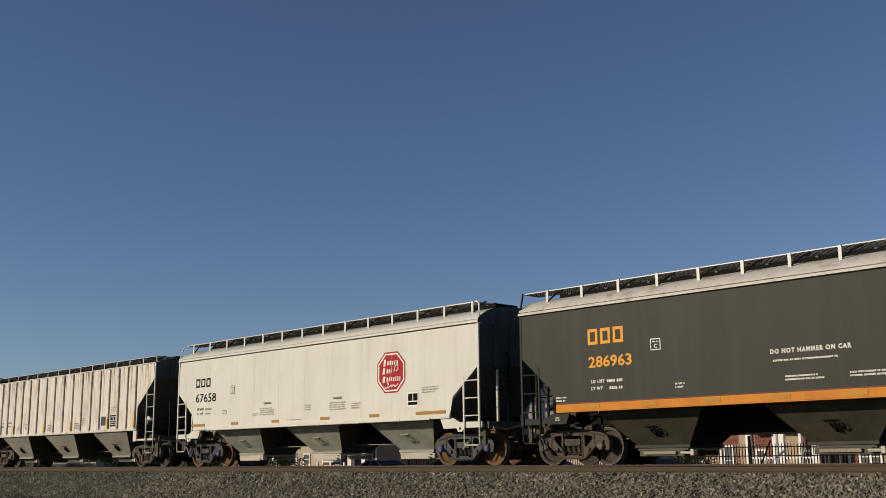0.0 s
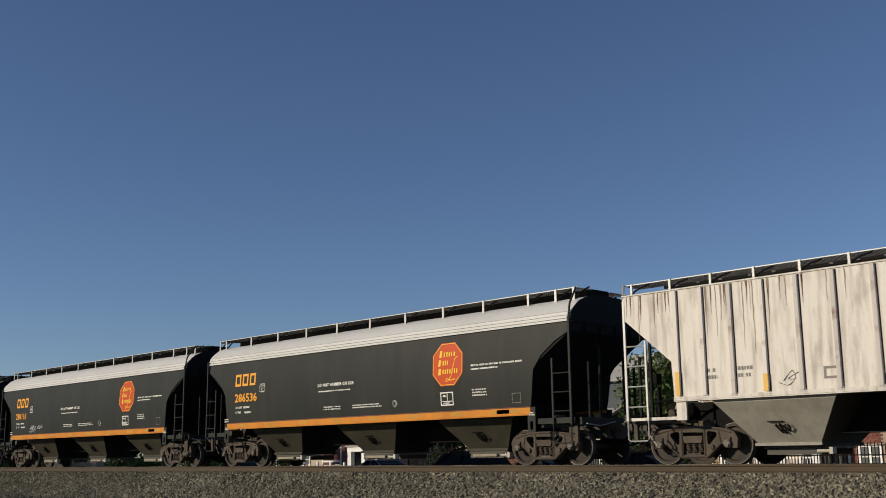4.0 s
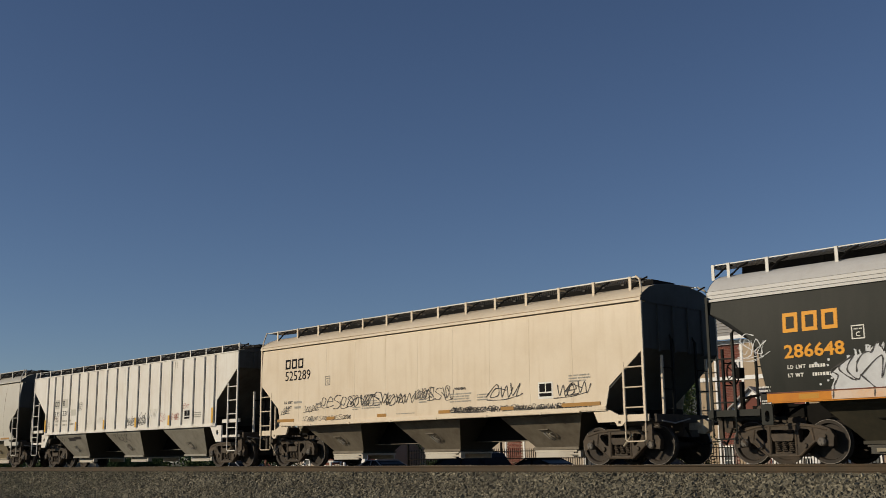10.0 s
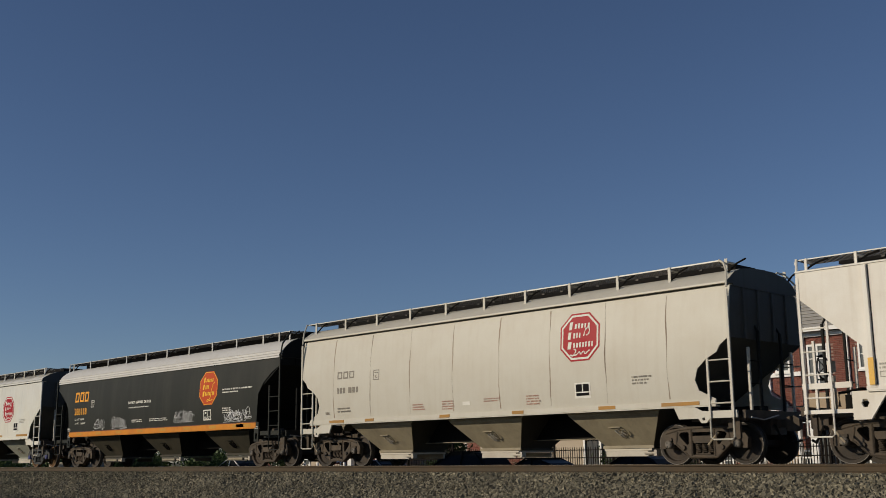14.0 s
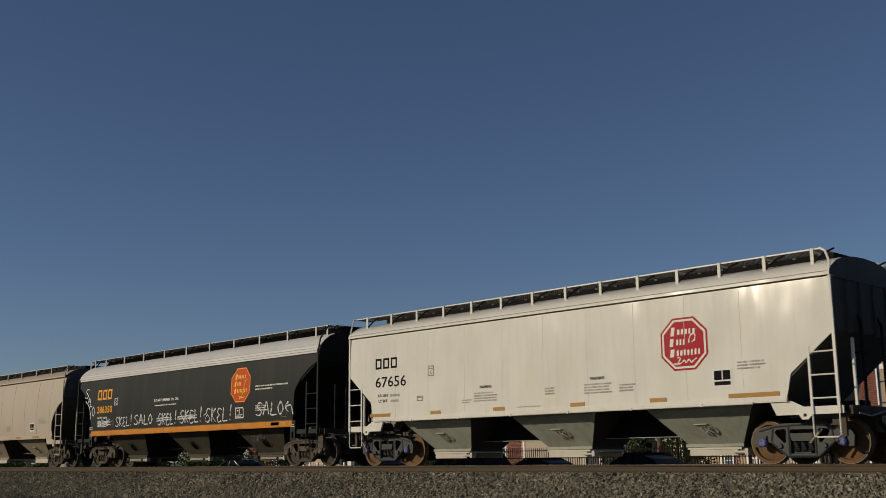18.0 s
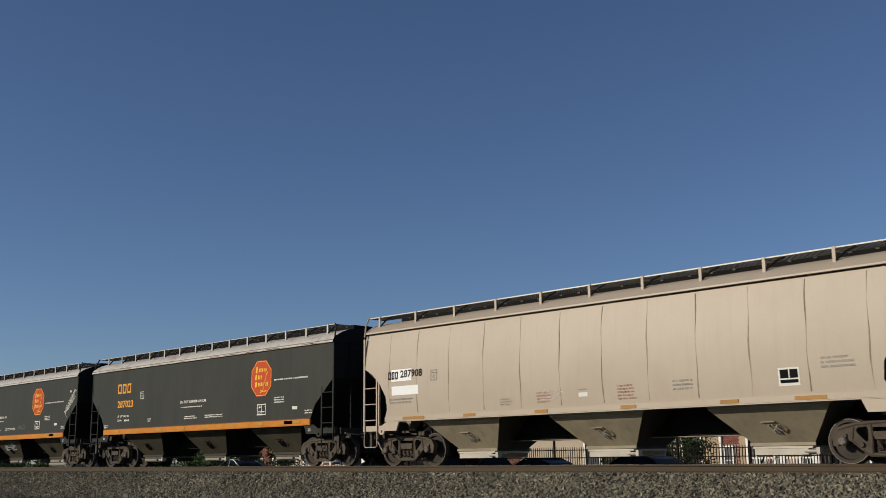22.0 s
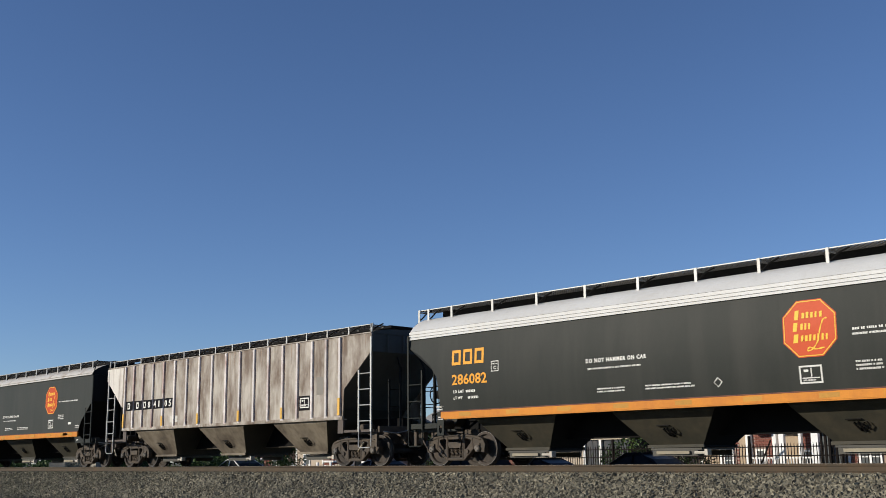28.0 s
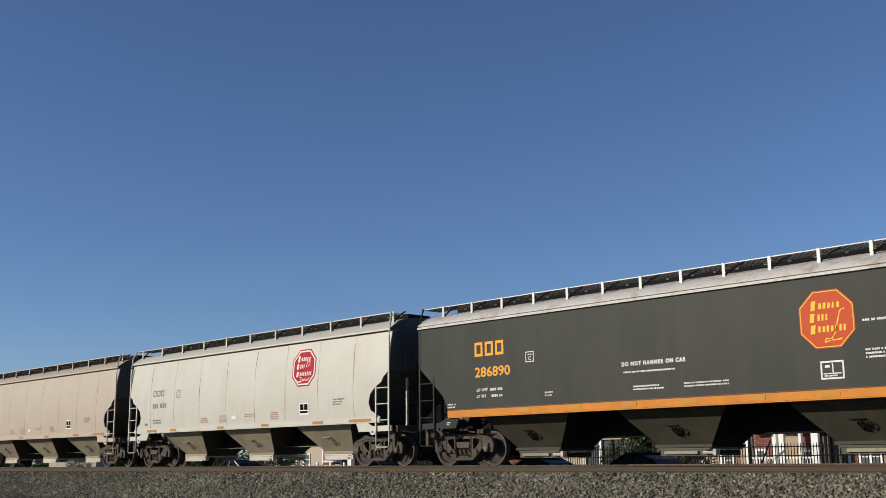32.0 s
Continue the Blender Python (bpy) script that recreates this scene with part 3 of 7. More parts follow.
    for s in (-1, 1):
        for t in (-1, 1):
            shoe.box(s * 0.36 - 0.03, s * 0.36 + 0.03, t * 0.76 - 0.05, t * 0.76 + 0.05, 0.24, 0.58)
        shoe.box(s * 0.30 - 0.03, s * 0.30 + 0.03, -0.80, 0.80, 0.36, 0.42)
    shoe_mesh = clean(shoe.mesh("brake_beam", M[steel]))
    return dict(side=side_mesh, lip=lip_mesh, wheel=wheel_mesh, bolster=bolster_mesh, spring=spring_mesh, shoe=shoe_mesh)


BOGIES = {"dusty": bogie_meshes(), "blue": bogie_meshes("bluesteel", "rustwheel", "bluecap")}


def bogie(parent, x, style="dusty"):
    BOGIE = BOGIES[style]
    b = part("truck", BOGIE["bolster"], None, parent, "dusty cast steel truck" if style == "dusty" else "dark blue-grey truck with blue bearing caps", (x, 0, 0))
    for s in (-1, 1):
        part("side_frame", BOGIE["side"], None, b, "", pose(0, s * 1.0, 0, 0, 0, 0 if s < 0 else 180))
        part("frame_flange", BOGIE["lip"], None, b, "", pose(0, s * 1.0, 0, 0, 0, 0 if s < 0 else 180))
        part("spring_nest", BOGIE["spring"], None, b, "", (0, s * 1.0, 0))
    part("brake_beam", BOGIE["shoe"], None, b)
    for s in (-1, 1):
        w = part("wheelset", BOGIE["wheel"], None, b, "brown steel wheels on an axle" if style == "dusty" else "rust-orange steel wheels on an axle", (s * 0.889, 0, 0.457))
        w["axle"] = s
    return b


def hopper_car(kind, paint, roof_paint, sill_paint, hop_paint, trim_paint, where):
    """One covered hopper car with its parts, near side at -y, resting on the rails at z = 0."""
    K = KINDS[kind]
    H, yf, eave, cut, board = K["half"], K["yf"], K["eave"], K["cut"], K["board"]
    car = new("covered_hopper_car")
    car.matrix_basis = where
    s0, s1 = K["sill"]
    # tank: walls set inside the side sheets, slanted at both ends
    top_slope = cut[1][0]
    slope = {"round": 1.48, "smooth": 1.16, "flatside": 1.2, "ribbed": 1.24, "seamed": 1.46, "longseamed": 1.5}[kind]

    def run(z):
        return H - 0.03 - max(0.0, top_slope - z) * slope

    zs = [s0 + 0.02] + [s0 + 0.02 + (eave - s0 - 0.02) * k / 9 for k in range(1, 10)]
    ring = [(-(yf(z) - 0.03), z) for z in zs]
    ring = ring + [(-y, z) for y, z in reversed(ring)]
    g = Geo()
    n = len(ring)
    vs = [(sx * run(z), y, z) for sx in (-1, 1) for y, z in ring]
    g.add(vs, [(k, k + 1, k + 1 + n, k + n) for k in range(n - 1)] + [(0, n, 2 * n - 1, n - 1)])
    # Pale cars get a tank and ends much darker than their sides.
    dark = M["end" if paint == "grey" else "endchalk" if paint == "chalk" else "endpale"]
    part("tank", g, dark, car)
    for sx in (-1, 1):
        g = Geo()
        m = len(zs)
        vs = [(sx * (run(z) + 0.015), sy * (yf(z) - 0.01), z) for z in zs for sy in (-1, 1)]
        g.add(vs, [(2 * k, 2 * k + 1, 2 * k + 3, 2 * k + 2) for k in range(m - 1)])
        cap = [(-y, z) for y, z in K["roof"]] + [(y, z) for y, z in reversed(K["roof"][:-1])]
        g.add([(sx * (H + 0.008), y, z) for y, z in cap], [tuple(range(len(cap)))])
        sheet = part("end_sheet", g, dark, car, "black painted sloping end" if paint == "grey" else "dark streaked sloping end")
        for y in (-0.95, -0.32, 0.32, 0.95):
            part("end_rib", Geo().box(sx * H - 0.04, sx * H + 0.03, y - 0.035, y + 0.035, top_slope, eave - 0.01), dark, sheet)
    # side sheets with the cut-away corners
    levels = sorted({z for z, c in cut} | {eave - (eave - s1) * k / 10 for k in range(11)} | {s1})
    levels = [z for z in levels if z >= s1 - 1e-6]
    for sy in (-1, 1):
        g = Geo()
        vs, fs = [], []
        cols = 12
        for d in (0.0, 0.022):
            for z in levels:
                e = H - cut_at(cut, z)
                vs += [(-e + 2 * e * k / cols, sy * (yf(z) - d), z) for k in range(cols + 1)]
        w, hgt = cols + 1, len(levels)
        for d in range(2):
            o = d * w * hgt
            fs += [(o + j * w + k, o + j * w + k + 1, o + (j + 1) * w + k + 1, o + (j + 1) * w + k) for j in range(hgt - 1) for k in range(cols)]
        o = w * hgt
        for j in range(hgt - 1):
            fs += [(j * w, (j + 1) * w, o + (j + 1) * w, o + j * w), (j * w + cols, (j + 1) * w + cols, o + (j + 1) * w + cols, o + j * w + cols)]
        g.add(vs, fs)
        part("side_sheet", g, M["greyflat" if paint == "grey" and kind == "flatside" else paint], car, "", smooth=True)
        # side sill
        g = Geo()
        a = H - cut_at(cut, s1)
        y0 = yf(s1) - 0.03
        g.box(-a, a, sy * y0, sy * (yf(s1) + 0.028), s0, s1)
        g.box(-a, a, sy * (y0 - 0.12), sy * (yf(s1) + 0.02), s0 - 0.025, s0 - 0.002)
        sill = part("side_sill", g, M[sill_paint], car, "orange sill stripe" if sill_paint == "orange" else "")
        if sill_paint == "orange":
            part("sill_lip", Geo().box(-a, a, sy * (yf(s1) + 0.003), sy * (yf(s1) + 0.036), s1 + 0.003, s1 + 0.026), M["rustedge"], sill, "brown stained sill lip")
    # roof
    prof = [(-y, z) for y, z in K["roof"]] + [(y, z) for y, z in reversed(K["roof"][:-1])]
    g = Geo()
    xs = [-H + 2 * H * k / 14 for k in range(15)]
    g.sweep(prof, xs)
    part("roof", g, M[roof_paint], car, "", smooth=True)
    for k in range(8):
        reach = H - (0.30 if kind == "round" else 0.42)
        x = -reach + 2 * reach * (k + 0.5) / 8
        g = Geo()
        hz = board + (0.06 if kind == "ribbed" else 0.04)
        w2 = reach / 8 - 0.006
        g.prism([(x - w2, 4.20), (x - w2, hz - 0.012), (x - w2 + 0.03, hz), (x + w2 - 0.03, hz), (x + w2, hz - 0.012), (x + w2, 4.20)], -0.46, 0.46)
        hatch = part("hatch_cover", g, M["black"], car)
        for u in (-0.6, 0, 0.6):
            part("hatch_clamp", Geo().box(x + u - 0.04, x + u + 0.04, -0.485, 0.485, hz - 0.06, hz + 0.006), M["grate"], hatch)
    # running boards
    def roof_z(y):
        for (y1, z1), (y2, z2) in zip(K["roof"], K["roof"][1:]):
            if y1 >= y >= y2 and y1 > y2:
                return z1 + (z2 - z1) * (y1 - y) / (y1 - y2)
        return K["roof"][-1][1]

    edge = K.get("edge", 1.30)
    B, BL = {"round": (H - 0.16, H + 0.14), "ribbed": (H - 0.20, H + 0.02)}.get(kind, (H - 0.32, H + 0.12))
    for sy in (-1, 1):
        g = Geo()
        for y in [edge - 0.63 + 0.086 * k for k in range(7)]:
            g.box(-BL, B, sy * (y - 0.012), sy * (y + 0.012), board - 0.020, board - 0.009)
        x = -BL
        while x < B:
            g.box(x - 0.012, x + 0.012, sy * (edge - 0.64), sy * (edge - 0.03), board - 0.019, board - 0.008)
            x += 0.075
        part("running_board", g, M["grate"], car, "open steel grating walkway")
        g = Geo().box(-BL, B, sy * (edge - 0.03), sy * edge, board - (0.016 if paint == "grey" or kind == "ribbed" else 0.024), board + 0.006)
        part("walkway_edge", g, M["galv"], car)
        wide = 0.028 if kind == "ribbed" else 0.037
        for x in K["posts"]:
            g = Geo()
            g.box(x - wide, x + wide, sy * (edge + 0.002), sy * (edge + 0.02), roof_z(edge + 0.01) - 0.03, board + 0.01)
            g.box(x - 0.012, x + 0.012, sy * (edge - 0.37), sy * edge, board - 0.075, board - 0.037)
            part("bracket", g, M["galv"] if paint == "grey" else M[trim_paint], car)
            rz = roof_z(edge - 0.02)
            g = Geo().tube([(x + 0.03, sy * edge, rz + 0.02), (x + 0.10, sy * (edge - 0.02), rz + 0.07), (x + 0.24, sy * (edge - 0.05), rz + (board - rz) * 0.62), (x + 0.46, sy * (edge - 0.06), board - 0.04)], 0.023, 5)
            part("walkway_brace", g, M["black"], car)
    # hoppers
    for k in (-1, 0, 1):
        g = Geo()
        x, zt, zb = k * K["hop"], s0 - 0.03, 0.44
        tw, bw, yt, yb = HOPPER[kind]
        levels3 = [(zt + 0.35, tw + 0.3, yt), (zt - 0.06, tw, yt), (zb, bw, yb), (zb - 0.05, bw + 0.03, yb + 0.02)]
        vs = [(x + sx * w, sy * y, z) for z, w, y in levels3 for sx, sy in ((-1, -1), (1, -1), (1, 1), (-1, 1))]
        fs = [[(4 * i + j, 4 * i + (j + 1) % 4, 4 * i + 4 + (j + 1) % 4, 4 * i + 4 + j) for i in range(3) for j in pair] for pair in ((0, 2), (1,), (3,))]
        hop = part("hopper", g.add(vs, fs[0] + [(12, 13, 14, 15)]).trim().mesh("hopper", M[hop_paint]), None, car)
        # Slope sheets take a near-black colour that paints in their shade.
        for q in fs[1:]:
            part("slope_sheet", Geo().add(vs, q).trim().mesh("slope_sheet", M["end" if paint == "grey" else "slope"]), None, hop, "slope sheet with its shade painted in")
        g = Geo()
        for sy in (-1, 1):
            part("flange", Geo().box(x - bw - 0.05, x + bw + 0.05, sy * (yb + 0.03), sy * (yb + 0.07), zb - 0.05, zb + 0.02), M[hop_paint], hop)
        dull = paint in ("grey", "rusty", "grimy")
        g = Geo().box(x - 0.62, x + 0.62, -0.74, -0.70, 0.20, 0.33).box(x - 0.70, x + 0.70, -0.70, 0.70, 0.335, 0.38)
        g.box(x - 0.62, x + 0.62, 0.70, 0.74, 0.20, 0.33)
        part("outlet_gate", g, M["darkgate" if dull else "gate"], hop, "steel outlet gate")
        if paint == "grey":
            part("gate_bar", Geo().box(x - 0.48, x + 0.42, -0.80, -0.75, 0.24, 0.31), M["hoplight"], hop, "dull tan gate bar")
        g = Geo()
        g.tube([(x + 0.55, -0.76, 0.27), (x + 0.95, -0.76, 0.27)], 0.035, 6)
        g.box(x + 0.85, x + 0.93, -0.84, -0.68, 0.21, 0.35)
        part("gate_crank", g, M["gate"], hop)
        face = lambda z: yb + (yt - yb) * (z - zb) / (zt - 0.06 - zb)
        dark_gear = paint in ("grey", "rusty", "grimy")
        for a, b, r in (((-0.13, 0.83), (-0.02, 0.66), 0.020), ((-0.04, 0.84), (0.07, 0.65), 0.020), ((0.08, 0.82), (-0.03, 0.70), 0.016), ((0.03, 0.80), (0.14, 0.70), 0.018)):
            g = Geo()
            ya, yb2 = -face(a[1]), -face(b[1])
            g.tube([(x + a[0], ya - 0.01, a[1]), (x + a[0] + 0.01, ya - 0.06, a[1] - 0.01), (x + b[0] - 0.01, yb2 - 0.06, b[1] + 0.01), (x + b[0], yb2 - 0.01, b[1])], r, 5)
            part("shaker_channel", g, M["black" if dark_gear else "gate"], hop)
        g = Geo().box(x - 0.28, x + 0.06, -face(0.90) - 0.05, -face(0.90) + 0.02, 0.885, 0.905)
        g.tube([(x + 0.16, -face(0.84) - 0.07, 0.84), (x + 0.21, -face(0.76) - 0.07, 0.76), (x + 0.16, -face(0.68) - 0.05, 0.68)], 0.016, 5)
        part("shaker_bracket", g, M["black" if dark_gear else hop_paint], hop)
    g = Geo().box(-H + 0.2, H - 0.2, -0.2, 0.2, 0.66, s0 + 0.01)
    csill = part("centre_sill", g, M["black"], car)
    if paint != "grey":
        part("sill_flange", Geo().box(-H + 1.4, H - 1.4, -0.30, 0.30, 0.640, 0.655), M[hop_paint], csill, "pale flange under the centre sill")
    # ends
    lowtrim = trim_paint
    ladder_top = min(top_slope - 0.25, 2.85 if kind == "ribbed" else 2.65)
    for sx in (-1, 1):
        deck = M["truck"] if paint != "grey" else M["grey"]
        platform = part("end_platform", Geo().box(sx * (H + 0.10), sx * (H + 0.18), -1.45, 1.45, 0.98, 1.16), deck, car)
        for q in range(6):
            part("slat", Geo().box(sx * (H - 0.42 + 0.085 * q), sx * (H - 0.385 + 0.085 * q), -1.42, 1.42, 1.02, 1.06), deck, platform)
        for y in (-1.30, -0.62, 0.62, 1.30):
            part("bearer", Geo().box(sx * (H - 1.25), sx * (H + 0.098), y - 0.04, y + 0.04, 0.94, 1.018), deck, platform)
        for sy in (-1, 1):
            e = H - 1.45
            if kind == "round":
                g = plate([(sx * (H - 1.15), 1.02), (sx * (H - 1.15), 1.16), (sx * (H + 0.05), 1.16), (sx * (H + 0.05), 1.02)], [], sy * 1.50, sy * 1.56)
                g2 = plate([(sx * (H - 1.46), 0.82), (sx * (H - 1.46), 1.46), (sx * (H - 1.20), 1.46), (sx * (H - 1.20), 0.82)],
                           [[(sx * (H - 1.38), 0.91), (sx * (H - 1.38), 1.08), (sx * (H - 1.33), 1.12), (sx * (H - 1.28), 1.08), (sx * (H - 1.28), 0.91), (sx * (H - 1.33), 0.87)]], sy * 1.565, sy * 1.595)
                g.add(g2.v, g2.f)
            elif kind == "ribbed" and paint != "chalk":
                g = Geo().box(sx * (H - 1.62), sx * (H - 1.36), sy * 1.53, sy * 1.58, 0.98, 1.42)
                g.box(sx * (H - 1.36), sx * (H + 0.05), sy * 1.5, sy * 1.56, 1.0, 1.07)
            elif kind == "ribbed":
                g = plate([(sx * (H - 1.75), 1.42), (sx * (H - 1.0), 1.42), (sx * (H - 1.0), 0.86), (sx * (H - 1.36), 0.86)],
                          [[(sx * (H - 1.30), 1.10), (sx * (H - 1.34), 1.18), (sx * (H - 1.30), 1.26), (sx * (H - 1.22), 1.26), (sx * (H - 1.18), 1.18), (sx * (H - 1.22), 1.10)]], sy * 1.52, sy * 1.58)
                g.box(sx * (H - 1.0), sx * (H + 0.05), sy * 1.5, sy * 1.56, 1.50, 1.62)
                g.box(sx * (H - 1.0), sx * (H + 0.05), sy * 1.5, sy * 1.56, 1.0, 1.08)
            else:
                g = plate([(sx * (H - 1.55), 1.28), (sx * (H - 1.05), 1.28), (sx * (H - 0.80), 1.16), (sx * (H + 0.05), 1.16), (sx * (H + 0.05), 1.0), (sx * (H - 0.62), 1.0), (sx * (H - 0.72), 0.90), (sx * (H - 0.85), 0.90), (sx * (H - 0.92), 1.0), (sx * (H - 1.42), 1.0)],
                          [[(sx * (H - 0.75), 0.96), (sx * (H - 0.75), 1.02), (sx * (H - 0.82), 1.02), (sx * (H - 0.82), 0.96)]], sy * 1.53, sy * 1.58)
            part("jacking_bracket", g, M["rusty" if paint == "rusty" else "darktrim" if paint == "grimy" else lowtrim], car)
            # ladder at the corner
            xo, xi = H - 0.03, H - 0.60
            g = Geo()
            top_out = eave + 0.12 if kind in ("round", "smooth", "flatside") else eave - 0.1
            y = sy * 1.60
            g.box(sx * (xo - 0.03), sx * (xo + 0.03), y - 0.02, y + 0.02, 1.0, top_out)
            g.box(sx * (xi - 0.025), sx * (xi + 0.025), y - 0.02, y + 0.02, 1.0, ladder_top)
            lad = part("ladder", g, M[lowtrim], car)
            z = 1.32
            while z < ladder_top:
                part("rung", Geo().tube([(sx * xi, y, z), (sx * xo, y, z)], 0.018, 6), M[lowtrim], lad)
                z += 0.47
            g = Geo().tube([(sx * xi, y, 1.02), (sx * xi, y, 0.58), (sx * (xi + 0.06), y, 0.54), (sx * (xo - 0.06), y, 0.54), (sx * xo, y, 0.58), (sx * xo, y, 1.02)], 0.018, 6)
            part("stirrup_step", g, M[lowtrim], car)
            for yy, zt in ((0.95, 2.55), (0.50, 2.95)):
                g = Geo().box(sx * (H + 0.02), sx * (H + 0.07), sy * yy - 0.03, sy * yy + 0.03, 1.05, zt)
                if yy < 0.6:
                    g.tube([(sx * (H + 0.04), sy * yy, zt - 0.02), (sx * (H - 0.12), sy * (yy - 0.03), zt + 0.30)], 0.025, 5)
                part("end_post", g, M[lowtrim] if yy > 0.6 and paint not in ("grey", "rusty", "grimy") else M["end"], car)
            for zz in (1.75, 2.25):
                part("grab_iron", Geo().tube([(sx * (H + 0.05), sy * 0.50, zz), (sx * (H + 0.1), sy * 0.55, zz), (sx * (H + 0.1), sy * 0.9, zz), (sx * (H + 0.05), sy * 0.95, zz)], 0.014, 5), M["black"], car)
            if kind == "round" and sx > 0:
                part("corner_post", Geo().tube([(sx * xo, sy * 1.59, top_out - 0.05), (sx * (xo - 0.02), sy * 1.50, eave + 0.45), (sx * (xo - 0.16), sy * 1.06, board - 0.02)], 0.028, 6), M[lowtrim], car)
            elif kind != "round":
                tip = B if sx > 0 else BL
                g = Geo().tube([(sx * (H - 0.02), sy * 1.59, eave - 0.05), (sx * (H - 0.02), sy * 1.55, eave + 0.30), (sx * ((H + tip) / 2), sy * (edge + 0.10), board - 0.10), (sx * tip, sy * (edge + 0.02), board)], 0.026, 6)
                part("roof_handhold", g, M[lowtrim], car)
        # draft sill, brake gear, coupler and hose
        g = Geo().box(sx * (H - 1.5), sx * (H + 0.02), -0.24, 0.24, 0.66, 1.0).box(sx * (H + 0.02), sx * (H + 0.14), -0.34, 0.34, 0.64, 1.10)
        part("draft_sill", g, M["truck"], car, "dusty steel draft sill")
        g = Geo().tube([(sx * (H - 0.05), -0.55, 0.97), (sx * (H - 0.7), -0.55, 0.93), (sx * (H - 1.5), -0.42, 0.80)], 0.026, 6)
        part("train_pipe", g, M["truck"], car)
        part("brake_rod", Geo().tube([(sx * (H - 0.25), 0.5, 0.95), (sx * (H - 1.4), 0.48, 0.72)], 0.022, 6), M["truck"], car)
        g = Geo().tube([(sx * (H - 0.75), -1.50, 0.43), (sx * (H - 0.64), -1.49, 0.55), (sx * (H - 0.50), -1.47, 0.70)], 0.024, 6)
        part("release_handle", g, M["palecast" if paint != "grey" else "truck"], car, "worn release handle")
        g = Geo().lathe([(0.01, -1.22), (0.10, -1.20), (0.12, -1.15), (0.12, -0.78), (0.10, -0.74), (0.01, -0.72)], (sx * (H - 0.95), 1.14), 12)
        part("brake_valve", g, M["truck"], car, smooth=True)
        g = Geo().box(sx * (H - 0.34), sx * (H - 0.16), -1.32, -1.16, 0.78, 1.0).box(sx * (H - 0.12), sx * (H - 0.02), -1.38, -1.30, 0.56, 0.98)
        part("hanger", g, M["truck"], car)
        g = Geo().box(sx * (H - 0.1), sx * (H + 0.44), -0.09, 0.09, 0.80, 0.97)
        cpl = part("coupler", g, M["palecast" if paint in ("white", "cream") else "truck"], car)
        g = Geo().prism([(sx * (H + 0.42), 0.72), (sx * (H + 0.42), 1.02), (sx * (H + 0.60), 1.05), (sx * (H + 0.72), 0.98), (sx * (H + 0.72), 0.76), (sx * (H + 0.60), 0.70)], -0.16 if sx > 0 else 0.0, 0.0 if sx > 0 else 0.16)
        part("knuckle", g, M["palecast" if paint in ("white", "cream") else "truck"], cpl)
        g = Geo().tube([(sx * (H + 0.22), -0.35, 0.86), (sx * (H + 0.34), -0.34, 0.62), (sx * (H + 0.52), -0.20, 0.45), (sx * (H + 0.70), -0.02, 0.50)], 0.028, 6)
        part("brake_hose", g, M["black"], car)
        g = Geo().tube([(sx * (H + 0.25), -1.35, 1.0), (sx * (H + 0.30), -0.9, 0.95), (sx * (H + 0.32), -0.3, 1.06)], 0.016, 5)
        part("cut_lever", g, M["galv"], car)
    # hand brake at the trailing end, reservoir on its platform
    x = -H - 0.16
    g = Geo()
    pts = [(x - 0.06, -0.25 + 0.26 * math.cos(a), 2.05 + 0.26 * math.sin(a)) for a in [2 * math.pi * k / 18 for k in range(19)]]
    g.tube(pts, 0.02, 5)
    for k in range(5):
        a = 2 * math.pi * k / 5
        g.tube([(x - 0.02, -0.25, 2.05), (x - 0.06, -0.25 + 0.26 * math.cos(a), 2.05 + 0.26 * math.sin(a))], 0.013, 4)
    part("brake_wheel", g, M["black"], car)
    g = Geo().box(-H - 0.15, -H + 0.02, -0.35, -0.15, 1.93, 2.17).box(-H - 0.04, -H + 0.02, -0.31, -0.19, 1.05, 1.85)
    part("hand_brake_housing", g, M["black"] if dull else M[lowtrim], car)
    g = Geo()
    g.lathe([(0.01, -0.55), (0.15, -0.52), (0.19, -0.45), (0.19, 0.35), (0.15, 0.42), (0.01, 0.45)], (-H + 0.75, 1.28), 12)
    part("air_reservoir", g, M["hoplight"] if paint != "grey" else M["hopdark"], car, "", smooth=True)
    g = Geo().tube([(-H + 0.5, -1.1, 1.15), (-H + 0.5, -1.1, 1.42), (-H + 0.9, -0.9, 1.5), (-H + 1.3, -0.6, 1.45)], 0.035, 6)
    part("brake_pipe", g, M["black"], car)
    for sx in (-1, 1):
        bogie(car, sx * K["bogie"], "blue" if paint == "white" else "dusty")
    # kind-specific relief
    if kind == "ribbed":
        rib = Geo().prism([(-0.06, -0.0), (-0.045, -0.055), (0.045, -0.055), (0.06, 0.0)], 1.50, 3.90)
        rib.v = [(x, z, y) for x, y, z in rib.v]
        rib.box(-0.07, 0.07, -0.035, 0.0, 1.46, 1.52)
        me = clean(rib.mesh("rib", M["ribpaint_" + paint] if "ribpaint_" + paint in M else M[paint]))
        # Thin dark strip beside each rib paints in its shadow, brown on grimy cars.
        shade_me = clean(Geo().box(0.050, 0.080, -0.006, 0.0, 1.50, 3.90).mesh("rib_seam", M["rustrun" if paint == "grimy" else "black"]))
        for k in [s * r for s in (-1, 1) for r in (0.45, 1.31, 2.17, 3.01, 3.82, 4.62, 5.40, 6.12, 6.80)]:
            for sy in (-1, 1):
                part("rib", me, None, car, "", pose(k, sy * 1.612, 0, 0, 0, 0 if sy < 0 else 180))
            part("rib_seam", shade_me, None, car, "", pose(k, -1.612, 0, 0, 0, 0))
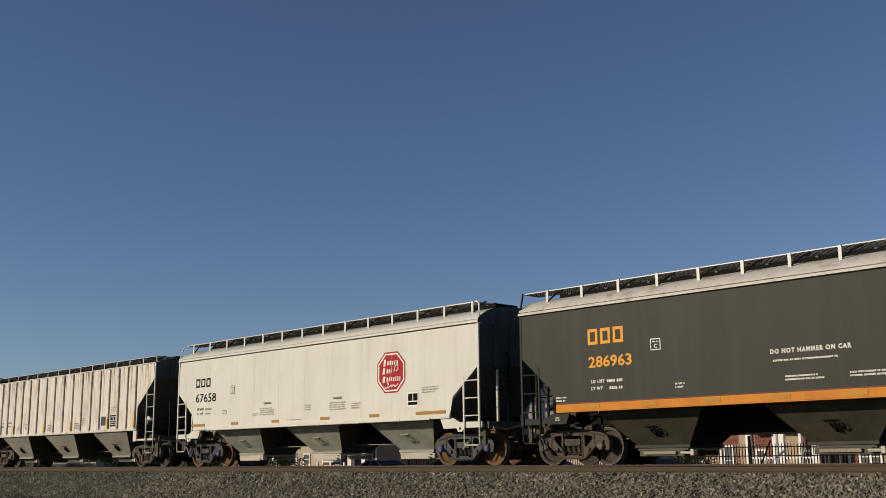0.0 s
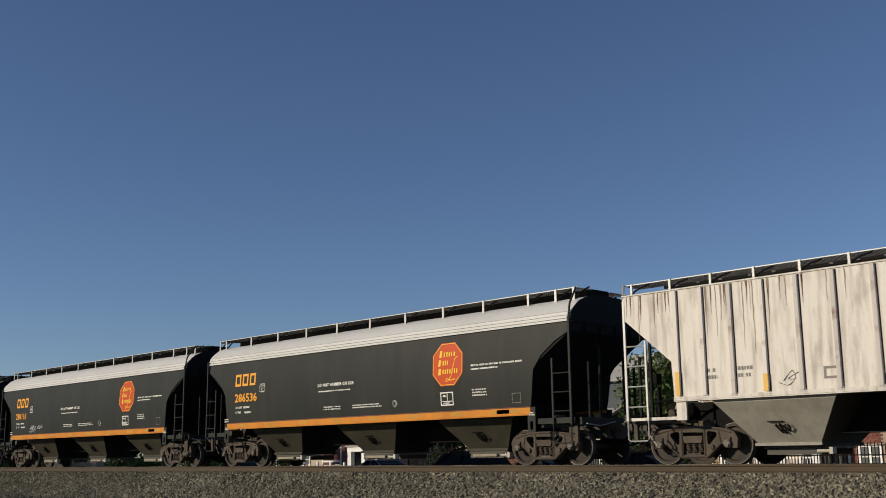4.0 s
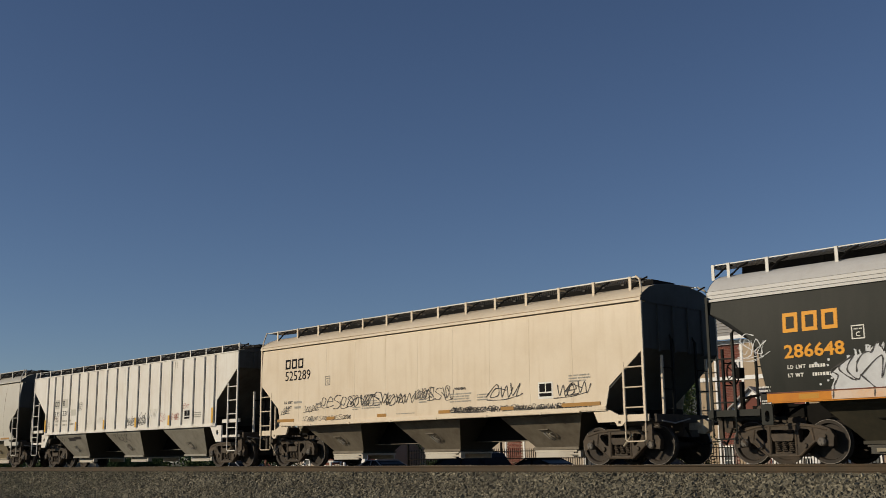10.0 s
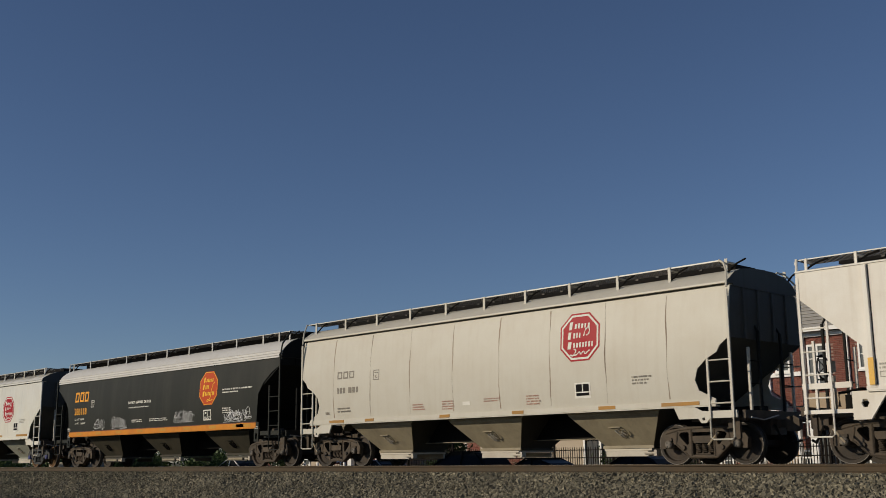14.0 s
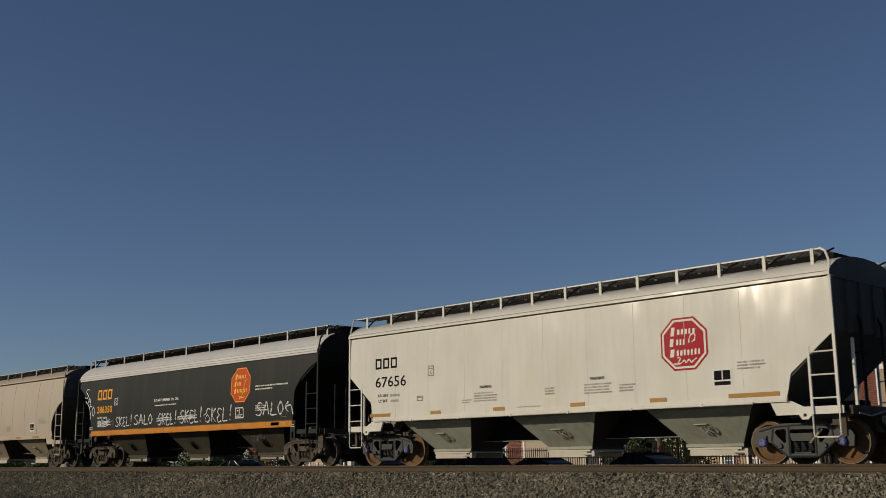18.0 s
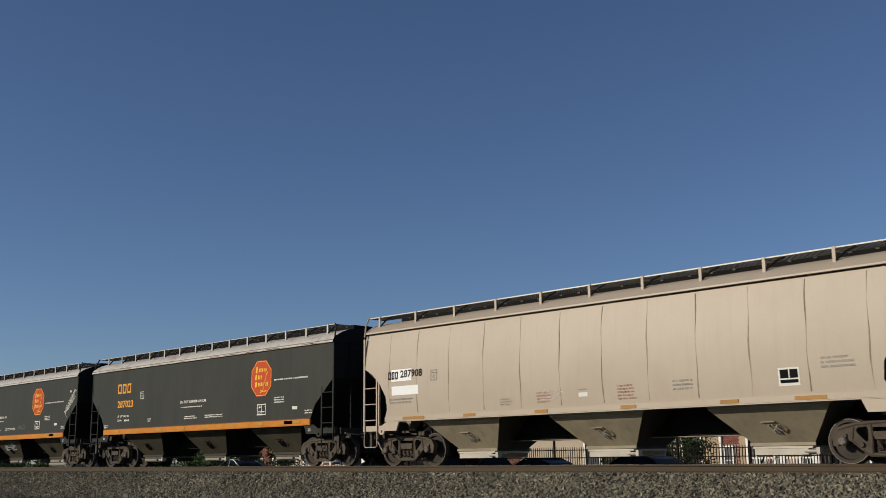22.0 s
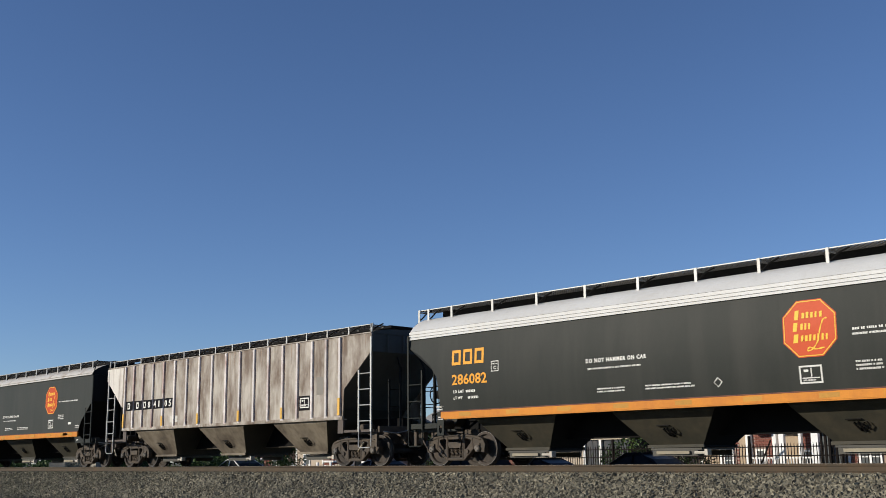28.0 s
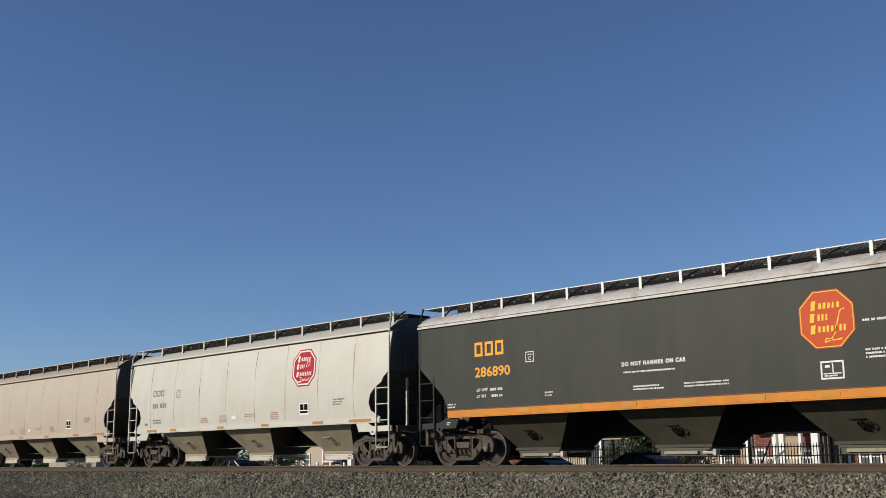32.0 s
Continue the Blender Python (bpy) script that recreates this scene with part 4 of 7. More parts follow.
    if kind == "smooth":
        for k in range(9):
            x = -5.62 + 1.405 * k
            for sy in (-1, 1):
                g = Geo().add([(x + d, sy * (yf(z) + o), z) for z in (1.40, 2.9, 3.2, 3.5, 3.76) for d, o in ((-0.012, 0.0), (-0.004, 0.004), (0.004, 0.004), (0.012, 0.0))], [(4 * r + c, 4 * r + c + 1, 4 * r + c + 5, 4 * r + c + 4) for r in range(4) for c in range(3)])
                part("weld_seam", g, M["gloss" if paint == "white" else paint], car)
        for sy in (-1, 1):
            g = Geo().tube([(-5.55, sy * 1.655, 1.275), (H - 1.9, sy * 1.655, 1.275)], 0.026, 8)
            for k in range(6):
                x = -4.9 + 1.9 * k
                g.box(x - 0.03, x + 0.03, sy * 1.62, sy * 1.69, 1.245, 1.305)
            part("sill_pipe", g, M[paint], car, "painted pipe below the side sill")
    if kind in ("seamed", "longseamed"):
        for x in ([-6.1 + 1.745 * k for k in range(8)] if kind == "seamed" else [-7.22, -6.04] + [-4.75 + 1.32 * k for k in range(10)]):
            for sy in (-1, 1):
                g = Geo()
                zz = [1.46 + (eave - 1.5) * j / 8 for j in range(9)]
                vs = [(x + 0.012 * math.sin(z * 5.1 + x) + d * (0.55 + 0.45 * math.sin(z * 3.3 + x * 2.7)), sy * (yf(z) + o), z) for z in zz for d, o in ((-0.020, 0.0005), (0, 0.004), (0.020, 0.0005))]
                g.add(vs, [(3 * j + c, 3 * j + c + 1, 3 * j + 4 + c, 3 * j + 3 + c) for j in range(8) for c in (0, 1)])
                part("weld_seam", g, M["seam"], car)
    return car


M["seam"] = mat("stained_weld", (0.215, 0.155, 0.108), 0.7, dirt=(0.38, 0.31, 0.23), amount=0.8, scale=2.2, vary=0.3)
M["gloss"] = mat("glossy_weld_paint", (0.70, 0.685, 0.62), 0.12, spec=0.6, amount=0.1, bump=0.02)
M["ribpaint_rusty"] = mat("rust_flecked_rib_paint", (0.62, 0.57, 0.52), 0.7, dirt=(0.22, 0.085, 0.055), amount=0.85, scale=1.6, streak=0.15, vary=0.15, edge=(0.54, 0.70))
M["ribpaint_grimy"] = mat("pale_rib_paint", (0.66, 0.61, 0.57), 0.7, dirt=(0.28, 0.14, 0.11), amount=0.8, scale=0.9, streak=0.2, vary=0.15, edge=(0.48, 0.66))


# ---- lettering ----
def mark_blocks(ink, x, z, h, w, n=3):
    """The owner's mark as plain block shapes."""
    for k in range(n):
        a = x + k * w / n
        ink.edge(a, a + w / n * 0.78, z, z + h, h * 0.19)


def octagon(x, z, w, h, c=0.27):
    return [(x + sx * w * u, z + sz * h * v) for sx, sz, u, v in ((-1, -1, 1 - 2 * c, 1), (1, -1, 1 - 2 * c, 1), (1, -1, 1, 1 - 2 * c), (1, 1, 1, 1 - 2 * c),
                                                                  (1, 1, 1 - 2 * c, 1), (-1, 1, 1 - 2 * c, 1), (-1, 1, 1, 1 - 2 * c), (-1, -1, 1, 1 - 2 * c))]


def herald(car, yf, x, z, w, h, style):
    back, line = ("herald", "ink_yellow") if style == "warm" else ("crimson", "ink_white")
    base = Ink(yf, 0.005).disc(octagon(x, z, w, h)).done("herald", M[back], car, "octagonal emblem with plain bars")
    e1, e2 = (0.965, 0.935) if style == "warm" else (0.93, 0.85)
    a, b = octagon(x, z, w * e1, h * e1), octagon(x, z, w * e2, h * e2)
    rim = Ink(yf, 0.008)
    for i in range(8):
        j = (i + 1) % 8
        rim.put([a[i], a[j], b[j], b[i]], [(0, 1, 2, 3)])
    rim.done("border", M[line], base)
    bars = Ink(yf, 0.008)
    rnd = random.Random(17)
    t = 0.022

    def block(xa, wa, za, ha, heavy):
        """One letter's place: a plain bar."""
        wide = wa * rnd.uniform(0.55, 0.80)
        bars.quad(xa, xa + wide, za, za + ha * rnd.uniform(0.85, 1.0), 0.08 * heavy / t)

    for zz, n, x0, lw in ((0.42, 5, -0.56, 0.135), (0.02, 3, -0.62, 0.12), (-0.38, 7, -0.62, 0.125)):
        block(x + x0 * w, 0.22 * w, z + (zz - 0.10) * h, 0.34 * h, t * 1.9)
        for k in range(n):
            block(x + (x0 + 0.29 + k * lw * 1.22) * w, lw * 0.95 * w, z + (zz - 0.06) * h, 0.22 * h, t)
    if style == "warm":
        bars.smooth_stroke([(x + u * w, z + v * h) for u, v in ((0.66, 0.30), (0.52, 0.26), (0.40, -0.05), (0.30, -0.45), (0.10, -0.72), (-0.10, -0.78), (-0.02, -0.66), (0.20, -0.74), (0.52, -0.70))], t * 0.8)
    else:
        bars.smooth_stroke([(x + u * w, z + v * h) for u, v in ((0.20, 0.02), (0.30, 0.30), (0.48, 0.32), (0.46, 0.12), (0.34, 0.05))], t * 0.9)
        bars.smooth_stroke([(x + u * w, z + v * h) for u, v in ((-0.30, -0.50), (-0.18, -0.55), (-0.34, -0.76), (-0.46, -0.72), (-0.20, -0.74), (0.0, -0.62), (0.05, -0.72), (0.20, -0.60), (0.28, -0.72), (0.42, -0.62), (0.52, -0.58))], t * 0.9)
    tagged(bars.done("emblem_writing", M[line], base), kind="stuff")


def stencils(car, yf, spots, material):
    """Small lines of writing that cannot be read."""
    for i, (x, z, length, h, rows) in enumerate(spots):
        Ink(yf).bars(x, z, length, h, i * 7 + int(abs(x) * 100), rows).done("stencil", M[material], car)["kind"] = "stuff"


def load_box(car, yf, x, z, w, h, style):
    """The inspection panel: a framed pair of squares over a bar."""
    if style == "warm":
        ink = Ink(yf).edge(x, x + w, z, z + h, 0.035).quad(x + w * 0.50, x + w * 0.55, z + h * 0.36, z + h - 0.05)
        ink.quad(x + 0.06, x + w - 0.06, z + h * 0.28, z + h * 0.34).quad(x + 0.10, x + w * 0.40, z + h * 0.64, z + h * 0.78).bars(x + 0.08, z + 0.055, w - 0.16, 0.04, 3)
        ink.done("inspection_panel", M["ink_white"], car, "white outlined inspection panel")
    else:
        base = Ink(yf, 0.005).quad(x, x + w, z, z + h).done("inspection_panel", M["ink_white"], car, "black and white inspection panel")
        ink = Ink(yf, 0.008).quad(x + 0.04, x + w * 0.48, z + h * 0.42, z + h - 0.04).quad(x + w * 0.54, x + w - 0.04, z + h * 0.42, z + h - 0.04)
        ink.quad(x + 0.04, x + w - 0.04, z + 0.06, z + h * 0.34)
        ink.done("panel_squares", M["blackline"], base)


def plate_c(car, yf, x, z, w, h, material):
    ink = Ink(yf).edge(x, x + w, z, z + h, 0.022).word("C", x + w * 0.33, z + h * 0.18, h * 0.34, w * 0.34).bars(x + w * 0.2, z + h * 0.68, w * 0.7, h * 0.12, 5)
    ink.done("clearance_mark", M[material], car)


def number_block(car, yf, mark, number, x, z, hm, wm, hn, wn, gap, material):
    ink = Ink(yf)
    mark_blocks(ink, x, z, hm, wm)
    ink.done("owner_mark", M[material], car, "plain block owner mark")
    if number:
        Ink(yf).word(number, x, z - gap, hn, wn).done("car_number", M[material], car, "painted car number")


def dress_grey(car, kind, number):
    yf = KINDS[kind]["yf"]
    if kind == "round":
        number_block(car, yf, "", number, -6.50, 2.70, 0.41, 1.30, 0.29, 0.22 * len(number) - 0.11 * number.count("1"), 0.54, "ink_orange")
        plate_c(car, yf, -5.02, 2.44, 0.27, 0.28, "ink_white")
        wx, dx, dz, hz = -6.45, -1.84, 2.43, 2.75
    else:
        number_block(car, yf, "", number, -5.84, 2.87, 0.38, 1.14, 0.28, 1.28, 0.56, "ink_orange")
        plate_c(car, yf, -4.02, 2.60, 0.28, 0.27, "ink_white")
        wx, dx, dz, hz = -5.78, -1.0, 2.28, 2.90
    Ink(yf).word("LD LMT", wx, 1.94, 0.080, 0.40).done("weight_lettering", M["ink_white"], car)
    Ink(yf).word("LT WT", wx, 1.77, 0.080, 0.34).done("weight_lettering", M["ink_white"], car)
    Ink(yf).word("DO NOT HAMMER ON CAR", dx, dz, 0.105, 1.78).done("warning_lettering", M["ink_white"], car)
    stencils(car, yf, [(wx + 0.48, 1.942, 0.46, 0.085, 1), (wx + 0.54, 1.772, 0.40, 0.085, 1), (dx + 0.05, dz - 0.16, 1.75, 0.05, 1), (dx + 0.3, 1.78, 0.95, 0.045, 2), (dx + 1.7, 1.78, 1.35, 0.045, 2),
                       (4.90, hz - 0.12, 1.95, 0.062, 1), (4.92, 1.98 if kind == "round" else 2.20, 0.62, 0.05, 3)], "ink_white")
    if kind == "round":
        stencils(car, yf, [(4.90, 2.53, 1.0, 0.055, 1), (-7.15, 1.58, 0.3, 0.05, 2)], "ink_white")
        Ink(yf).edge(6.36, 6.66, 1.58, 1.84, 0.014).done("stencil_box", M["faded"], car)
        Ink(yf).stroke([(1.78, 1.87), (1.88, 1.77), (1.78, 1.67), (1.68, 1.77), (1.78, 1.87)], 0.014).done("small_mark", M["ink_white"], car, "white diamond mark")
    else:
        Ink(yf).quad(5.92, 6.20, 1.80, 1.90).done("small_label", M["ink_white"], car)
        stencils(car, yf, [(-3.4, 1.78, 0.3, 0.05, 2), (6.6, 1.72, 0.45, 0.05, 2), (-6.9, 1.62, 0.35, 0.05, 2)], "ink_white")
    herald(car, yf, 3.99 if kind == "round" else 4.16, hz, 0.59, 0.595, "warm")
    load_box(car, yf, 3.70 if kind == "round" else 3.95, 1.62 if kind == "round" else 1.68, 0.50, 0.37, "warm")
    s0, s1 = KINDS[kind]["sill"]
    a = KINDS[kind]["half"] - 1.4
    for k in range(8):
        x = -a + 0.9 + k * (2 * a - 1.8) / 7
        part("reflector", Geo().box(x - 0.22, x + 0.22, -(yf(1.4) + 0.036), -(yf(1.4) + 0.026), s0 + 0.04, s1 - 0.03), M["tape"], car)
    part("reflector", Geo().box(a - 1.35, a - 0.25, -(yf(1.4) + 0.036), -(yf(1.4) + 0.026), s0 + 0.04, s1 - 0.03), M["tape"], car)


def dress_pale(car, kind, number, crest, mark="blackline"):
    yf = KINDS[kind]["yf"]
    s0, s1 = KINDS[kind]["sill"]
    if kind == "smooth":
        nx, nz, ng = (-6.35, 3.10, 0.38) if number == "525289" else (-6.50, 2.80, 0.54)
        number_block(car, yf, "", number, nx, nz, 0.31, 1.02, 0.31, 1.34, ng, mark)
        stencils(car, yf, [(-5.86, 1.98, 0.45, 0.085, 1), (-5.82, 1.82, 0.42, 0.085, 1), (-2.45, 1.88, 0.92, 0.045, 4), (-2.90, 1.72, 0.38, 0.04, 2), (1.30, 1.90, 0.90, 0.045, 4), (2.35, 1.84, 0.5, 0.045, 3), (0.05, 1.88, 0.35, 0.045, 3), (5.5, 2.15, 0.7, 0.045, 3),
                           (-0.9, 1.46, 1.0, 0.03, 1)], "faint")
        for x in (-2.24, 1.48):
            Ink(yf).word("WARNING", x, 2.02, 0.075, 0.44).done("warning_lettering", M["grafdark"], car)
        Ink(yf).word("LD LMT", -6.38, 1.98, 0.085, 0.44).word("LT WT", -6.36, 1.82, 0.085, 0.38).done("weight_lettering", M["grafdark"], car)
        Ink(yf).edge(-4.70, -4.46, 1.80, 1.94, 0.018).quad(-4.66, -4.50, 1.89, 1.91).done("stencil_box", M["faded"], car)
        plate_c(car, yf, -4.24, 2.47, 0.24, 0.29, "faded")
        hx, hz, bx = 4.19, 2.68, 4.50 if number == "525289" else 4.88
        spots = ((-6.75, -5.85), (-4.15, -3.75), (-1.75, -1.35), (0.85, 1.3), (3.2, 3.65), (5.25, 6.45))
    elif kind == "seamed":
        ink = Ink(yf)
        mark_blocks(ink, -5.9, 2.62, 0.22, 0.86)
        ink.done("owner_mark", M["faded"], car, "faded plain block owner mark")
        stencils(car, yf, [(-5.9, 2.18, 1.5, 0.22, 1), (-5.9, 1.70, 0.8, 0.06, 2), (5.12, 2.0, 0.55, 0.05, 3), (-6.5, 1.56, 0.25, 0.1, 1)], "faded")
        stencils(car, yf, [(-1.3, 1.72, 0.5, 0.045, 4), (1.8, 1.72, 0.5, 0.045, 4), (0.3, 1.72, 0.7, 0.04, 2), (-2.5, 1.68, 0.5, 0.045, 3)], "pink")
        Ink(yf).quad(-0.5, -0.22, 1.60, 1.70).done("small_label", M["ink_white"], car)
        plate_c(car, yf, -4.2, 2.50, 0.26, 0.30, "faded")
        hx, hz, bx = 3.60, 3.10, 3.40
        spots = ((-6.3, -5.6), (-4.6, -4.2), (-1.4, -1.0), (1.3, 1.7), (4.1, 4.6), (5.9, 6.9))
    else:
        ink = Ink(yf)
        mark_blocks(ink, -7.25, 2.46, 0.22, 0.46)
        ink.done("owner_mark", M["blackline"], car, "plain block owner mark")
        Ink(yf).word(number, -6.72, 2.49, 0.22, 0.92).done("car_number", M["blackline"], car, "painted car number")
        stencils(car, yf, [(-7.2, 1.86, 1.1, 0.06, 2), (6.08, 2.1, 0.72, 0.06, 3), (-2.85, 1.68, 0.42, 0.045, 3)], "faint")
        stencils(car, yf, [(2.5, 1.84, 0.6, 0.06, 3), (-0.22, 1.80, 0.3, 0.035, 1)], "faint")
        stencils(car, yf, [(-1.57, 1.78, 0.5, 0.05, 4), (0.95, 1.82, 0.55, 0.05, 5)], "pink")
        Ink(yf).quad(-0.22, 0.06, 1.64, 1.74).done("small_label", M["ink_white"], car)
        plate_c(car, yf, -5.45, 2.34, 0.26, 0.30, "faded")
        hx, hz, bx = 3.6, 3.0, 5.12
        spots = ((-6.65, -5.75), (-4.2, -3.75), (-1.65, -1.22), (1.03, 1.47), (3.7, 4.15), (5.45, 6.15))
    if crest:
        herald(car, yf, hx, hz, 0.615, 0.595, "cold")
    load_box(car, yf, bx, 1.64 if kind == "smooth" else 1.60, 0.48, 0.42 if kind == "smooth" else 0.38, "cold")
    zr = (s1 + 0.03, s1 + 0.12) if kind == "smooth" else (s0 + 0.02, s1 - 0.02)
    off = 0.004 if kind == "smooth" else 0.03
    for x0, x1 in spots:
        part("reflector", Geo().box(x0, x1, -(yf(s1) + off + 0.008), -(yf(s1) + off), *zr), M["reflector"], car)


def dress_ribbed(car, look_kind):
    yf = side_flat
    for x in ((-6.80, -4.62, -1.31, 1.31, 4.62, 6.80) if look_kind == "rusty" else (-6.80, -3.82, -1.31, 1.31, 3.82, 6.80)):
        tall = abs(x) > 6
        part("reflector", Geo().box(x - 0.055, x + 0.055, -1.682, -1.668, 1.52, 2.05 if tall else 1.88), M["yellow"], car, "yellow reflective strip")
    if look_kind == "chalk":
        ink = Ink(yf)
        mark_blocks(ink, -6.00, 2.60, 0.20, 0.44, 2)
        mark_blocks(ink, -5.24, 2.62, 0.20, 0.2, 1)
        ink.done("owner_mark", M["blackline"], car)
        Ink(yf).word("315", -6.02, 2.17, 0.20, 0.50).word("228", -5.25, 2.19, 0.20, 0.54).done("car_number", M["blackline"], car)
        Ink(yf, 0.004).quad(-5.36, -4.72, 2.52, 2.90).quad(-6.06, -5.52, 2.50, 2.88).done("patch", M["stone"], car)
        stencils(car, yf, [(-5.26, 1.93, 0.56, 0.085, 1), (-5.20, 1.76, 0.48, 0.085, 1), (-4.55, 1.93, 0.18, 0.08, 1), (-4.55, 1.78, 0.55, 0.08, 1), (-6.66, 1.90, 0.24, 0.05, 2), (5.5, 1.9, 0.6, 0.05, 3)], "faint")
        Ink(yf).word("LD LMT", -5.98, 1.93, 0.08, 0.36).word("LT WT", -5.98, 1.76, 0.08, 0.34).done("weight_lettering", M["faint"], car)
        Ink(yf, 0.004).quad(-4.45, -3.98, 2.16, 2.42).done("patch", M["stone"], car)
        Ink(yf).edge(-6.66, -6.44, 1.66, 1.78, 0.015).done("stencil_box", M["faint"], car)
        Ink(yf).word("No", -6.02, 2.04, 0.12, 0.3).done("chalk_mark", M["rustrun"], car)
        load_box(car, yf, 4.80, 1.66, 0.44, 0.40, "cold")
        plate_c(car, yf, -3.68, 2.36, 0.26, 0.32, "faded")
    elif look_kind == "grimy":
        for x0, x1 in ((-6.72, -6.19), (-6.05, -5.47), (-5.33, -4.69), (-4.55, -3.89), (-3.75, -3.09)):
            Ink(yf, 0.005).quad(x0, x1, 2.17, 2.53).done("number_panel", M["blackline"], car)
        for x in (-6.12, -5.40, -4.62, -3.82):
            Ink(yf, 0.060).quad(x - 0.046, x + 0.046, 2.17, 2.53).done("number_panel", M["blackline"], car)
        ink = Ink(yf, 0.010)
        for x in (-6.57, -5.88, -5.32):
            ink.edge(x, x + 0.18, 2.23, 2.47, 0.05)
        ink.done("owner_mark", M["ink_white"], car, "plain block owner mark")
        ink = Ink(yf, 0.010)
        for digit, x in (("8", -4.98), ("4", -4.54), ("1", -4.18), ("0", -3.78 + 0.06), ("5", -3.42)):
            ink.word(digit, x, 2.23, 0.24, 0.08 if digit == "1" else 0.18)
        ink.done("car_number", M["ink_white"], car)
        Ink(yf, 0.004).quad(4.70, 5.28, 1.74, 2.20).done("inspection_backing", M["blackline"], car)
        load_box(car, yf, 4.76, 1.82, 0.46, 0.32, "warm")
        Ink(yf).quad(5.62, 5.95, 2.2, 2.75).done("patch", M["faded"], car)
        Ink(yf, 0.004).quad(-3.3, -2.75, 1.62, 1.86).done("pale_patch", M["stone"], car)
    else:
        Ink(yf, 0.005).quad(4.0, 4.4, 1.66, 2.02).done("stencil_panel", M["grafdark"], car)
        Ink(yf, 0.005).quad(4.78, 5.30, 1.60, 2.06).done("stencil_panel", M["blackline"], car)
        Ink(yf, 0.009).edge(4.83, 5.03, 1.82, 2.0, 0.03).edge(5.06, 5.26, 1.82, 2.0, 0.03).edge(4.83, 5.26, 1.66, 1.78, 0.03).done("inspection_panel", M["stone"], car)
        stencils(car, yf, [(4.84, 2.34, 0.42, 0.05, 3), (2.25, 1.98, 0.40, 0.05, 4)], "faint")
        Ink(yf).edge(-3.35, -2.95, 1.70, 1.95, 0.05).done("stencil_box", M["faded"], car)
        stencils(car, yf, [(-6.1, 2.0, 0.3, 0.1, 2), (-5.3, 2.0, 0.4, 0.1, 2), (1.6, 1.8, 0.5, 0.05, 4), (-1.0, 1.8, 0.4, 0.05, 4)], "faded")


TRAIN = [
    # kind, paint, roof, sill, hoppers, trim, place along the train, number, label
    ("flatside", "grey", "tanroof", "orange", "hopdark", "grey", 145.85, "286963", "dark grey covered hopper car with an orange sill stripe"),
    ("smooth", "white", "white", "white", "hopgreen", "white", 128.55, "67658", "off-white smooth-sided covered hopper car with a crimson emblem"),
    ("ribbed", "rusty", "rusty", "rusty", "hopchalk", "galv", 110.80, "", "rust-streaked white ribbed covered hopper car"),
    ("round", "grey", "roof", "orange", "hopdark", "grey", 92.55, "286536", "dark grey round-sided hopper car with a light grey roof"),
    ("round", "grey", "roof", "orange", "hopdark", "grey", 74.33, "286116", "dark grey round-sided hopper car with a small white tag"),
    ("round", "grey", "roof", "orange", "hopdark", "grey", 56.08, "286648", "dark grey hopper car with a large white graffiti"),
    ("smooth", "cream", "cream", "cream", "hopgrime", "cream", 38.28, "525289", "cream covered hopper car scrawled with dark graffiti"),
    ("ribbed", "chalk", "chalk", "chalk", "hopchalk", "chalk", 20.87, "", "chalky white ribbed covered hopper car with black tags"),
    ("seamed", "stone", "stone", "stone", "hoplight", "stone", 3.20, "", "pale grey seamed hopper car with a crimson emblem"),
    ("round", "grey", "roof", "orange", "hopdark", "grey", -14.06, "286118", "dark grey hopper car tagged along its orange sill"),
    ("smooth", "white", "white", "white", "hopgreen", "white", -31.73, "67656", "glossy off-white covered hopper car with a crimson emblem"),
    ("round", "grey", "roof", "orange", "hopdark", "grey", -49.35, "286350", "dark grey hopper car scrawled with white graffiti"),
    ("longseamed", "beige", "beige", "beige", "hoplight", "beige", -67.50, "287908", "beige seamed covered hopper car without an emblem"),
    ("flatside", "grey", "tanroof", "orange", "hopdark", "grey", -85.38, "287023", "dark grey flat-sided hopper car with a tan roof"),
    ("flatside", "grey", "tanroof", "orange", "hopdark", "grey", -102.87, "287089", "dark grey flat-sided hopper car with white corner graffiti"),
    ("round", "grey", "roof", "orange", "hopdark", "grey", -120.90, "286082", "clean dark grey round-sided hopper car"),
    ("ribbed", "grimy", "grimy", "grimy", "hopfilth", "galv", -139.10, "", "grimy brown-stained ribbed covered hopper car"),
    ("flatside", "grey", "tanroof", "orange", "hopdark", "grey", -156.80, "286890", "dark grey flat-sided hopper car behind a grimy car"),
    ("seamed", "stone", "stone", "stone", "hoplight", "stone", -173.90, "", "pale seamed hopper car with a crimson emblem and rounded corners"),
    ("seamed", "beige", "beige", "beige", "hoplight", "beige", -190.60, "", "beige seamed covered hopper car at the train's end"),
]
CARS, made = [], {}
for kind, paint, roof_paint, sill_paint, hop_paint, trim_paint, along, number, label in TRAIN:
    key = (kind, paint)
    if key in made:
        car = copy_thing(made[key], Matrix.Translation((along, 0, 0)))
    else:
        car = hopper_car(kind, paint, roof_paint, sill_paint, hop_paint, trim_paint, Matrix.Translation((along, 0, 0)))
        made[key] = car
    CARS.append(tagged(car, label, "railway car", "cars of the freight train"))
for car, (kind, paint, roof_paint, sill_paint, hop_paint, trim_paint, along, number, label) in zip(CARS, TRAIN):
    yf = KINDS[kind]["yf"]
    if paint == "grey":
        dress_grey(car, kind, number)
    elif kind == "ribbed":
        dress_ribbed(car, paint)
    else:
        dress_pale(car, kind, number, paint in ("white", "stone"))


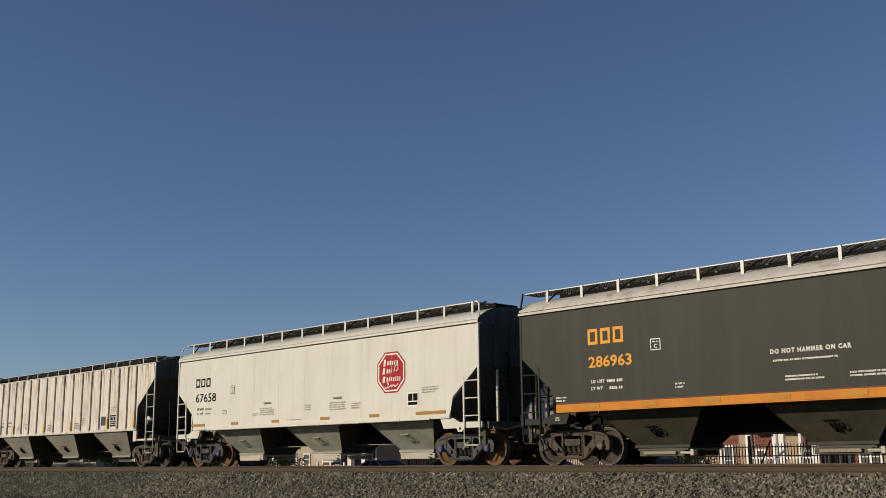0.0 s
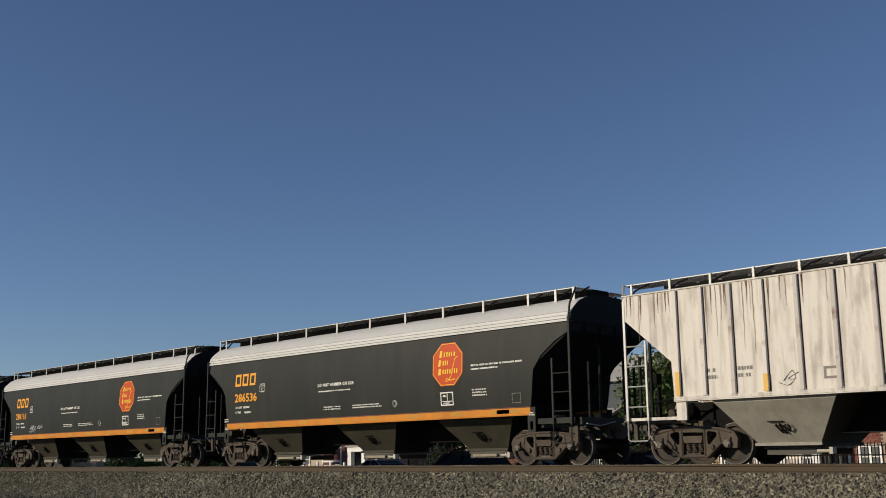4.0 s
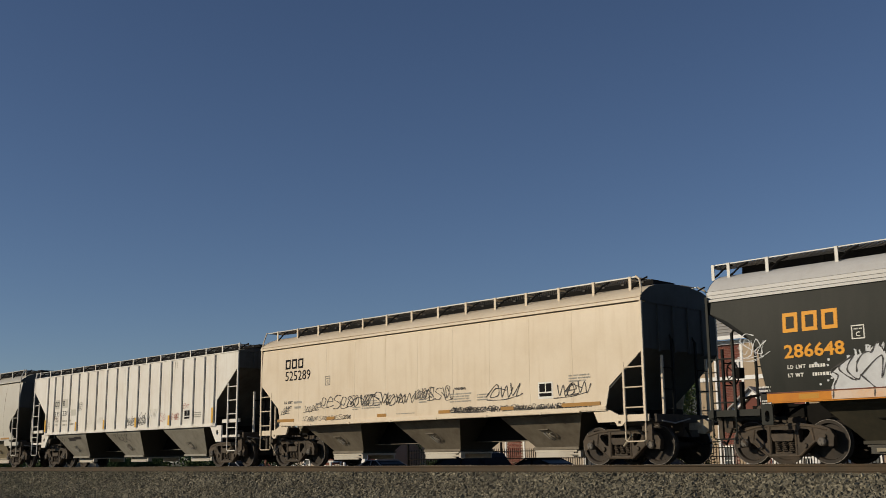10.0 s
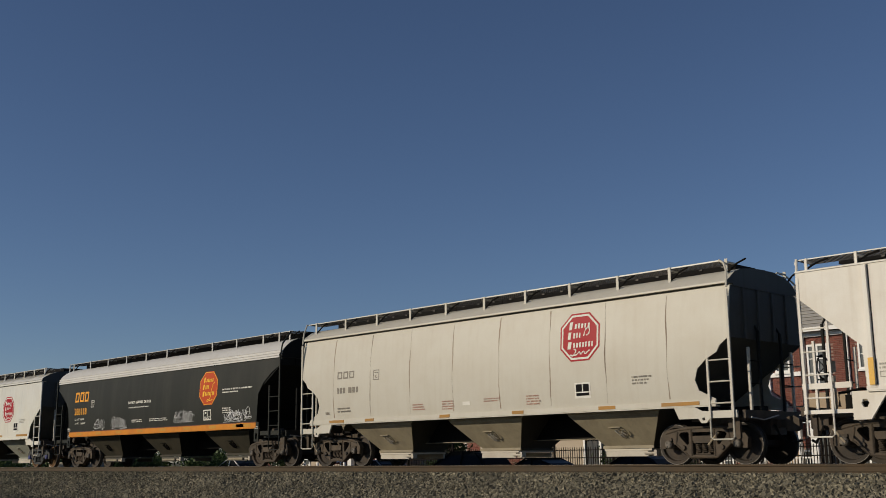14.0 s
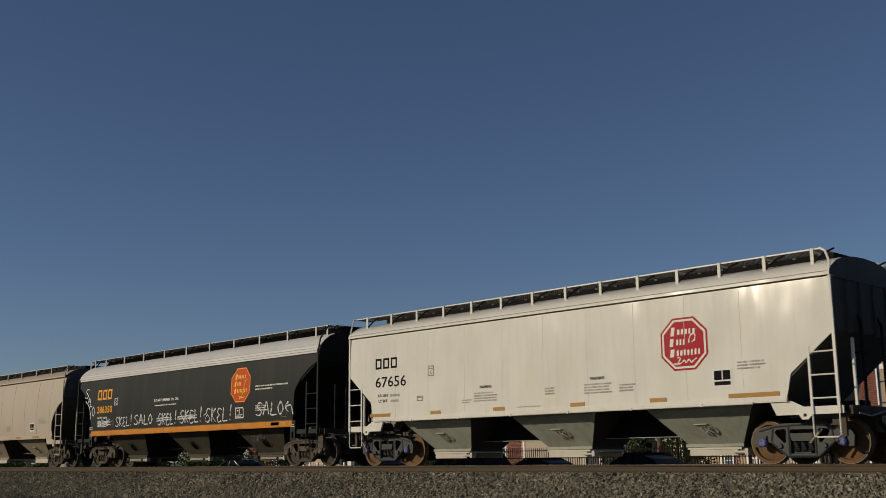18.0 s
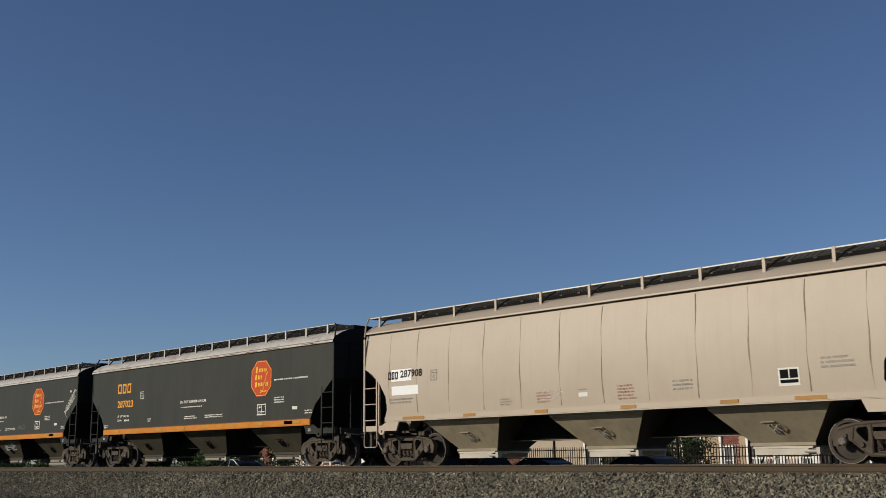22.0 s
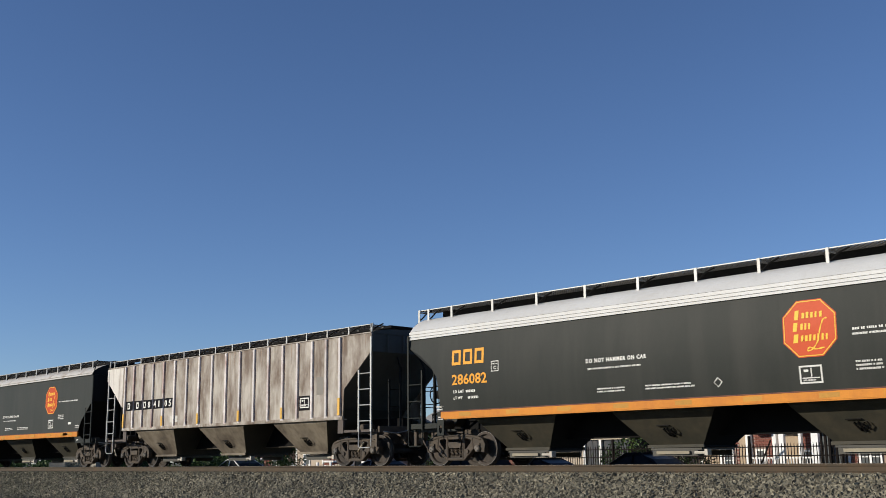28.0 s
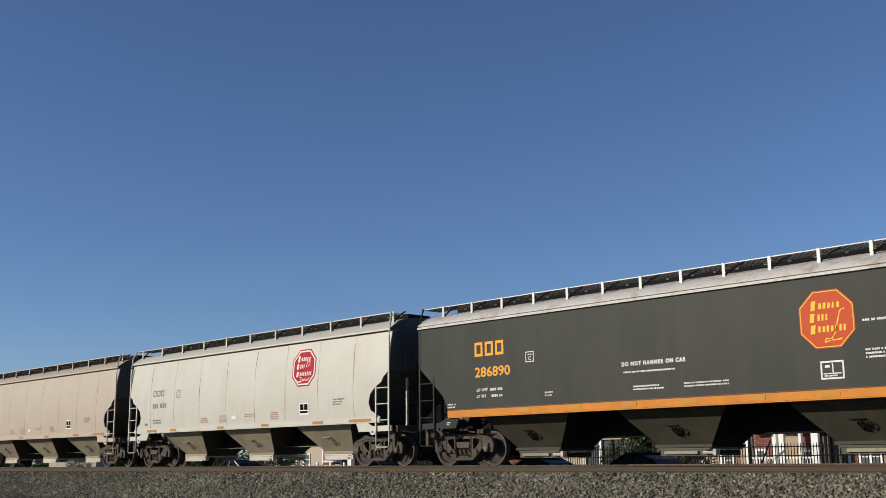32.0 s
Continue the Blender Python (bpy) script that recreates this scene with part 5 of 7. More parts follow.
for k in (5, 11, 15):
    for ob in CARS[k].children:
        if ob.name.split(".")[0] in ("bracket", "walkway_brace") and abs(ob.data.vertices[0].co.x) < 7.0:
            ob.matrix_basis = Matrix.Translation((-0.62, 0, 0))


def graffiti(car, kind, jobs):
    yf = KINDS[kind]["yf"]
    for x, z, length, h, seed, w, material in jobs:
        ink = Ink(yf, 0.010).scrawl(x, z, length, h, seed, w * 0.62, max(0.14, min(0.36, h * 0.8)))
        if material == "grafwhite":
            ink.scrawl(x + 0.03, z + 0.02, length, h * 0.9, seed + 300, w * 0.42, min(0.34, h * 0.7))
        tagged(ink.done("graffiti", M[material], car, "spray-painted scrawl"), kind="stuff")


graffiti(CARS[4], "round", [(-5.0, 1.58, 0.34, 0.34, 41, 0.012, "grafwhite"), (-4.75, 1.60, 0.4, 0.32, 43, 0.012, "grafwhite"), (-4.2, 1.70, 0.5, 0.16, 42, 0.010, "grafwhite")])
graffiti(CARS[6], "smooth", [(-4.5, 1.74, 4.2, 0.40, 51, 0.026, "grafdark"), (-0.2, 1.80, 1.5, 0.40, 57, 0.020, "grafdark"), (-6.6, 1.62, 0.45, 0.2, 56, 0.012, "grafdark"), (-5.3, 1.66, 0.7, 0.22, 52, 0.014, "grafdark"),
                            (2.75, 1.68, 1.1, 0.42, 53, 0.028, "grafdark"), (5.05, 1.62, 1.0, 0.40, 54, 0.026, "grafdark"), (1.3, 1.40, 5.0, 0.17, 55, 0.020, "grafdark"), (1.35, 1.42, 4.7, 0.15, 59, 0.016, "grafdark"), (-5.4, 1.40, 2.4, 0.15, 60, 0.012, "grafdark")])
graffiti(CARS[7], "ribbed", [(0.52, 1.60, 0.80, 0.34, 61, 0.017, "grafdark"), (1.40, 1.62, 0.75, 0.42, 62, 0.017, "grafdark"), (0.56, 1.62, 0.74, 0.3, 69, 0.018, "grafdark"), (1.42, 1.6, 0.70, 0.34, 70, 0.018, "grafdark"), (3.1, 1.70, 0.34, 0.28, 63, 0.015, "grafred"), (3.9, 1.72, 0.5, 0.24, 64, 0.014, "grafred"),
                            (4.72, 2.08, 0.36, 0.22, 65, 0.015, "grafred"), (-2.95, 1.60, 0.72, 0.5, 66, 0.02, "ink_white"), (-2.1, 1.72, 0.72, 0.34, 67, 0.02, "ink_white"), (-0.9, 1.74, 0.3, 0.34, 75, 0.016, "ink_white"), (2.3, 1.8, 0.5, 0.4, 68, 0.018, "ink_white")])
graffiti(CARS[9], "round", [(-4.78, 1.47, 0.85, 0.50, 71, 0.021, "grafwhite"), (-3.2, 1.50, 1.15, 0.46, 72, 0.021, "grafwhite"), (1.6, 1.56, 1.3, 0.5, 73, 0.016, "grafwhite"), (5.0, 1.5, 1.6, 0.40, 74, 0.018, "grafwhite")])
graffiti(CARS[11], "round", [(-6.45, 1.62, 1.1, 0.27, 81, 0.020, "grafwhite"), (-5.3, 1.66, 0.3, 0.2, 82, 0.012, "faded")])
for word, x, z, length, h, crossed in (("SKEL!", -4.9, 1.64, 1.42, 0.36, 0), ("SALO", -3.38, 1.67, 1.45, 0.36, 0), ("SKEL!", -1.55, 1.60, 1.42, 0.42, 2), ("SKEL!", 0.04, 1.62, 1.6, 0.46, 2), ("SKEL!", 1.78, 1.60, 1.8, 0.48, 0), ("SALO<", 4.95, 1.72, 2.0, 0.42, 0)):
    tag = Ink(side_curved, 0.010).sprayed(word, x, z - 0.04, length, h, 0.019).sprayed(word, x + 0.03, z - 0.06, length, h, 0.013)
    for k in range(crossed):
        tag.smooth_stroke([(x - 0.1, z + 0.10 + 0.09 * k), (x + 0.4 * length, z + 0.13 + 0.09 * k), (x + 0.75 * length, z + 0.12 + 0.09 * k)], 0.020)
    tagged(tag.done("graffiti", M["grafwhite"], CARS[11], "white spray-painted tag"), kind="stuff")
arc = Ink(side_curved, 0.010)
for gx, gz, w, h, k in ((-7.62, 2.82, 0.30, 0.38, "S"), (-7.32, 2.62, 0.2, 0.22, "A"), (-7.16, 2.46, 0.22, 0.24, "L"), (-6.95, 2.08, 0.28, 0.36, "O")):
    for line in HAND[k]:
        arc.smooth_stroke([(gx + u * w, gz + v * h) for u, v in line], 0.028)
arc.smooth_stroke([(-7.55, 2.70), (-7.25, 2.50), (-7.08, 2.2), (-7.04, 1.95)], 0.028)
tagged(arc.done("graffiti", M["grafwhite"], CARS[11], "spray-painted scrawl"), kind="stuff")
graffiti(CARS[14], "flatside", [(-5.3, 1.55, 1.3, 0.30, 93, 0.018, "grafwhite"), (2.1, 1.70, 0.8, 0.22, 96, 0.010, "faded")])
graffiti(CARS[12], "longseamed", [(-1.40, 1.62, 0.55, 0.30, 94, 0.009, "ink_white")])
graffiti(CARS[2], "ribbed", [(-4.3, 1.66, 0.3, 0.3, 97, 0.016, "grafdark")])
Ink(side_curved, 0.005).quad(-7.10, -5.96, 2.00, 2.26).done("white_patch", M["fresh"], CARS[12], "overpainted white patch")
Ink(side_curved, 0.004).quad(-7.12, -6.25, 2.40, 2.74).done("white_patch", M["fresh"], CARS[12], "overpainted white patch")

# the large piece on the sixth car: a white spray cloud, dark-edged shapes, loose dots
yc = side_curved


def spot(u, v):
    """A point of the piece: u in 0..1 along it, v in 0..1 up from the sill's foot."""
    return -5.54 + 2.80 * u, 1.285 + 1.10 * v


rnd = random.Random(5)
cloud = Ink(yc, 0.006)
edge = [(0.0, 0.15), (0.0, 0.22), (0.03, 0.36), (0.0, 0.44), (0.06, 0.56), (0.18, 0.75), (0.28, 0.79), (0.36, 0.94), (0.42, 0.77), (0.50, 0.95), (0.58, 0.72), (0.66, 0.80), (0.76, 0.74), (0.82, 0.56), (0.94, 0.44), (1.0, 0.28), (1.0, 0.15)]
cloud.disc([spot(u, v) for u, v in edge])
for k in range(24):
    u = rnd.uniform(0.14, 0.86)
    top = 0.62 + 0.34 * math.sin(math.pi * u)
    a, b = spot(u, top - 0.12), spot(u + rnd.uniform(-0.015, 0.03), top + rnd.uniform(-0.02, 0.05))
    cloud.stroke([a, ((a[0] + b[0]) / 2, (a[1] + b[1]) / 2), b], rnd.uniform(0.010, 0.026))
for u in (0.57, 0.62, 0.66, 0.70, 0.73):
    cloud.stroke([spot(u, 0.74), spot(u - 0.01, 0.88), spot(u - 0.015, 1.02)], 0.022)
for u, v, r in ((-0.10, 0.66, 0.04), (-0.04, 0.62, 0.03), (-0.01, 0.62, 0.025), (0.0, 0.72, 0.03), (-0.02, 0.34, 0.025), (-0.08, 0.28, 0.025), (0.01, 0.38, 0.022), (0.80, 0.86, 0.04), (0.88, 0.86, 0.035), (0.82, 0.98, 0.03), (0.86, 0.72, 0.03), (1.0, 0.72, 0.03),
                (1.02, 0.60, 0.05), (1.0, 0.50, 0.03), (1.03, 0.48, 0.03), (0.90, 0.66, 0.025), (0.20, 0.86, 0.02), (0.30, 0.92, 0.02)):
    cx, cz = spot(u, v)
    cloud.disc([(cx + r * math.cos(q), cz + r * math.sin(q)) for q in [k * math.pi / 4 for k in range(8)]])
cloud.smooth_stroke([spot(0.93, 0.70), spot(0.95, 0.78), spot(0.99, 0.76), spot(0.97, 0.66), spot(0.94, 0.66)], 0.014)
tagged(cloud.done("graffiti", M["grafwhite"], CARS[5], "large white and dark spray-painted piece"), kind="stuff")
Ink(lambda z: 1.602, 0.012).quad(-5.54, -2.74, 1.283, 1.448).done("graffiti", M["grafpale"], CARS[5])
piece = Ink(yc, 0.012)
for line in ([(0.02, 0.16), (0.025, 0.26), (0.06, 0.42), (0.01, 0.52), (0.08, 0.62), (0.19, 0.77)], [(0.19, 0.77), (0.13, 0.52), (0.20, 0.33), (0.23, 0.42)], [(0.19, 0.77), (0.07, 0.56), (0.15, 0.36), (0.19, 0.32)], [(0.20, 0.46), (0.21, 0.64), (0.27, 0.80), (0.32, 0.79)],
             [(0.32, 0.79), (0.37, 0.97), (0.41, 0.79)], [(0.23, 0.40), (0.39, 0.73), (0.375, 0.33), (0.435, 0.65), (0.51, 0.45), (0.44, 0.18)], [(0.23, 0.40), (0.32, 0.17)], [(0.42, 0.75), (0.50, 0.98), (0.61, 0.75), (0.51, 0.46), (0.435, 0.60)],
             [(0.51, 0.81), (0.545, 0.70), (0.51, 0.59), (0.485, 0.70), (0.51, 0.81)], [(0.58, 0.61), (0.62, 0.54), (0.64, 0.70), (0.67, 0.58), (0.70, 0.72), (0.74, 0.56), (0.76, 0.70)], [(0.665, 0.17), (0.675, 0.30), (0.71, 0.46), (0.77, 0.46), (0.815, 0.34), (0.815, 0.17)],
             [(0.78, 0.76), (0.82, 0.77), (0.825, 0.68), (0.79, 0.60), (0.91, 0.53), (0.985, 0.36), (0.985, 0.17)], [(0.85, 0.44), (0.92, 0.45), (0.84, 0.27)], [(0.875, 0.42), (0.93, 0.28)]):
    piece.smooth_stroke([spot(u, v) for u, v in line], 0.019)
tagged(piece.done("graffiti", M["grafdark"], CARS[5], "dark outlines of the sprayed piece"), kind="stuff")
base = Ink(lambda z: 1.602, 0.016)
for x in (-5.49, -4.64, -4.30, -3.68, -3.26, -2.79):
    base.stroke([(x, 1.445), (x - 0.01, 1.36), (x - 0.015, 1.295)], 0.018)
tagged(base.done("graffiti", M["grafdark"], CARS[5], "dark outlines of the sprayed piece"), kind="stuff")
graffiti(CARS[5], "round", [(-2.6, 1.62, 0.62, 0.32, 35, 0.019, "grafwhite"), (-7.6, 2.2, 0.6, 0.5, 36, 0.020, "grafwhite"), (-7.9, 3.62, 0.6, 0.14, 37, 0.016, "faded")])


def hopper_tag(car, kind, k, jobs):
    """Paint on a hopper's sloping face."""
    tw, bw, yt, yb = HOPPER[kind]
    zt = KINDS[kind]["sill"][0] - 0.09
    slope_y = lambda z: yb + (yt - yb) * (z - 0.44) / (zt - 0.44)
    for x, z, length, h, seed, w, m in jobs:
        tagged(Ink(slope_y, 0.008).scrawl(k * KINDS[kind]["hop"] + x, z, length, h, seed, w).done("graffiti", M[m], car, "spray-painted scrawl"), kind="stuff")


slope = lambda z: 0.90 + 0.60 * (z - 0.44) / 0.89
Ink(slope, 0.008).sprayed("NO", -5.75, 1.10, 0.42, 0.16, 0.012).done("graffiti", M["grafdark"], CARS[7], "dark spray-painted tag")
Ink(slope, 0.008).sprayed("TREK", -0.85, 1.00, 1.15, 0.28, 0.015).done("graffiti", M["grafdark"], CARS[7], "dark spray-painted tag")
Ink(slope, 0.006).quad(-4.95, -4.35, 1.10, 1.24).quad(-4.35, -3.75, 1.16, 1.27).done("dark_patch", M["grafdark"], CARS[7], "dark painted patch")
stain = Ink(lambda z: 1.672, 0.003)
rnd = random.Random(131)
for k in range(26):
    x0 = rnd.uniform(-7.9, 7.2)
    z0 = rnd.uniform(3.806, 3.83)
    stain.quad(x0, x0 + rnd.uniform(0.15, 0.85), z0, z0 + rnd.uniform(0.008, 0.026))
tagged(stain.done("eave_stain", M["palerust"], CARS[13], "brown rust stains along the eave"), kind="stuff")
corner = Ink(side_flat, 0.010)
rnd = random.Random(92)
for k in range(6):
    bx, bz = 6.98 + 0.115 * k, 2.26 + 0.095 * k
    for line in rnd.sample(GLYPHS, 1 + k % 2):
        corner.smooth_stroke([(bx + 0.26 * u + 0.10 * v, bz + 0.46 * v + 0.16 * u) for u, v in line], 0.015)
corner.smooth_stroke([(6.98 - 0.12, 2.22 + 0.12), (6.98 + 0.18, 2.22 + 0.20), (6.98 + 0.42, 2.22 + 0.34)], 0.022)
corner.smooth_stroke([(6.98 + 0.05, 2.22 + 0.35), (6.98 + 0.02, 2.22 + 0.10), (6.98 + 0.12, 2.22 - 0.10)], 0.020)
corner.disc([(6.98 + 0.42 + 0.07 * math.cos(a), 2.22 + 0.98 + 0.05 * math.sin(a)) for a in [math.tau * q / 10 for q in range(10)]])
tagged(corner.done("graffiti", M["ink_white"], CARS[14], "white spray-painted corner piece"), kind="stuff")
hopper_tag(CARS[14], "flatside", 0, [(-0.6, 0.75, 1.1, 0.3, 103, 0.016, "grafwhite")])
hopper_tag(CARS[11], "round", 1, [(-0.8, 0.85, 0.8, 0.2, 104, 0.012, "faded")])
runs = Ink(side_flat, 0.006)
rnd = random.Random(8)
for x0 in (0.12, 0.24, 4.05, 4.22, 6.6):
    runs.stroke([(x0 + rnd.uniform(-0.02, 0.02), 3.86 - 0.12 * q) for q in range(rnd.randint(3, 7))], rnd.uniform(0.005, 0.010))
tagged(runs.done("rust_runs", M["faint"], CARS[7], "thin rust runs below the eave"), kind="stuff")


def weather(car, seed, n, long, material):
    """Rust that has run down from the eave between the ribs."""
    rnd = random.Random(seed)
    ink = Ink(side_flat, 0.005)
    for k in range(n):
        x, m = rnd.uniform(-8.2, 8.2), rnd.randint(3, long)
        d = rnd.uniform(0.006, 0.024)
        zz = [3.905 - 0.16 * q for q in range(m + 1)]
        xs = [x + rnd.uniform(-0.01, 0.01) for _ in zz]
        pts = []
        for q, (a, z) in enumerate(zip(xs, zz)):
            w = d * (1 - q / m) * rnd.uniform(0.6, 1.3) + 0.002
            pts += [(a - w, z), (a + w, z)]
        ink.put(pts, [(2 * q, 2 * q + 1, 2 * q + 3, 2 * q + 2) for q in range(m)])
    return tagged(ink.done("rust_wash", M[material], car, "rust run down from the eave"), kind="stuff")


weather(CARS[2], 21, 44, 4, "rustrun")
weather(CARS[2], 22, 34, 12, "palerust")
weather(CARS[16], 23, 10, 4, "palerust")
Ink(side_flat, 0.004).disc([(-8.36, 3.42), (-8.36, 3.90), (-7.05, 3.90), (-7.05, 2.32)]).done("pale_panel", M["rusty"], CARS[16], "pale end panel")
part("vent_elbow", Geo().tube([(7.25, -1.30, 1.62), (7.26, -1.32, 1.76), (7.36, -1.34, 1.86), (7.48, -1.34, 1.86), (7.55, -1.34, 1.78)], 0.075, 10), M["trim"], CARS[2], "white curved vent pipe", smooth=True)

# small stencils on the corner brackets
for car, spec in zip(CARS, TRAIN):
    if spec[1] == "grey":
        half = KINDS[spec[0]]["half"]
        for sx in (-1, 1):
            xx = sx * (half - 1.33) - 0.09 if spec[0] == "round" else sx * (half - 1.20) - 0.12
            plane = (lambda z: 1.596) if spec[0] == "round" else (lambda z: 1.581)
            Ink(plane, 0.003).bars(xx, 1.30 if spec[0] == "round" else 1.14, 0.2, 0.035, 9 + int(half * 10), 2).done("bracket_lettering", M["ink_white"], car)

# ---- ground, ballast, track ----
GROUND = -1.10
g = Geo().add([(-2500, -2500, GROUND), (2500, -2500, GROUND), (2500, 2500, GROUND), (-2500, 2500, GROUND)], [(0, 1, 2, 3)])
ob = new("ground", g.mesh("ground", M["ground"]))
tagged(ob, "dry grass and bare earth to the horizon", "ground", kind="structure")
g = Geo()
g.sweep([(-13.0, GROUND + 0.01), (-4.1, GROUND + 0.05), (-2.05, -0.235), (2.05, -0.235), (4.1, GROUND + 0.05), (5.0, GROUND + 0.01)], [-420 + 19 * k for k in range(41)])
ob = new("ballast_bed", clean(g.mesh("ballast_bed", M["gravel"])))
tagged(ob, "grey crushed stone railway embankment", "ballast", kind="structure")
g = Geo().box(-300, 200, 5.5, 14.5, GROUND - 0.2, GROUND + 0.03)
tagged(new("road", clean(g.mesh("road", M["asphalt"]))), "asphalt parking strip behind the railway", "road", kind="structure")


def stones(name, spots, sizes, material):
    """Many loose stones in one mesh."""
    rng = np.random.default_rng(7)
    n = len(spots)
    base = np.array([(x, y, z) for x in (-.62, .62) for y in (-.62, .62) for z in (-.62, .62)])
    faces = np.array([(0, 1, 3), (0, 3, 2), (4, 6, 7), (4, 7, 5), (0, 4, 5), (0, 5, 1), (2, 3, 7), (2, 7, 6), (0, 2, 6), (0, 6, 4), (1, 5, 7), (1, 7, 3)])
    q = rng.normal(size=(n, 3, 3))
    u = np.linalg.qr(q)[0]
    shape = base[None] * rng.uniform(0.65, 1.25, size=(n, 8, 1)) * (sizes[:, None, None] * rng.uniform(0.7, 1.1, size=(n, 1, 3)))
    v = np.einsum('nij,nkj->nki', u, shape) + spots[:, None, :]
    me = bpy.data.meshes.new(name)
    me.vertices.add(n * 8)
    me.vertices.foreach_set("co", v.reshape(-1).astype(np.float32))
    idx = (faces[None] + 8 * np.arange(n)[:, None, None]).reshape(-1)
    me.loops.add(len(idx))
    me.loops.foreach_set("vertex_index", idx.astype(np.int32))
    me.polygons.add(n * 12)
    me.polygons.foreach_set("loop_start", np.arange(0, len(idx), 3, dtype=np.int32))
    me.materials.append(material)
    me.update(calc_edges=True)
    me.validate()
    me.shade_flat()
    return new(name, me)


def stone_mat():
    m = bpy.data.materials.new("crushed_stone")
    m.use_nodes = True
    n, l = m.node_tree.nodes, m.node_tree.links
    b = n["Principled BSDF"]
    b.inputs["Roughness"].default_value = 0.9
    geo = n.new("ShaderNodeNewGeometry")
    ramp = n.new("ShaderNodeValToRGB")
    e = ramp.color_ramp.elements
    e[0].position, e[0].color = 0.0, (0.080, 0.071, 0.048, 1)
    e[1].position, e[1].color = 1.0, (0.390, 0.347, 0.240, 1)
    for p, c in ((0.25, (0.158, 0.141, 0.098, 1)), (0.62, (0.222, 0.198, 0.137, 1)), (0.86, (0.300, 0.266, 0.184, 1))):
        x = e.new(p)
        x.color = c
    l.new(geo.outputs["Random Per Island"], ramp.inputs[0])
    tc = n.new("ShaderNodeTexCoord")
    nz = n.new("ShaderNodeTexNoise")
    nz.inputs["Scale"].default_value = 0.5
    nz.inputs["Detail"].default_value = 5
    l.new(tc.outputs["Object"], nz.inputs["Vector"])
    mr = n.new("ShaderNodeMapRange")
    mr.inputs["From Min"].default_value, mr.inputs["From Max"].default_value = 0.3, 0.7
    mr.inputs["To Min"].default_value, mr.inputs["To Max"].default_value = 0.61, 0.95
    l.new(nz.outputs[0], mr.inputs[0])
    h = n.new("ShaderNodeHueSaturation")
    l.new(mr.outputs[0], h.inputs["Value"])
    l.new(ramp.outputs[0], h.inputs["Color"])
    # Stones turn darker and greener in patches towards the far west.
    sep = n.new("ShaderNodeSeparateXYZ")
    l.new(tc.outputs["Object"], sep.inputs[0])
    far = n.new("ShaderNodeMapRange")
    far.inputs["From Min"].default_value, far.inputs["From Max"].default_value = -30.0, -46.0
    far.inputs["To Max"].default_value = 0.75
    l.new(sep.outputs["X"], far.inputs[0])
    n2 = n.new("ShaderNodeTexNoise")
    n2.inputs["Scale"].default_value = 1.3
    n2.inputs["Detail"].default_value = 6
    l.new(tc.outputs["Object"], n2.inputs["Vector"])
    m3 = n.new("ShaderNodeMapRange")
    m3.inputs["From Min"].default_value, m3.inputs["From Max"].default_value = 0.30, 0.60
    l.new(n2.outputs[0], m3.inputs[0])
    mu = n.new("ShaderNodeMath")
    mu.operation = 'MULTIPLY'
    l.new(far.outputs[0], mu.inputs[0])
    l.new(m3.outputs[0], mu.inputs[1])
    west_tone = n.new("ShaderNodeMix")
    west_tone.data_type = 'RGBA'
    west_tone.inputs["B"].default_value = (0.085, 0.080, 0.048, 1)
    l.new(mu.outputs[0], west_tone.inputs["Factor"])
    l.new(h.outputs[0], west_tone.inputs["A"])
    l.new(west_tone.outputs["Result"], b.inputs["Base Color"])
    return m


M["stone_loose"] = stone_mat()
rng = np.random.default_rng(3)
n1, n2, n3, n4 = 78000, 20000, 9000, 17000
x1 = -rng.uniform(0, 1, n1) ** 1.25 * 62 + 6
y1 = rng.uniform(-4.3, -1.75, n1)
z1 = np.where(y1 > -2.05, -0.235, -0.235 + (GROUND + 0.05 + 0.235) * (-2.05 - y1) / 2.05)
x2, y2 = -rng.uniform(14, 75, n2), rng.uniform(-10.5, -4.0, n2)
z2 = np.full(n2, GROUND + 0.04)
x3, y3 = -rng.uniform(-6, 60, n3), rng.uniform(-0.66, 2.6, n3)
z3 = np.where(y3 < 2.05, -0.235, -0.35)
x4, y4 = -rng.uniform(0, 1, n4) ** 1.25 * 62 + 6, rng.uniform(-2.15, -0.88, n4)
z4 = np.full(n4, -0.225)
spots = np.stack([np.concatenate([x1, x2, x3, x4]), np.concatenate([y1, y2, y3, y4]), np.concatenate([z1, z2, z3, z4])], 1)
sizes = np.concatenate([rng.uniform(0.030, 0.074, n1), rng.uniform(0.04, 0.08, n2), rng.uniform(0.028, 0.05, n3), rng.uniform(0.034, 0.066, n4)])
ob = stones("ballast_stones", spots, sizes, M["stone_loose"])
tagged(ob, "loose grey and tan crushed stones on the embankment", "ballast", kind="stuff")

track = new("railway_track")
tagged(track, "rusty steel rails on dark wooden ties", "railway track", kind="structure")
RAIL = [(-0.075, -0.185), (0.075, -0.185), (0.075, -0.170), (0.02, -0.145), (0.012, -0.05), (0.036, -0.038), (0.036, -0.006), (0.026, 0.0), (-0.026, 0.0), (-0.036, -0.006), (-0.036, -0.038), (-0.012, -0.05), (-0.02, -0.145), (-0.075, -0.170), (-0.075, -0.185)]
for y in (-0.755, 0.755):
    g = Geo().sweep([(y + a, b) for a, b in RAIL], [-420, -200, -60, 20, 340])
    r = part("rail", g, M["rail"], track, "rusty brown rail")
    g = Geo().box(-420, 340, y - 0.02, y + 0.02, 0.0002, 0.0012)
    part("rail_head", g, M["railtop"], r)
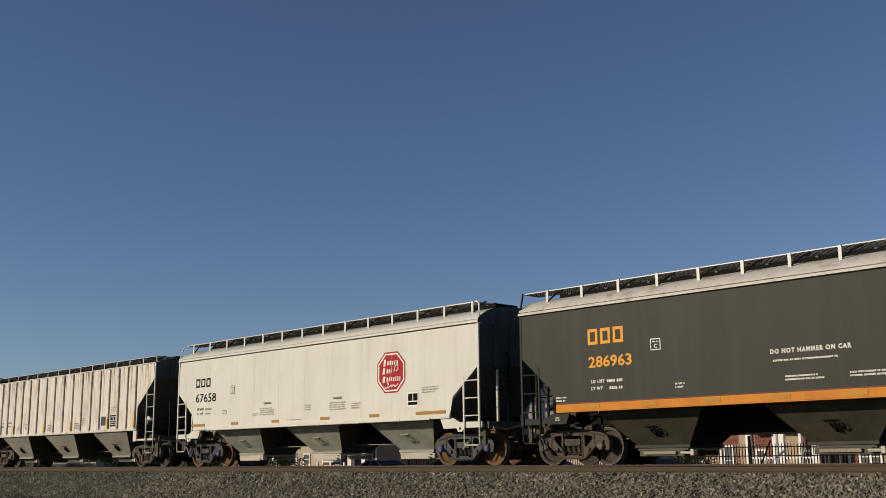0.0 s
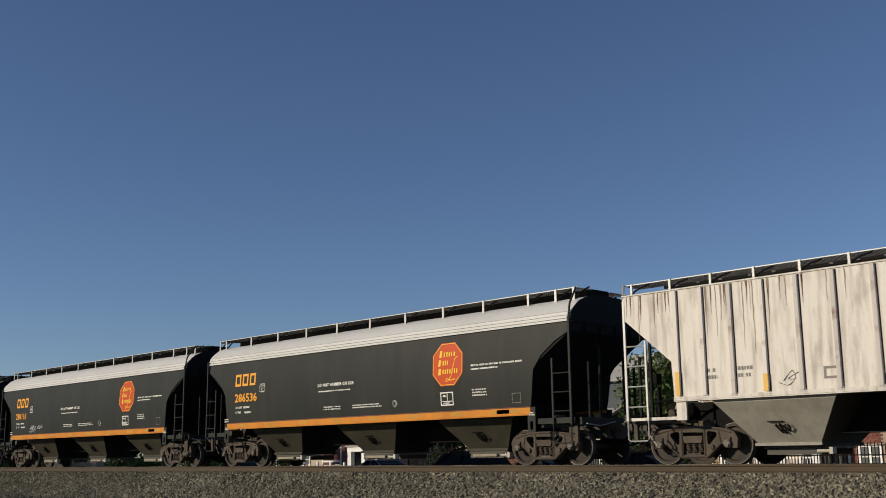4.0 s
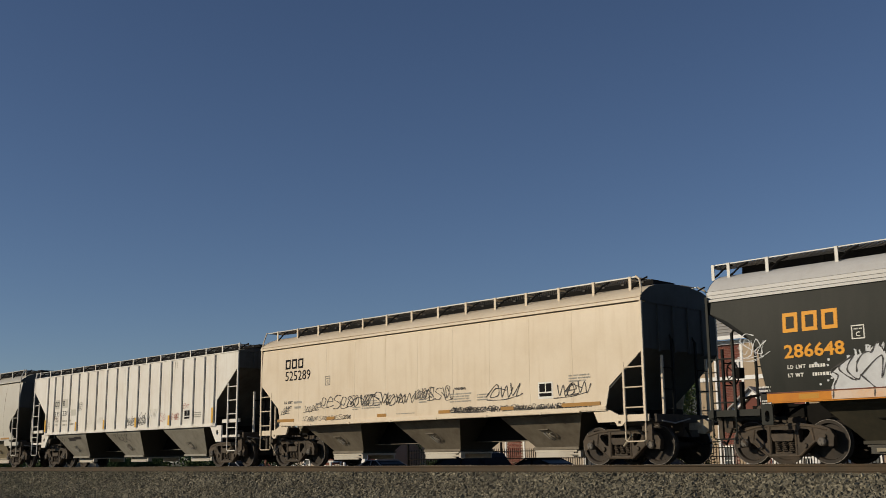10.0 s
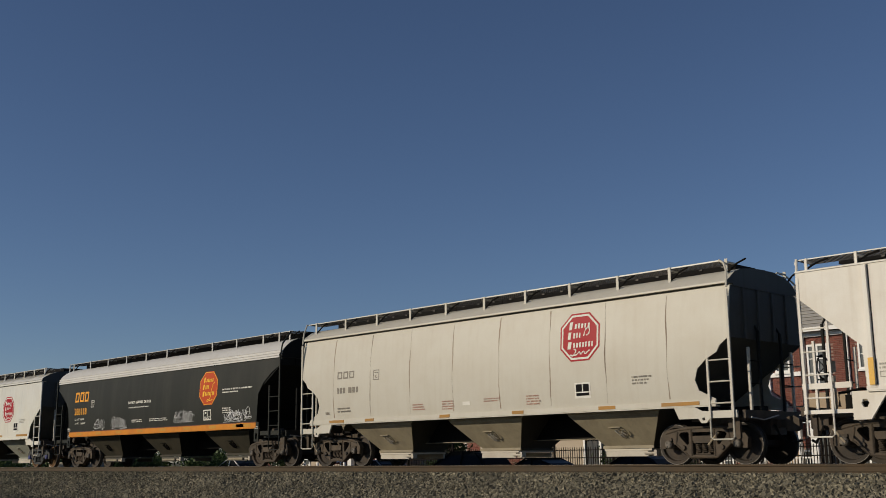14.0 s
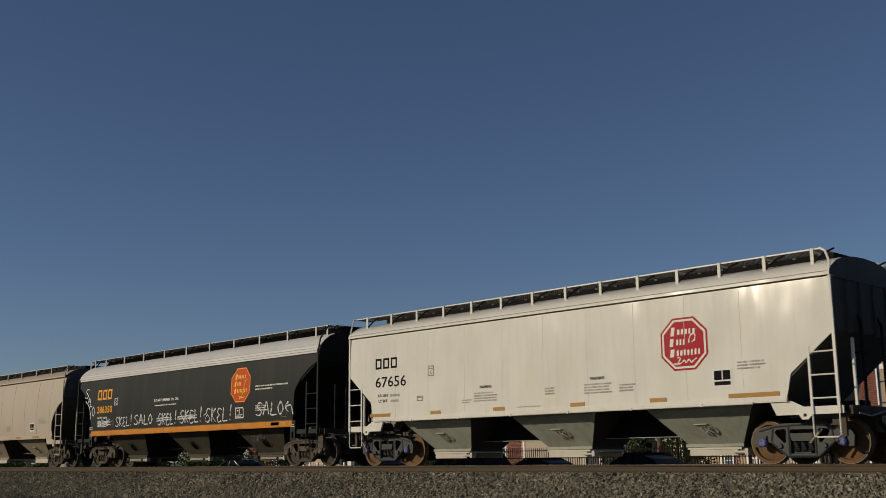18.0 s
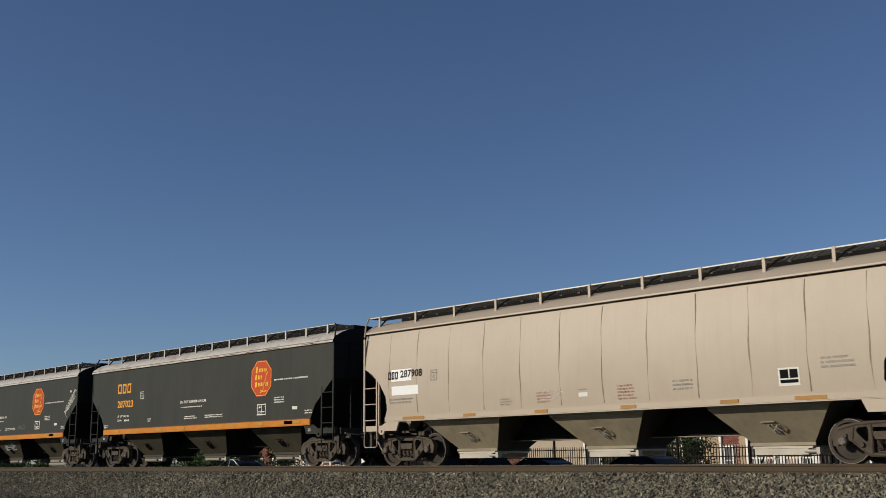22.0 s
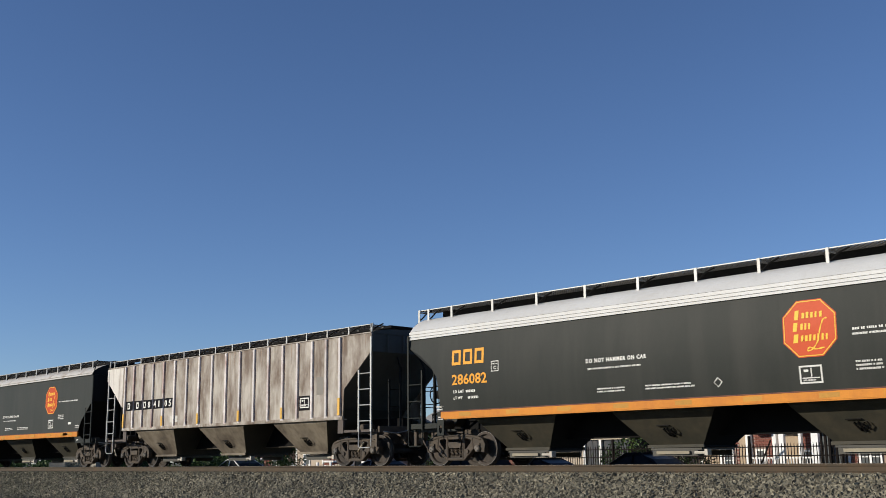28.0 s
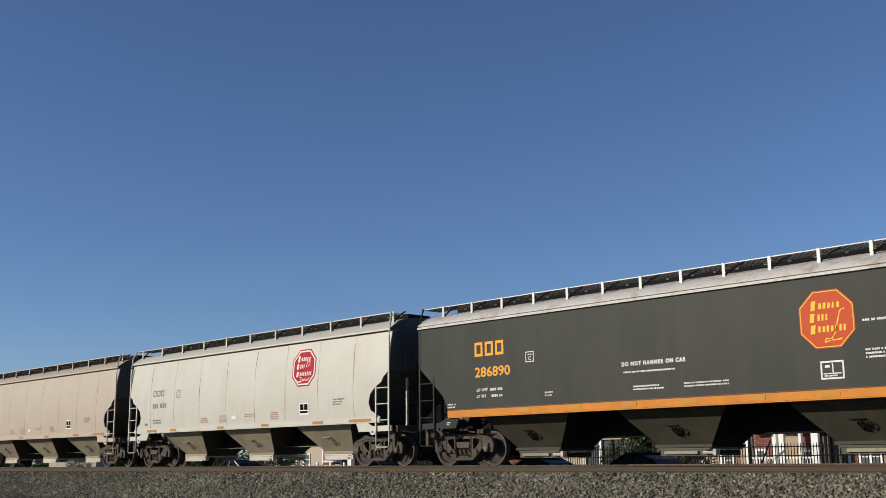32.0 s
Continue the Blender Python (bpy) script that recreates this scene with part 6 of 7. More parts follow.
tie = clean(Geo().prism([(-0.115, -0.36), (-0.115, -0.20), (-0.10, -0.186), (0.10, -0.186), (0.115, -0.20), (0.115, -0.36)], -1.3, 1.3).mesh("tie", M["tie"]))
for k in range(230):
    part("tie", tie, None, track, "", (-104 + 0.52 * k + random.uniform(-0.03, 0.03), random.uniform(-0.05, 0.05), random.uniform(-0.01, 0.004)))
far_ties = Geo()
for k in range(600):
    x = -104.5 - 0.52 * k
    far_ties.box(x - 0.11, x + 0.11, -1.3, 1.3, -0.36, -0.19)
    if k < 580:
        x = 16.0 + 0.52 * k
        far_ties.box(x - 0.11, x + 0.11, -1.3, 1.3, -0.36, -0.19)
tagged(part("far_ties", far_ties, M["tie"], track), kind="stuff")
plate_g = Geo().box(-0.09, 0.09, -0.16, 0.16, -0.187, -0.172)
plate_me = clean(plate_g.mesh("tie_plate", M["rail"]))
for k in range(140):
    part("tie_plate", plate_me, None, track, "", (-60 + 0.52 * k, -0.755, 0))


# ---- the houses beyond ----
def wall_box(name, parent, x0, x1, y0, y1, z0, z1, m, label=""):
    return part(name, Geo().box(x0, x1, y0, y1, z0, z1), M[m], parent, label)


def window(parent, x0, x1, z0, z1, y, cols=1, rows=2, m="trim"):
    """A framed window standing a little proud of the wall at y (wall faces -y)."""
    w = 0.09
    g = Geo().box(x0, x1, y - 0.07, y + 0.02, z0, z0 + w).box(x0, x1, y - 0.07, y + 0.02, z1 - w, z1)
    g.box(x0, x0 + w, y - 0.07, y + 0.02, z0 + w, z1 - w).box(x1 - w, x1, y - 0.07, y + 0.02, z0 + w, z1 - w)
    for k in range(1, cols):
        x = x0 + (x1 - x0) * k / cols
        g.box(x - w * 0.55, x + w * 0.55, y - 0.07, y + 0.02, z0 + w, z1 - w)
    f = part("window", g, M[m], parent, "white framed window")
    part("pane", Geo().box(x0 + w, x1 - w, y - 0.025, y - 0.012, z0 + w, z1 - w), M["greypane"], f)
    for k in range(cols):
        xa, xb = x0 + (x1 - x0) * k / cols + w * 0.6, x0 + (x1 - x0) * (k + 1) / cols - w * 0.6
        for r in range(1, rows):
            z = z0 + (z1 - z0) * r / rows
            part("glazing_bar", Geo().box(xa, xb, y - 0.05, y - 0.026, z - 0.02, z + 0.02), M[m], f)
    part("sill", Geo().box(x0 - 0.05, x1 + 0.05, y - 0.12, y + 0.01, z0 - 0.08, z0 - 0.002), M[m], f)
    return f




def brick_field(parent, x0, x1, z0, z1, y, holes, singles=0):
    """Brick courses on a wall face: stuff, with the openings left out."""
    g = Geo()
    row, z = 0, z0 + 0.04
    while z < z1 - 0.03:
        x = x0 + (0.115 if row % 2 else 0.0) + 0.11
        while x < x1 - 0.10:
            if not any(a - 0.1 < x < b + 0.1 and c - 0.04 < z < d + 0.04 for a, b, c, d in holes):
                dy = random.uniform(-0.004, 0.004)
                g.box(x - 0.108, x + 0.108, y - 0.018 + dy, y + 0.01, z - 0.034, z + 0.034)
            x += 0.228
        z += 0.080
        row += 1
    return tagged(part("brickwork", g, M["brick_course"], parent, "red brick courses"), kind="stuff")


def brick_mat():
    m = M["brick"].copy()
    m.name = "red_brick_courses"
    n, l = m.node_tree.nodes, m.node_tree.links
    geo = n.new("ShaderNodeNewGeometry")
    hs = [node for node in n if node.type == 'HUE_SAT'][0]
    mr = n.new("ShaderNodeMapRange")
    mr.inputs["To Min"].default_value, mr.inputs["To Max"].default_value = 0.72, 1.22
    l.new(geo.outputs["Random Per Island"], mr.inputs[0])
    l.new(mr.outputs[0], hs.inputs["Value"])
    return m


M["brick_course"] = brick_mat()


def big_house():
    h = new("brick_house")
    h.location = (-24, 24, GROUND)
    o = Vector((24, -24, -GROUND))
    root = h
    T = Matrix.Translation(o)

    def fix(ob):
        ob.matrix_basis = T
        return ob

    Y = 24.0
    fix(wall_box("wall", root, -29.55, -17.0, Y, Y + 9, GROUND, 5.70, "mortar"))
    wins = [(-27.55, -26.95, 3.98, 4.75), (-25.25, -24.5, 3.98, 4.98), (-23.62, -22.62, 3.2, 5.16), (-21.25, -20.58, 3.9, 5.25), (-20.0, -19.0, 3.3, 5.1),
            (-28.3, -27.75, -0.7, 0.68), (-27.6, -27.05, 2.0, 2.65), (-21.6, -20.55, -0.95, 0.62), (-26.6, -26.08, -0.95, 0.5), (-24.25, -23.7, -1.0, 0.42)]
    tan = [(-29.55, -28.45, GROUND, 5.6), (-27.0, -25.62, 2.0, 5.6), (-20.42, -17.0, GROUND, 5.6), (-23.7, -21.9, 2.2, 2.95), (-25.25, -24.38, GROUND, 1.75), (-27.4, -26.75, GROUND, 1.75)]
    door = (-23.36, -22.08, GROUND, 1.45)
    fix(brick_field(root, -28.45, -17.0, GROUND, 5.60, Y, wins + tan + [door]))
    fix(window(root, *door, Y, cols=5, rows=2, m="iron"))
    fix(wall_box("door_post", root, -22.07, -21.95, Y - 0.1, Y + 0.01, GROUND, 1.5, "trim"))
    for a, b, c, d in tan:
        fix(wall_box("siding", root, a, b, Y - 0.10, Y + 0.01, c, d, "tan", "tan siding panel"))
    for a, b, c, d in wins:
        y = Y - (0.10 if any(t[0] <= a and b <= t[1] and t[2] <= c for t in tan) else 0.0)
        fix(window(root, a, b, c, d, y, cols=2 if b - a > 0.6 else 1, rows=3 if b - a > 0.9 else 2))
    for x in (-29.5, -28.45, -27.0, -25.62, -23.82, -21.73, -20.45):
        fix(wall_box("corner_board", root, x - 0.06, x + 0.06, Y - 0.13, Y + 0.01, 2.3 if x > -24 else GROUND, 5.6, "trim"))
    fix(wall_box("belt_course", root, -29.55, -24.0, Y - 0.14, Y + 0.01, 3.78, 3.98, "trim"))
    fix(wall_box("belt_course", root, -20.4, -17.0, Y - 0.14, Y + 0.01, 3.85, 4.05, "trim"))
    fix(wall_box("frieze", root, -29.7, -16.8, Y - 0.16, Y + 0.01, 5.52, 5.72, "trim"))
    g = Geo().box(-30.0, -16.5, Y - 0.62, Y - 0.50, 5.72, 5.90)
    fix(part("gutter", g, M["trim"], root))
    g = Geo().prism([(0, 0)] * 0 or [(-0.6, 5.73), (4.5, 8.6), (9.6, 5.73), (9.6, 5.85), (4.5, 8.75), (-0.6, 5.88)], -30.2, -16.3)
    g2 = Geo().add([(y, x + Y, z) for x, y, z in g.v], g.f)
    roof = fix(part("roof", g2, M["shingle"], root, "light grey shingle roof"))
    for k in range(14):
        s = k / 14
        zz, yy = 5.90 + 2.87 * s, -0.60 + 5.1 * s
        part("shingle_course", Geo().box(-30.2, -16.3, Y + yy - 0.02, Y + yy + 0.36, zz + 0.005, zz + 0.022 + 0.02), M["shingle"], roof).matrix_basis = Matrix.Identity(4)
    # porch with a white gable and columns
    g = Geo()
    for a, b in (((-27.2, 2.05), (-25.81, 3.22)), ((-25.81, 3.22), (-24.4, 2.05))):
        g.prism([(a[0], a[1]), (b[0], b[1]), (b[0], b[1] - 0.24), (a[0], a[1] - 0.24)], Y - 1.5, Y - 1.38)
    fix(part("porch_gable", g, M["trim"], root, "white porch gable board"))
    fix(part("porch_gable_wall", Geo().prism([(-27.1, 1.85), (-25.81, 2.95), (-24.5, 1.85)], Y - 1.36, Y - 1.30), M["brick"], root))
    g = Geo().prism([(-27.35, 1.98), (-25.81, 3.26), (-24.25, 1.98), (-24.25, 2.06), (-25.81, 3.34), (-27.35, 2.06)], Y - 1.7, Y)
    fix(part("porch_roof", g, M["shingle"], root))
    for x, w in ((-26.1, 0.06), (-24.80, 0.05), (-24.50, 0.12), (-23.60, 0.06), (-22.90, 0.16)):
        fix(part("porch_column", Geo().box(x - w, x + w, Y - 1.45, Y - 1.25, GROUND + 0.3, 1.60), M["trim"], root, "white porch column"))
    fix(part("porch_beam", Geo().box(-27.2, -22.7, Y - 1.45, Y - 1.25, 1.60, 1.86), M["trim"], root))
    fix(part("porch_floor", Geo().box(-27.4, -22.6, Y - 1.6, Y - 0.15, GROUND, GROUND + 0.32), M["siding"], root))
    for x in [-26.05 + 0.13 * k for k in range(24)]:
        fix(part("baluster", Geo().box(x - 0.02, x + 0.02, Y - 1.40, Y - 1.36, GROUND + 0.4, GROUND + 1.15), M["trim"], root))
    fix(part("porch_rail", Geo().box(-26.1, -22.95, Y - 1.42, Y - 1.34, GROUND + 1.15, GROUND + 1.22), M["trim"], root))
    fix(part("stair_rail", Geo().tube([(-25.5, Y - 1.6, GROUND + 0.85), (-24.6, Y - 2.2, 0.85)], 0.04, 6), M["iron"], root))
    tagged(h, "two-storey red brick and tan house with white trim", "house")
    return h


def low_house(x0, x1, y, eave, ridge, body, label, wins, trims, brick=None):
    h = new("outbuilding")
    h.location = ((x0 + x1) / 2, y, GROUND)
    T = Matrix.Translation(-Vector(h.location))
    keep = []
    keep.append(wall_box("wall", h, x0, x1, y, y + 6, GROUND, eave, body))
    if brick:
        keep.append(brick_field(h, brick[0], brick[1], GROUND, eave, y, wins))
    for a, b, c, d in wins:
        keep.append(window(h, a, b, c, d, y, cols=2 if b - a > 0.8 else 1))
    for x in trims:
        keep.append(wall_box("corner_board", h, x - 0.07, x + 0.07, y - 0.05, y + 0.01, GROUND, eave, "trim"))
    keep.append(wall_box("fascia", h, x0 - 0.3, x1 + 0.3, y - 0.36, y - 0.30, eave - 0.04, eave + 0.12, "trim"))
    g = Geo().prism([(-0.4, eave - 0.02), (3, ridge), (6.4, eave - 0.02), (6.4, eave + 0.1), (3, ridge + 0.14), (-0.4, eave + 0.1)], x0 - 0.35, x1 + 0.35)
    keep.append(part("roof", Geo().add([(b, a + y, c) for a, b, c in g.v], g.f), M["shingle"], h))
    for ob in keep:
        ob.matrix_basis = T
    return tagged(h, label, "outbuilding")


big_house()
low_house(-44.5, -38.4, 26, 1.5, 2.9, "siding", "low beige garage with white corner boards and brick end", [], (-44.45, -43.0, -38.45), (-44.4, -43.05))
porch_house = low_house(-62.45, -56.4, 26, 2.0, 3.4, "mortar", "small brick house with a white porch frame", [], (-62.37, -60.29, -56.47), (-62.3, -56.4))
for name, x0, x1, y0, y1, z0, z1, m in (("porch_post", -58.11, -57.72, 24.8, 25.1, GROUND, 0.74, "trim"), ("porch_post", -56.62, -56.27, 24.8, 25.1, GROUND, 0.74, "trim"), ("porch_lintel", -58.15, -56.2, 24.8, 25.1, 0.742, 1.06, "trim"),
                                        ("porch_roof", -58.3, -56.1, 24.7, 25.97, 1.064, 1.16, "shingle"), ("porch_door", -59.1, -57.9, 25.90, 25.96, GROUND, 0.95, "pane"), ("window_rail", -62.30, -60.36, 25.88, 25.96, 0.04, 0.17, "trim"), ("window_head", -62.30, -60.36, 25.88, 25.96, 0.96, 1.12, "trim")):
    wall_box(name, porch_house, x0, x1, y0, y1, z0, z1, m).matrix_basis = Matrix.Translation(-Vector(porch_house.location))
low_house(-66.2, -62.6, 26.4, 1.9, 3.0, "siding", "small tan house beside a brick one", [(-65.2, -64.4, -0.2, 0.7)], (-66.1, -62.7))
low_house(-72.0, -66.6, 26, 1.4, 2.6, "mortar", "small distant brick house with white windows", [(-71.0, -69.8, -0.9, 0.4), (-68.6, -67.4, -0.9, 0.4)], (-71.9, -66.7), (-71.9, -66.7))
low_house(-35.3, -33.2, 28, 1.0, 2.3, "siding", "pale shed beside the navy garage", [], (-35.2, -33.3))
low_house(-57.5, -47.0, 30, 2.0, 3.6, "siding", "long pale outbuilding with a brick bay", [], (-57.4, -51.81, -50.32, -47.1), (-51.75, -50.38))

low_house(-52.5, -36.8, 36, 5.2, 7.0, "slate", "dark grey two-storey house beyond the garages", [(-43.0, -42.0, 2.6, 4.2), (-40.0, -39.0, 2.6, 4.2)], (-52.4, -36.9))
shed = new("navy_garage")
shed.location = (-36.8, 26, GROUND)
T = Matrix.Translation(-Vector(shed.location))
for ob in (wall_box("wall", shed, -38.25, -35.4, 26.0, 31, GROUND, 1.15, "bluedoor"),
           wall_box("post", shed, -37.32, -37.16, 25.85, 25.99, GROUND, 1.15, "trim"),
           wall_box("lintel", shed, -38.4, -35.25, 25.84, 25.99, 1.15, 1.30, "siding"),
           part("roof", Geo().prism([(-38.5, 1.30), (-36.8, 2.2), (-35.1, 1.30)], 25.7, 31.2), M["shingle"], shed)):
    ob.matrix_basis = T
for k in range(9):
    x = -38.1 + 0.3 * k
    if abs(x + 37.24) > 0.12:
        part("door_panel", Geo().box(x, x + 0.26, 25.96, 25.992, GROUND + 0.05, 1.10), M["bluedoor"], shed).matrix_basis = T
tagged(shed, "navy painted garage doors under a pale lintel", "garage")

# iron fence
fence = new("iron_fence")
fence.location = (-29.5, 16, GROUND)
picket = clean(Geo().box(-0.012, 0.012, -0.012, 0.012, 0, 1.62).prism([(-0.012, 1.62), (0.012, 1.62), (0, 1.70)], -0.012, 0.012).mesh("picket", M["iron"]))
post = clean(Geo().box(-0.04, 0.04, -0.04, 0.04, 0, 2.0).prism([(-0.05, 2.0), (0.05, 2.0), (0, 2.06)], -0.05, 0.05).mesh("post", M["iron"]))
for k in range(196):
    part("picket", picket, None, fence, "", (-12.6 + 0.13 * k, 0, 0.06))
for k in range(9):
    part("post", post, None, fence, "", (-12.7 + 3.32 * k, 0, 0))
for z in (0.18, 1.28, 1.62):
    part("fence_rail", Geo().box(-12.7, 13.9, -0.016, 0.016, z - 0.02, z + 0.02), M["iron"], fence)
tagged(fence, "black iron picket fence before the houses", "fence")


# low board fence and a concrete wall farther along
low_fence = new("board_fence")
low_fence.location = (-55.9, 20, GROUND)
for k in range(26):
    tall = k % 5 == 0
    part("post" if tall else "board", Geo().box(-3.4 + 0.27 * k, -3.4 + 0.27 * k + (0.13 if tall else 0.19), -0.05, 0.05 if tall else 0.0, 0, 1.16 if tall else 1.02 + 0.05 * math.sin(k * 2.3)), M["trim" if tall or k % 3 == 0 else "siding"], low_fence)
part("fence_rail", Geo().box(-3.45, 3.6, 0.055, 0.10, 0.62, 0.72), M["siding"], low_fence)
tagged(low_fence, "low weathered board fence with white posts", "fence")
kerb_wall = new("concrete_wall")
kerb_wall.location = (-72.2, 12, GROUND)
for k in range(3):
    part("block", Geo().box(-3.6 + 2.42 * k, -3.6 + 2.42 * k + 2.39, -0.3, 0.3, 0, 1.34), M["concrete"], kerb_wall)
tagged(kerb_wall, "low beige concrete block wall beside the road", "wall")


# parked cars
def parked_car(x, y, length, height, paint, label, flip=1, suv=False):
    c = new("parked_car")
    L, Hh = length / 2, height
    belt = 0.60 * Hh
    prof = [(-L, 0.30), (-L, 0.62 * belt / 0.6 * 0.7), (-L + 0.12, belt - 0.06), (-L * 0.52, belt), (L * 0.55, belt), (L - 0.15, belt - 0.05), (L, belt - 0.2), (L, 0.30)]
    W = 0.86
    part("body", Geo().prism(prof, -W, W), M[paint], c)
    x0, x1, x2, x3 = (-L * 0.45, -L * 0.20, L * 0.78, L * 0.93) if suv else (-L * 0.52, -L * 0.12, L * 0.28, L * 0.72)
    rise = Hh - belt
    cab = [(x0, belt + 0.004), (x0 + (x1 - x0) * 0.6, belt + rise * 0.66), (x1, Hh - rise * 0.14), ((x1 * 3 + x2) / 4, Hh - 0.02), ((x1 + x2 * 3) / 4, Hh - 0.02), (x2, Hh - rise * 0.12), (x2 + (x3 - x2) * 0.5, belt + rise * 0.60), (x3, belt + 0.004)]
    inner = [(px * 0.985, pz) for px, pz in cab]
    g = Geo()
    n = len(cab)
    vs = [(px, -W * (0.98 if pz < belt + 0.1 else 0.78), pz) for px, pz in inner] + [(px, W * (0.98 if pz < belt + 0.1 else 0.78), pz) for px, pz in inner]
    g.add(vs, [tuple(range(n)), tuple(range(2 * n - 1, n - 1, -1))] + [(i, i + n, (i + 1) % n + n, (i + 1) % n) for i in range(n)])
    part("cabin_glass", g, M["pane"], c)
    xa, xb = cab[3][0] - 0.1, cab[4][0] + 0.1
    part("roof", Geo().box(xa - 0.03, xb + 0.03, -W * 0.79, W * 0.79, Hh - 0.03, Hh + 0.02), M[paint], c)
    g = Geo()
    for sy in (-1, 1):
        for px, qx in ((x0, xa), (x3, xb), ((xa + xb) / 2, (xa + xb) / 2)):
            g.tube([(px, sy * W * 0.985 * (1 if px != qx else 0.99), belt), (qx, sy * W * 0.79, Hh - 0.01)], 0.03, 5)
    part("pillars", g, M[paint], c)
    for wx in (-L * 0.62, L * 0.62):
        for sy in (-1, 1):
            w = part("wheel", Geo().lathe([(0.19, sy * 0.90), (0.31, sy * 0.90), (0.33, sy * 0.86), (0.33, sy * 0.72), (0.2, sy * 0.70)], (wx, 0.33), 18), M["tyre"], c)
            part("rim", Geo().lathe([(0.03, sy * 0.885), (0.19, sy * 0.895), (0.19, sy * 0.80)], (wx, 0.33), 14), M["rim"], w)
    for sy in (-0.62, 0.62):
        part("headlight", Geo().box(-L - 0.012, -L + 0.08, sy - 0.16, sy + 0.16, belt - 0.28, belt - 0.14), M["lamp"], c)
    part("bumper", Geo().box(-L - 0.05, -L + 0.1, -W * 0.95, W * 0.95, 0.28, 0.46), M["tyre"], c)
    c.matrix_basis = pose(x, y, GROUND + 0.03, 0, 0, 0 if flip > 0 else 180)
    return tagged(c, label, "car", "cars parked beyond the tracks")


parked_car(-28.8, 11.0, 4.4, 1.25, "cardark", "charcoal saloon car parked beyond the tracks")
parked_car(-23.9, 11.0, 4.2, 1.40, "carblue", "dark blue car parked beyond the tracks")
parked_car(-25.0, 13.4, 4.3, 1.40, "carred", "dark red car parked behind a blue one", -1)
parked_car(-33.6, 11.4, 4.7, 1.56, "cardark", "black sport utility car parked by the fence", 1, True)
parked_car(-38.3, 11.0, 4.0, 1.24, "carsilver", "silver car parked beyond the tracks", -1)
parked_car(-53.5, 13.0, 4.4, 1.35, "carwhite", "white car parked farther along")


# plants
def leaves(n, centre, radii, size, seed):
    """A crown of small leaf clumps with gaps and an uneven outline."""
    rng = np.random.default_rng(seed)
    blobs = rng.normal(size=(16, 3))
    blobs /= np.linalg.norm(blobs, axis=1)[:, None]
    blobs *= rng.uniform(0.25, 0.95, size=(16, 1))
    g = Geo()
    for k in range(n):
        b = blobs[rng.integers(16)]
        p = b + rng.normal(size=3) * 0.20
        p = np.array(centre) + p * np.array(radii)
        a, c = rng.normal(size=3), rng.normal(size=3)
        a /= np.linalg.norm(a)
        c -= a * (a @ c)
        c /= np.linalg.norm(c)
        s = size * rng.uniform(0.6, 1.3)
        q = p + a * s
        g.add([p, p + a * s * 0.5 + c * s * 0.32, q, p + a * s * 0.5 - c * s * 0.32], [(0, 1, 2, 3)])
    return g


def tree(x, y, height, spread, seed, label, m="leaf", n=5200, size=0.20):
    t = new("tree")
    rnd = random.Random(seed)
    h = height
    g = Geo()
    path = [(0.0, 0.0, -0.05)]
    for k in range(1, 7):
        path.append((rnd.uniform(-0.1, 0.1), rnd.uniform(-0.1, 0.1), h * 0.72 * k / 6))
    for i in range(6):
        g.tube([path[i], path[i + 1]], 0.17 * (1 - i / 8), 8)
    part("trunk", g, M["bark"], t)
    for k in range(9):
        a, z = rnd.uniform(0, 6.28), h * rnd.uniform(0.28, 0.62)
        r = spread * rnd.uniform(0.45, 0.8)
        part("limb", Geo().tube([(0, 0, z), (r * 0.4 * math.cos(a), r * 0.4 * math.sin(a), z + h * 0.10), (r * math.cos(a), r * math.sin(a), z + h * rnd.uniform(0.16, 0.3))], 0.045, 5), M["bark"], t)
    cr = leaves(n, (0, 0, h * 0.62), (spread, spread, h * 0.40), size, seed)
    part("crown", cr.mesh("crown", M[m]), None, t, "uneven leafy crown")
    t.matrix_basis = pose(x, y, GROUND, 0, 0, rnd.uniform(0, 360))
    return tagged(t, label, "tree")


def bush(x, y, w, h, seed, m, label, n=1500, size=0.11):
    b = new("bush")
    rnd = random.Random(seed)
    for k in range(5):
        a = rnd.uniform(0, 6.28)
        part("stem", Geo().tube([(0, 0, 0), (w * 0.3 * math.cos(a), w * 0.3 * math.sin(a), h * 0.6)], 0.02, 5), M["bark"], b)
    part("foliage", leaves(n, (0, 0, h * 0.5), (w * 0.5, w * 0.5, h * 0.48), size, seed).mesh("foliage", M[m]), None, b)
    b.matrix_basis = pose(x, y, GROUND, 0, 0, 0)
    return tagged(b, label, "bush")


tree(-31.7, 23.5, 7.4, 2.1, 11, "leafy green tree beside the brick house", n=8500)
tree(-36.2, 31.0, 6.4, 2.4, 12, "thin leafy tree behind the garage", n=4200)
tree(-62.0, 22.0, 4.2, 1.6, 13, "small green tree beside a brick house", "shrub", 3000)
tree(-47.5, 24.0, 3.4, 1.5, 14, "low green tree between the outbuildings", "shrub", 3000)
bush(-31.4, 20.0, 2.3, 1.9, 21, "shrub", "dark green hedge bush by the fence", 2600)
bush(-26.3, 18.0, 2.0, 2.5, 22, "shrub", "dark green bush before the house", 2600)
bush(-32.6, 14.8, 1.9, 1.25, 23, "dryleaf", "brown bush at the fence", 1700)
bush(-54.0, 17.0, 2.2, 1.7, 24, "shrub", "round green bush near the parked cars", 2200)
bush(-72.0, 18.0, 2.4, 1.9, 25, "shrub", "green bush in the distance", 2200)
bush(-70.4, 11.2, 1.9, 1.9, 27, "paleleaf", "pale dry bush by the concrete wall", 1700)
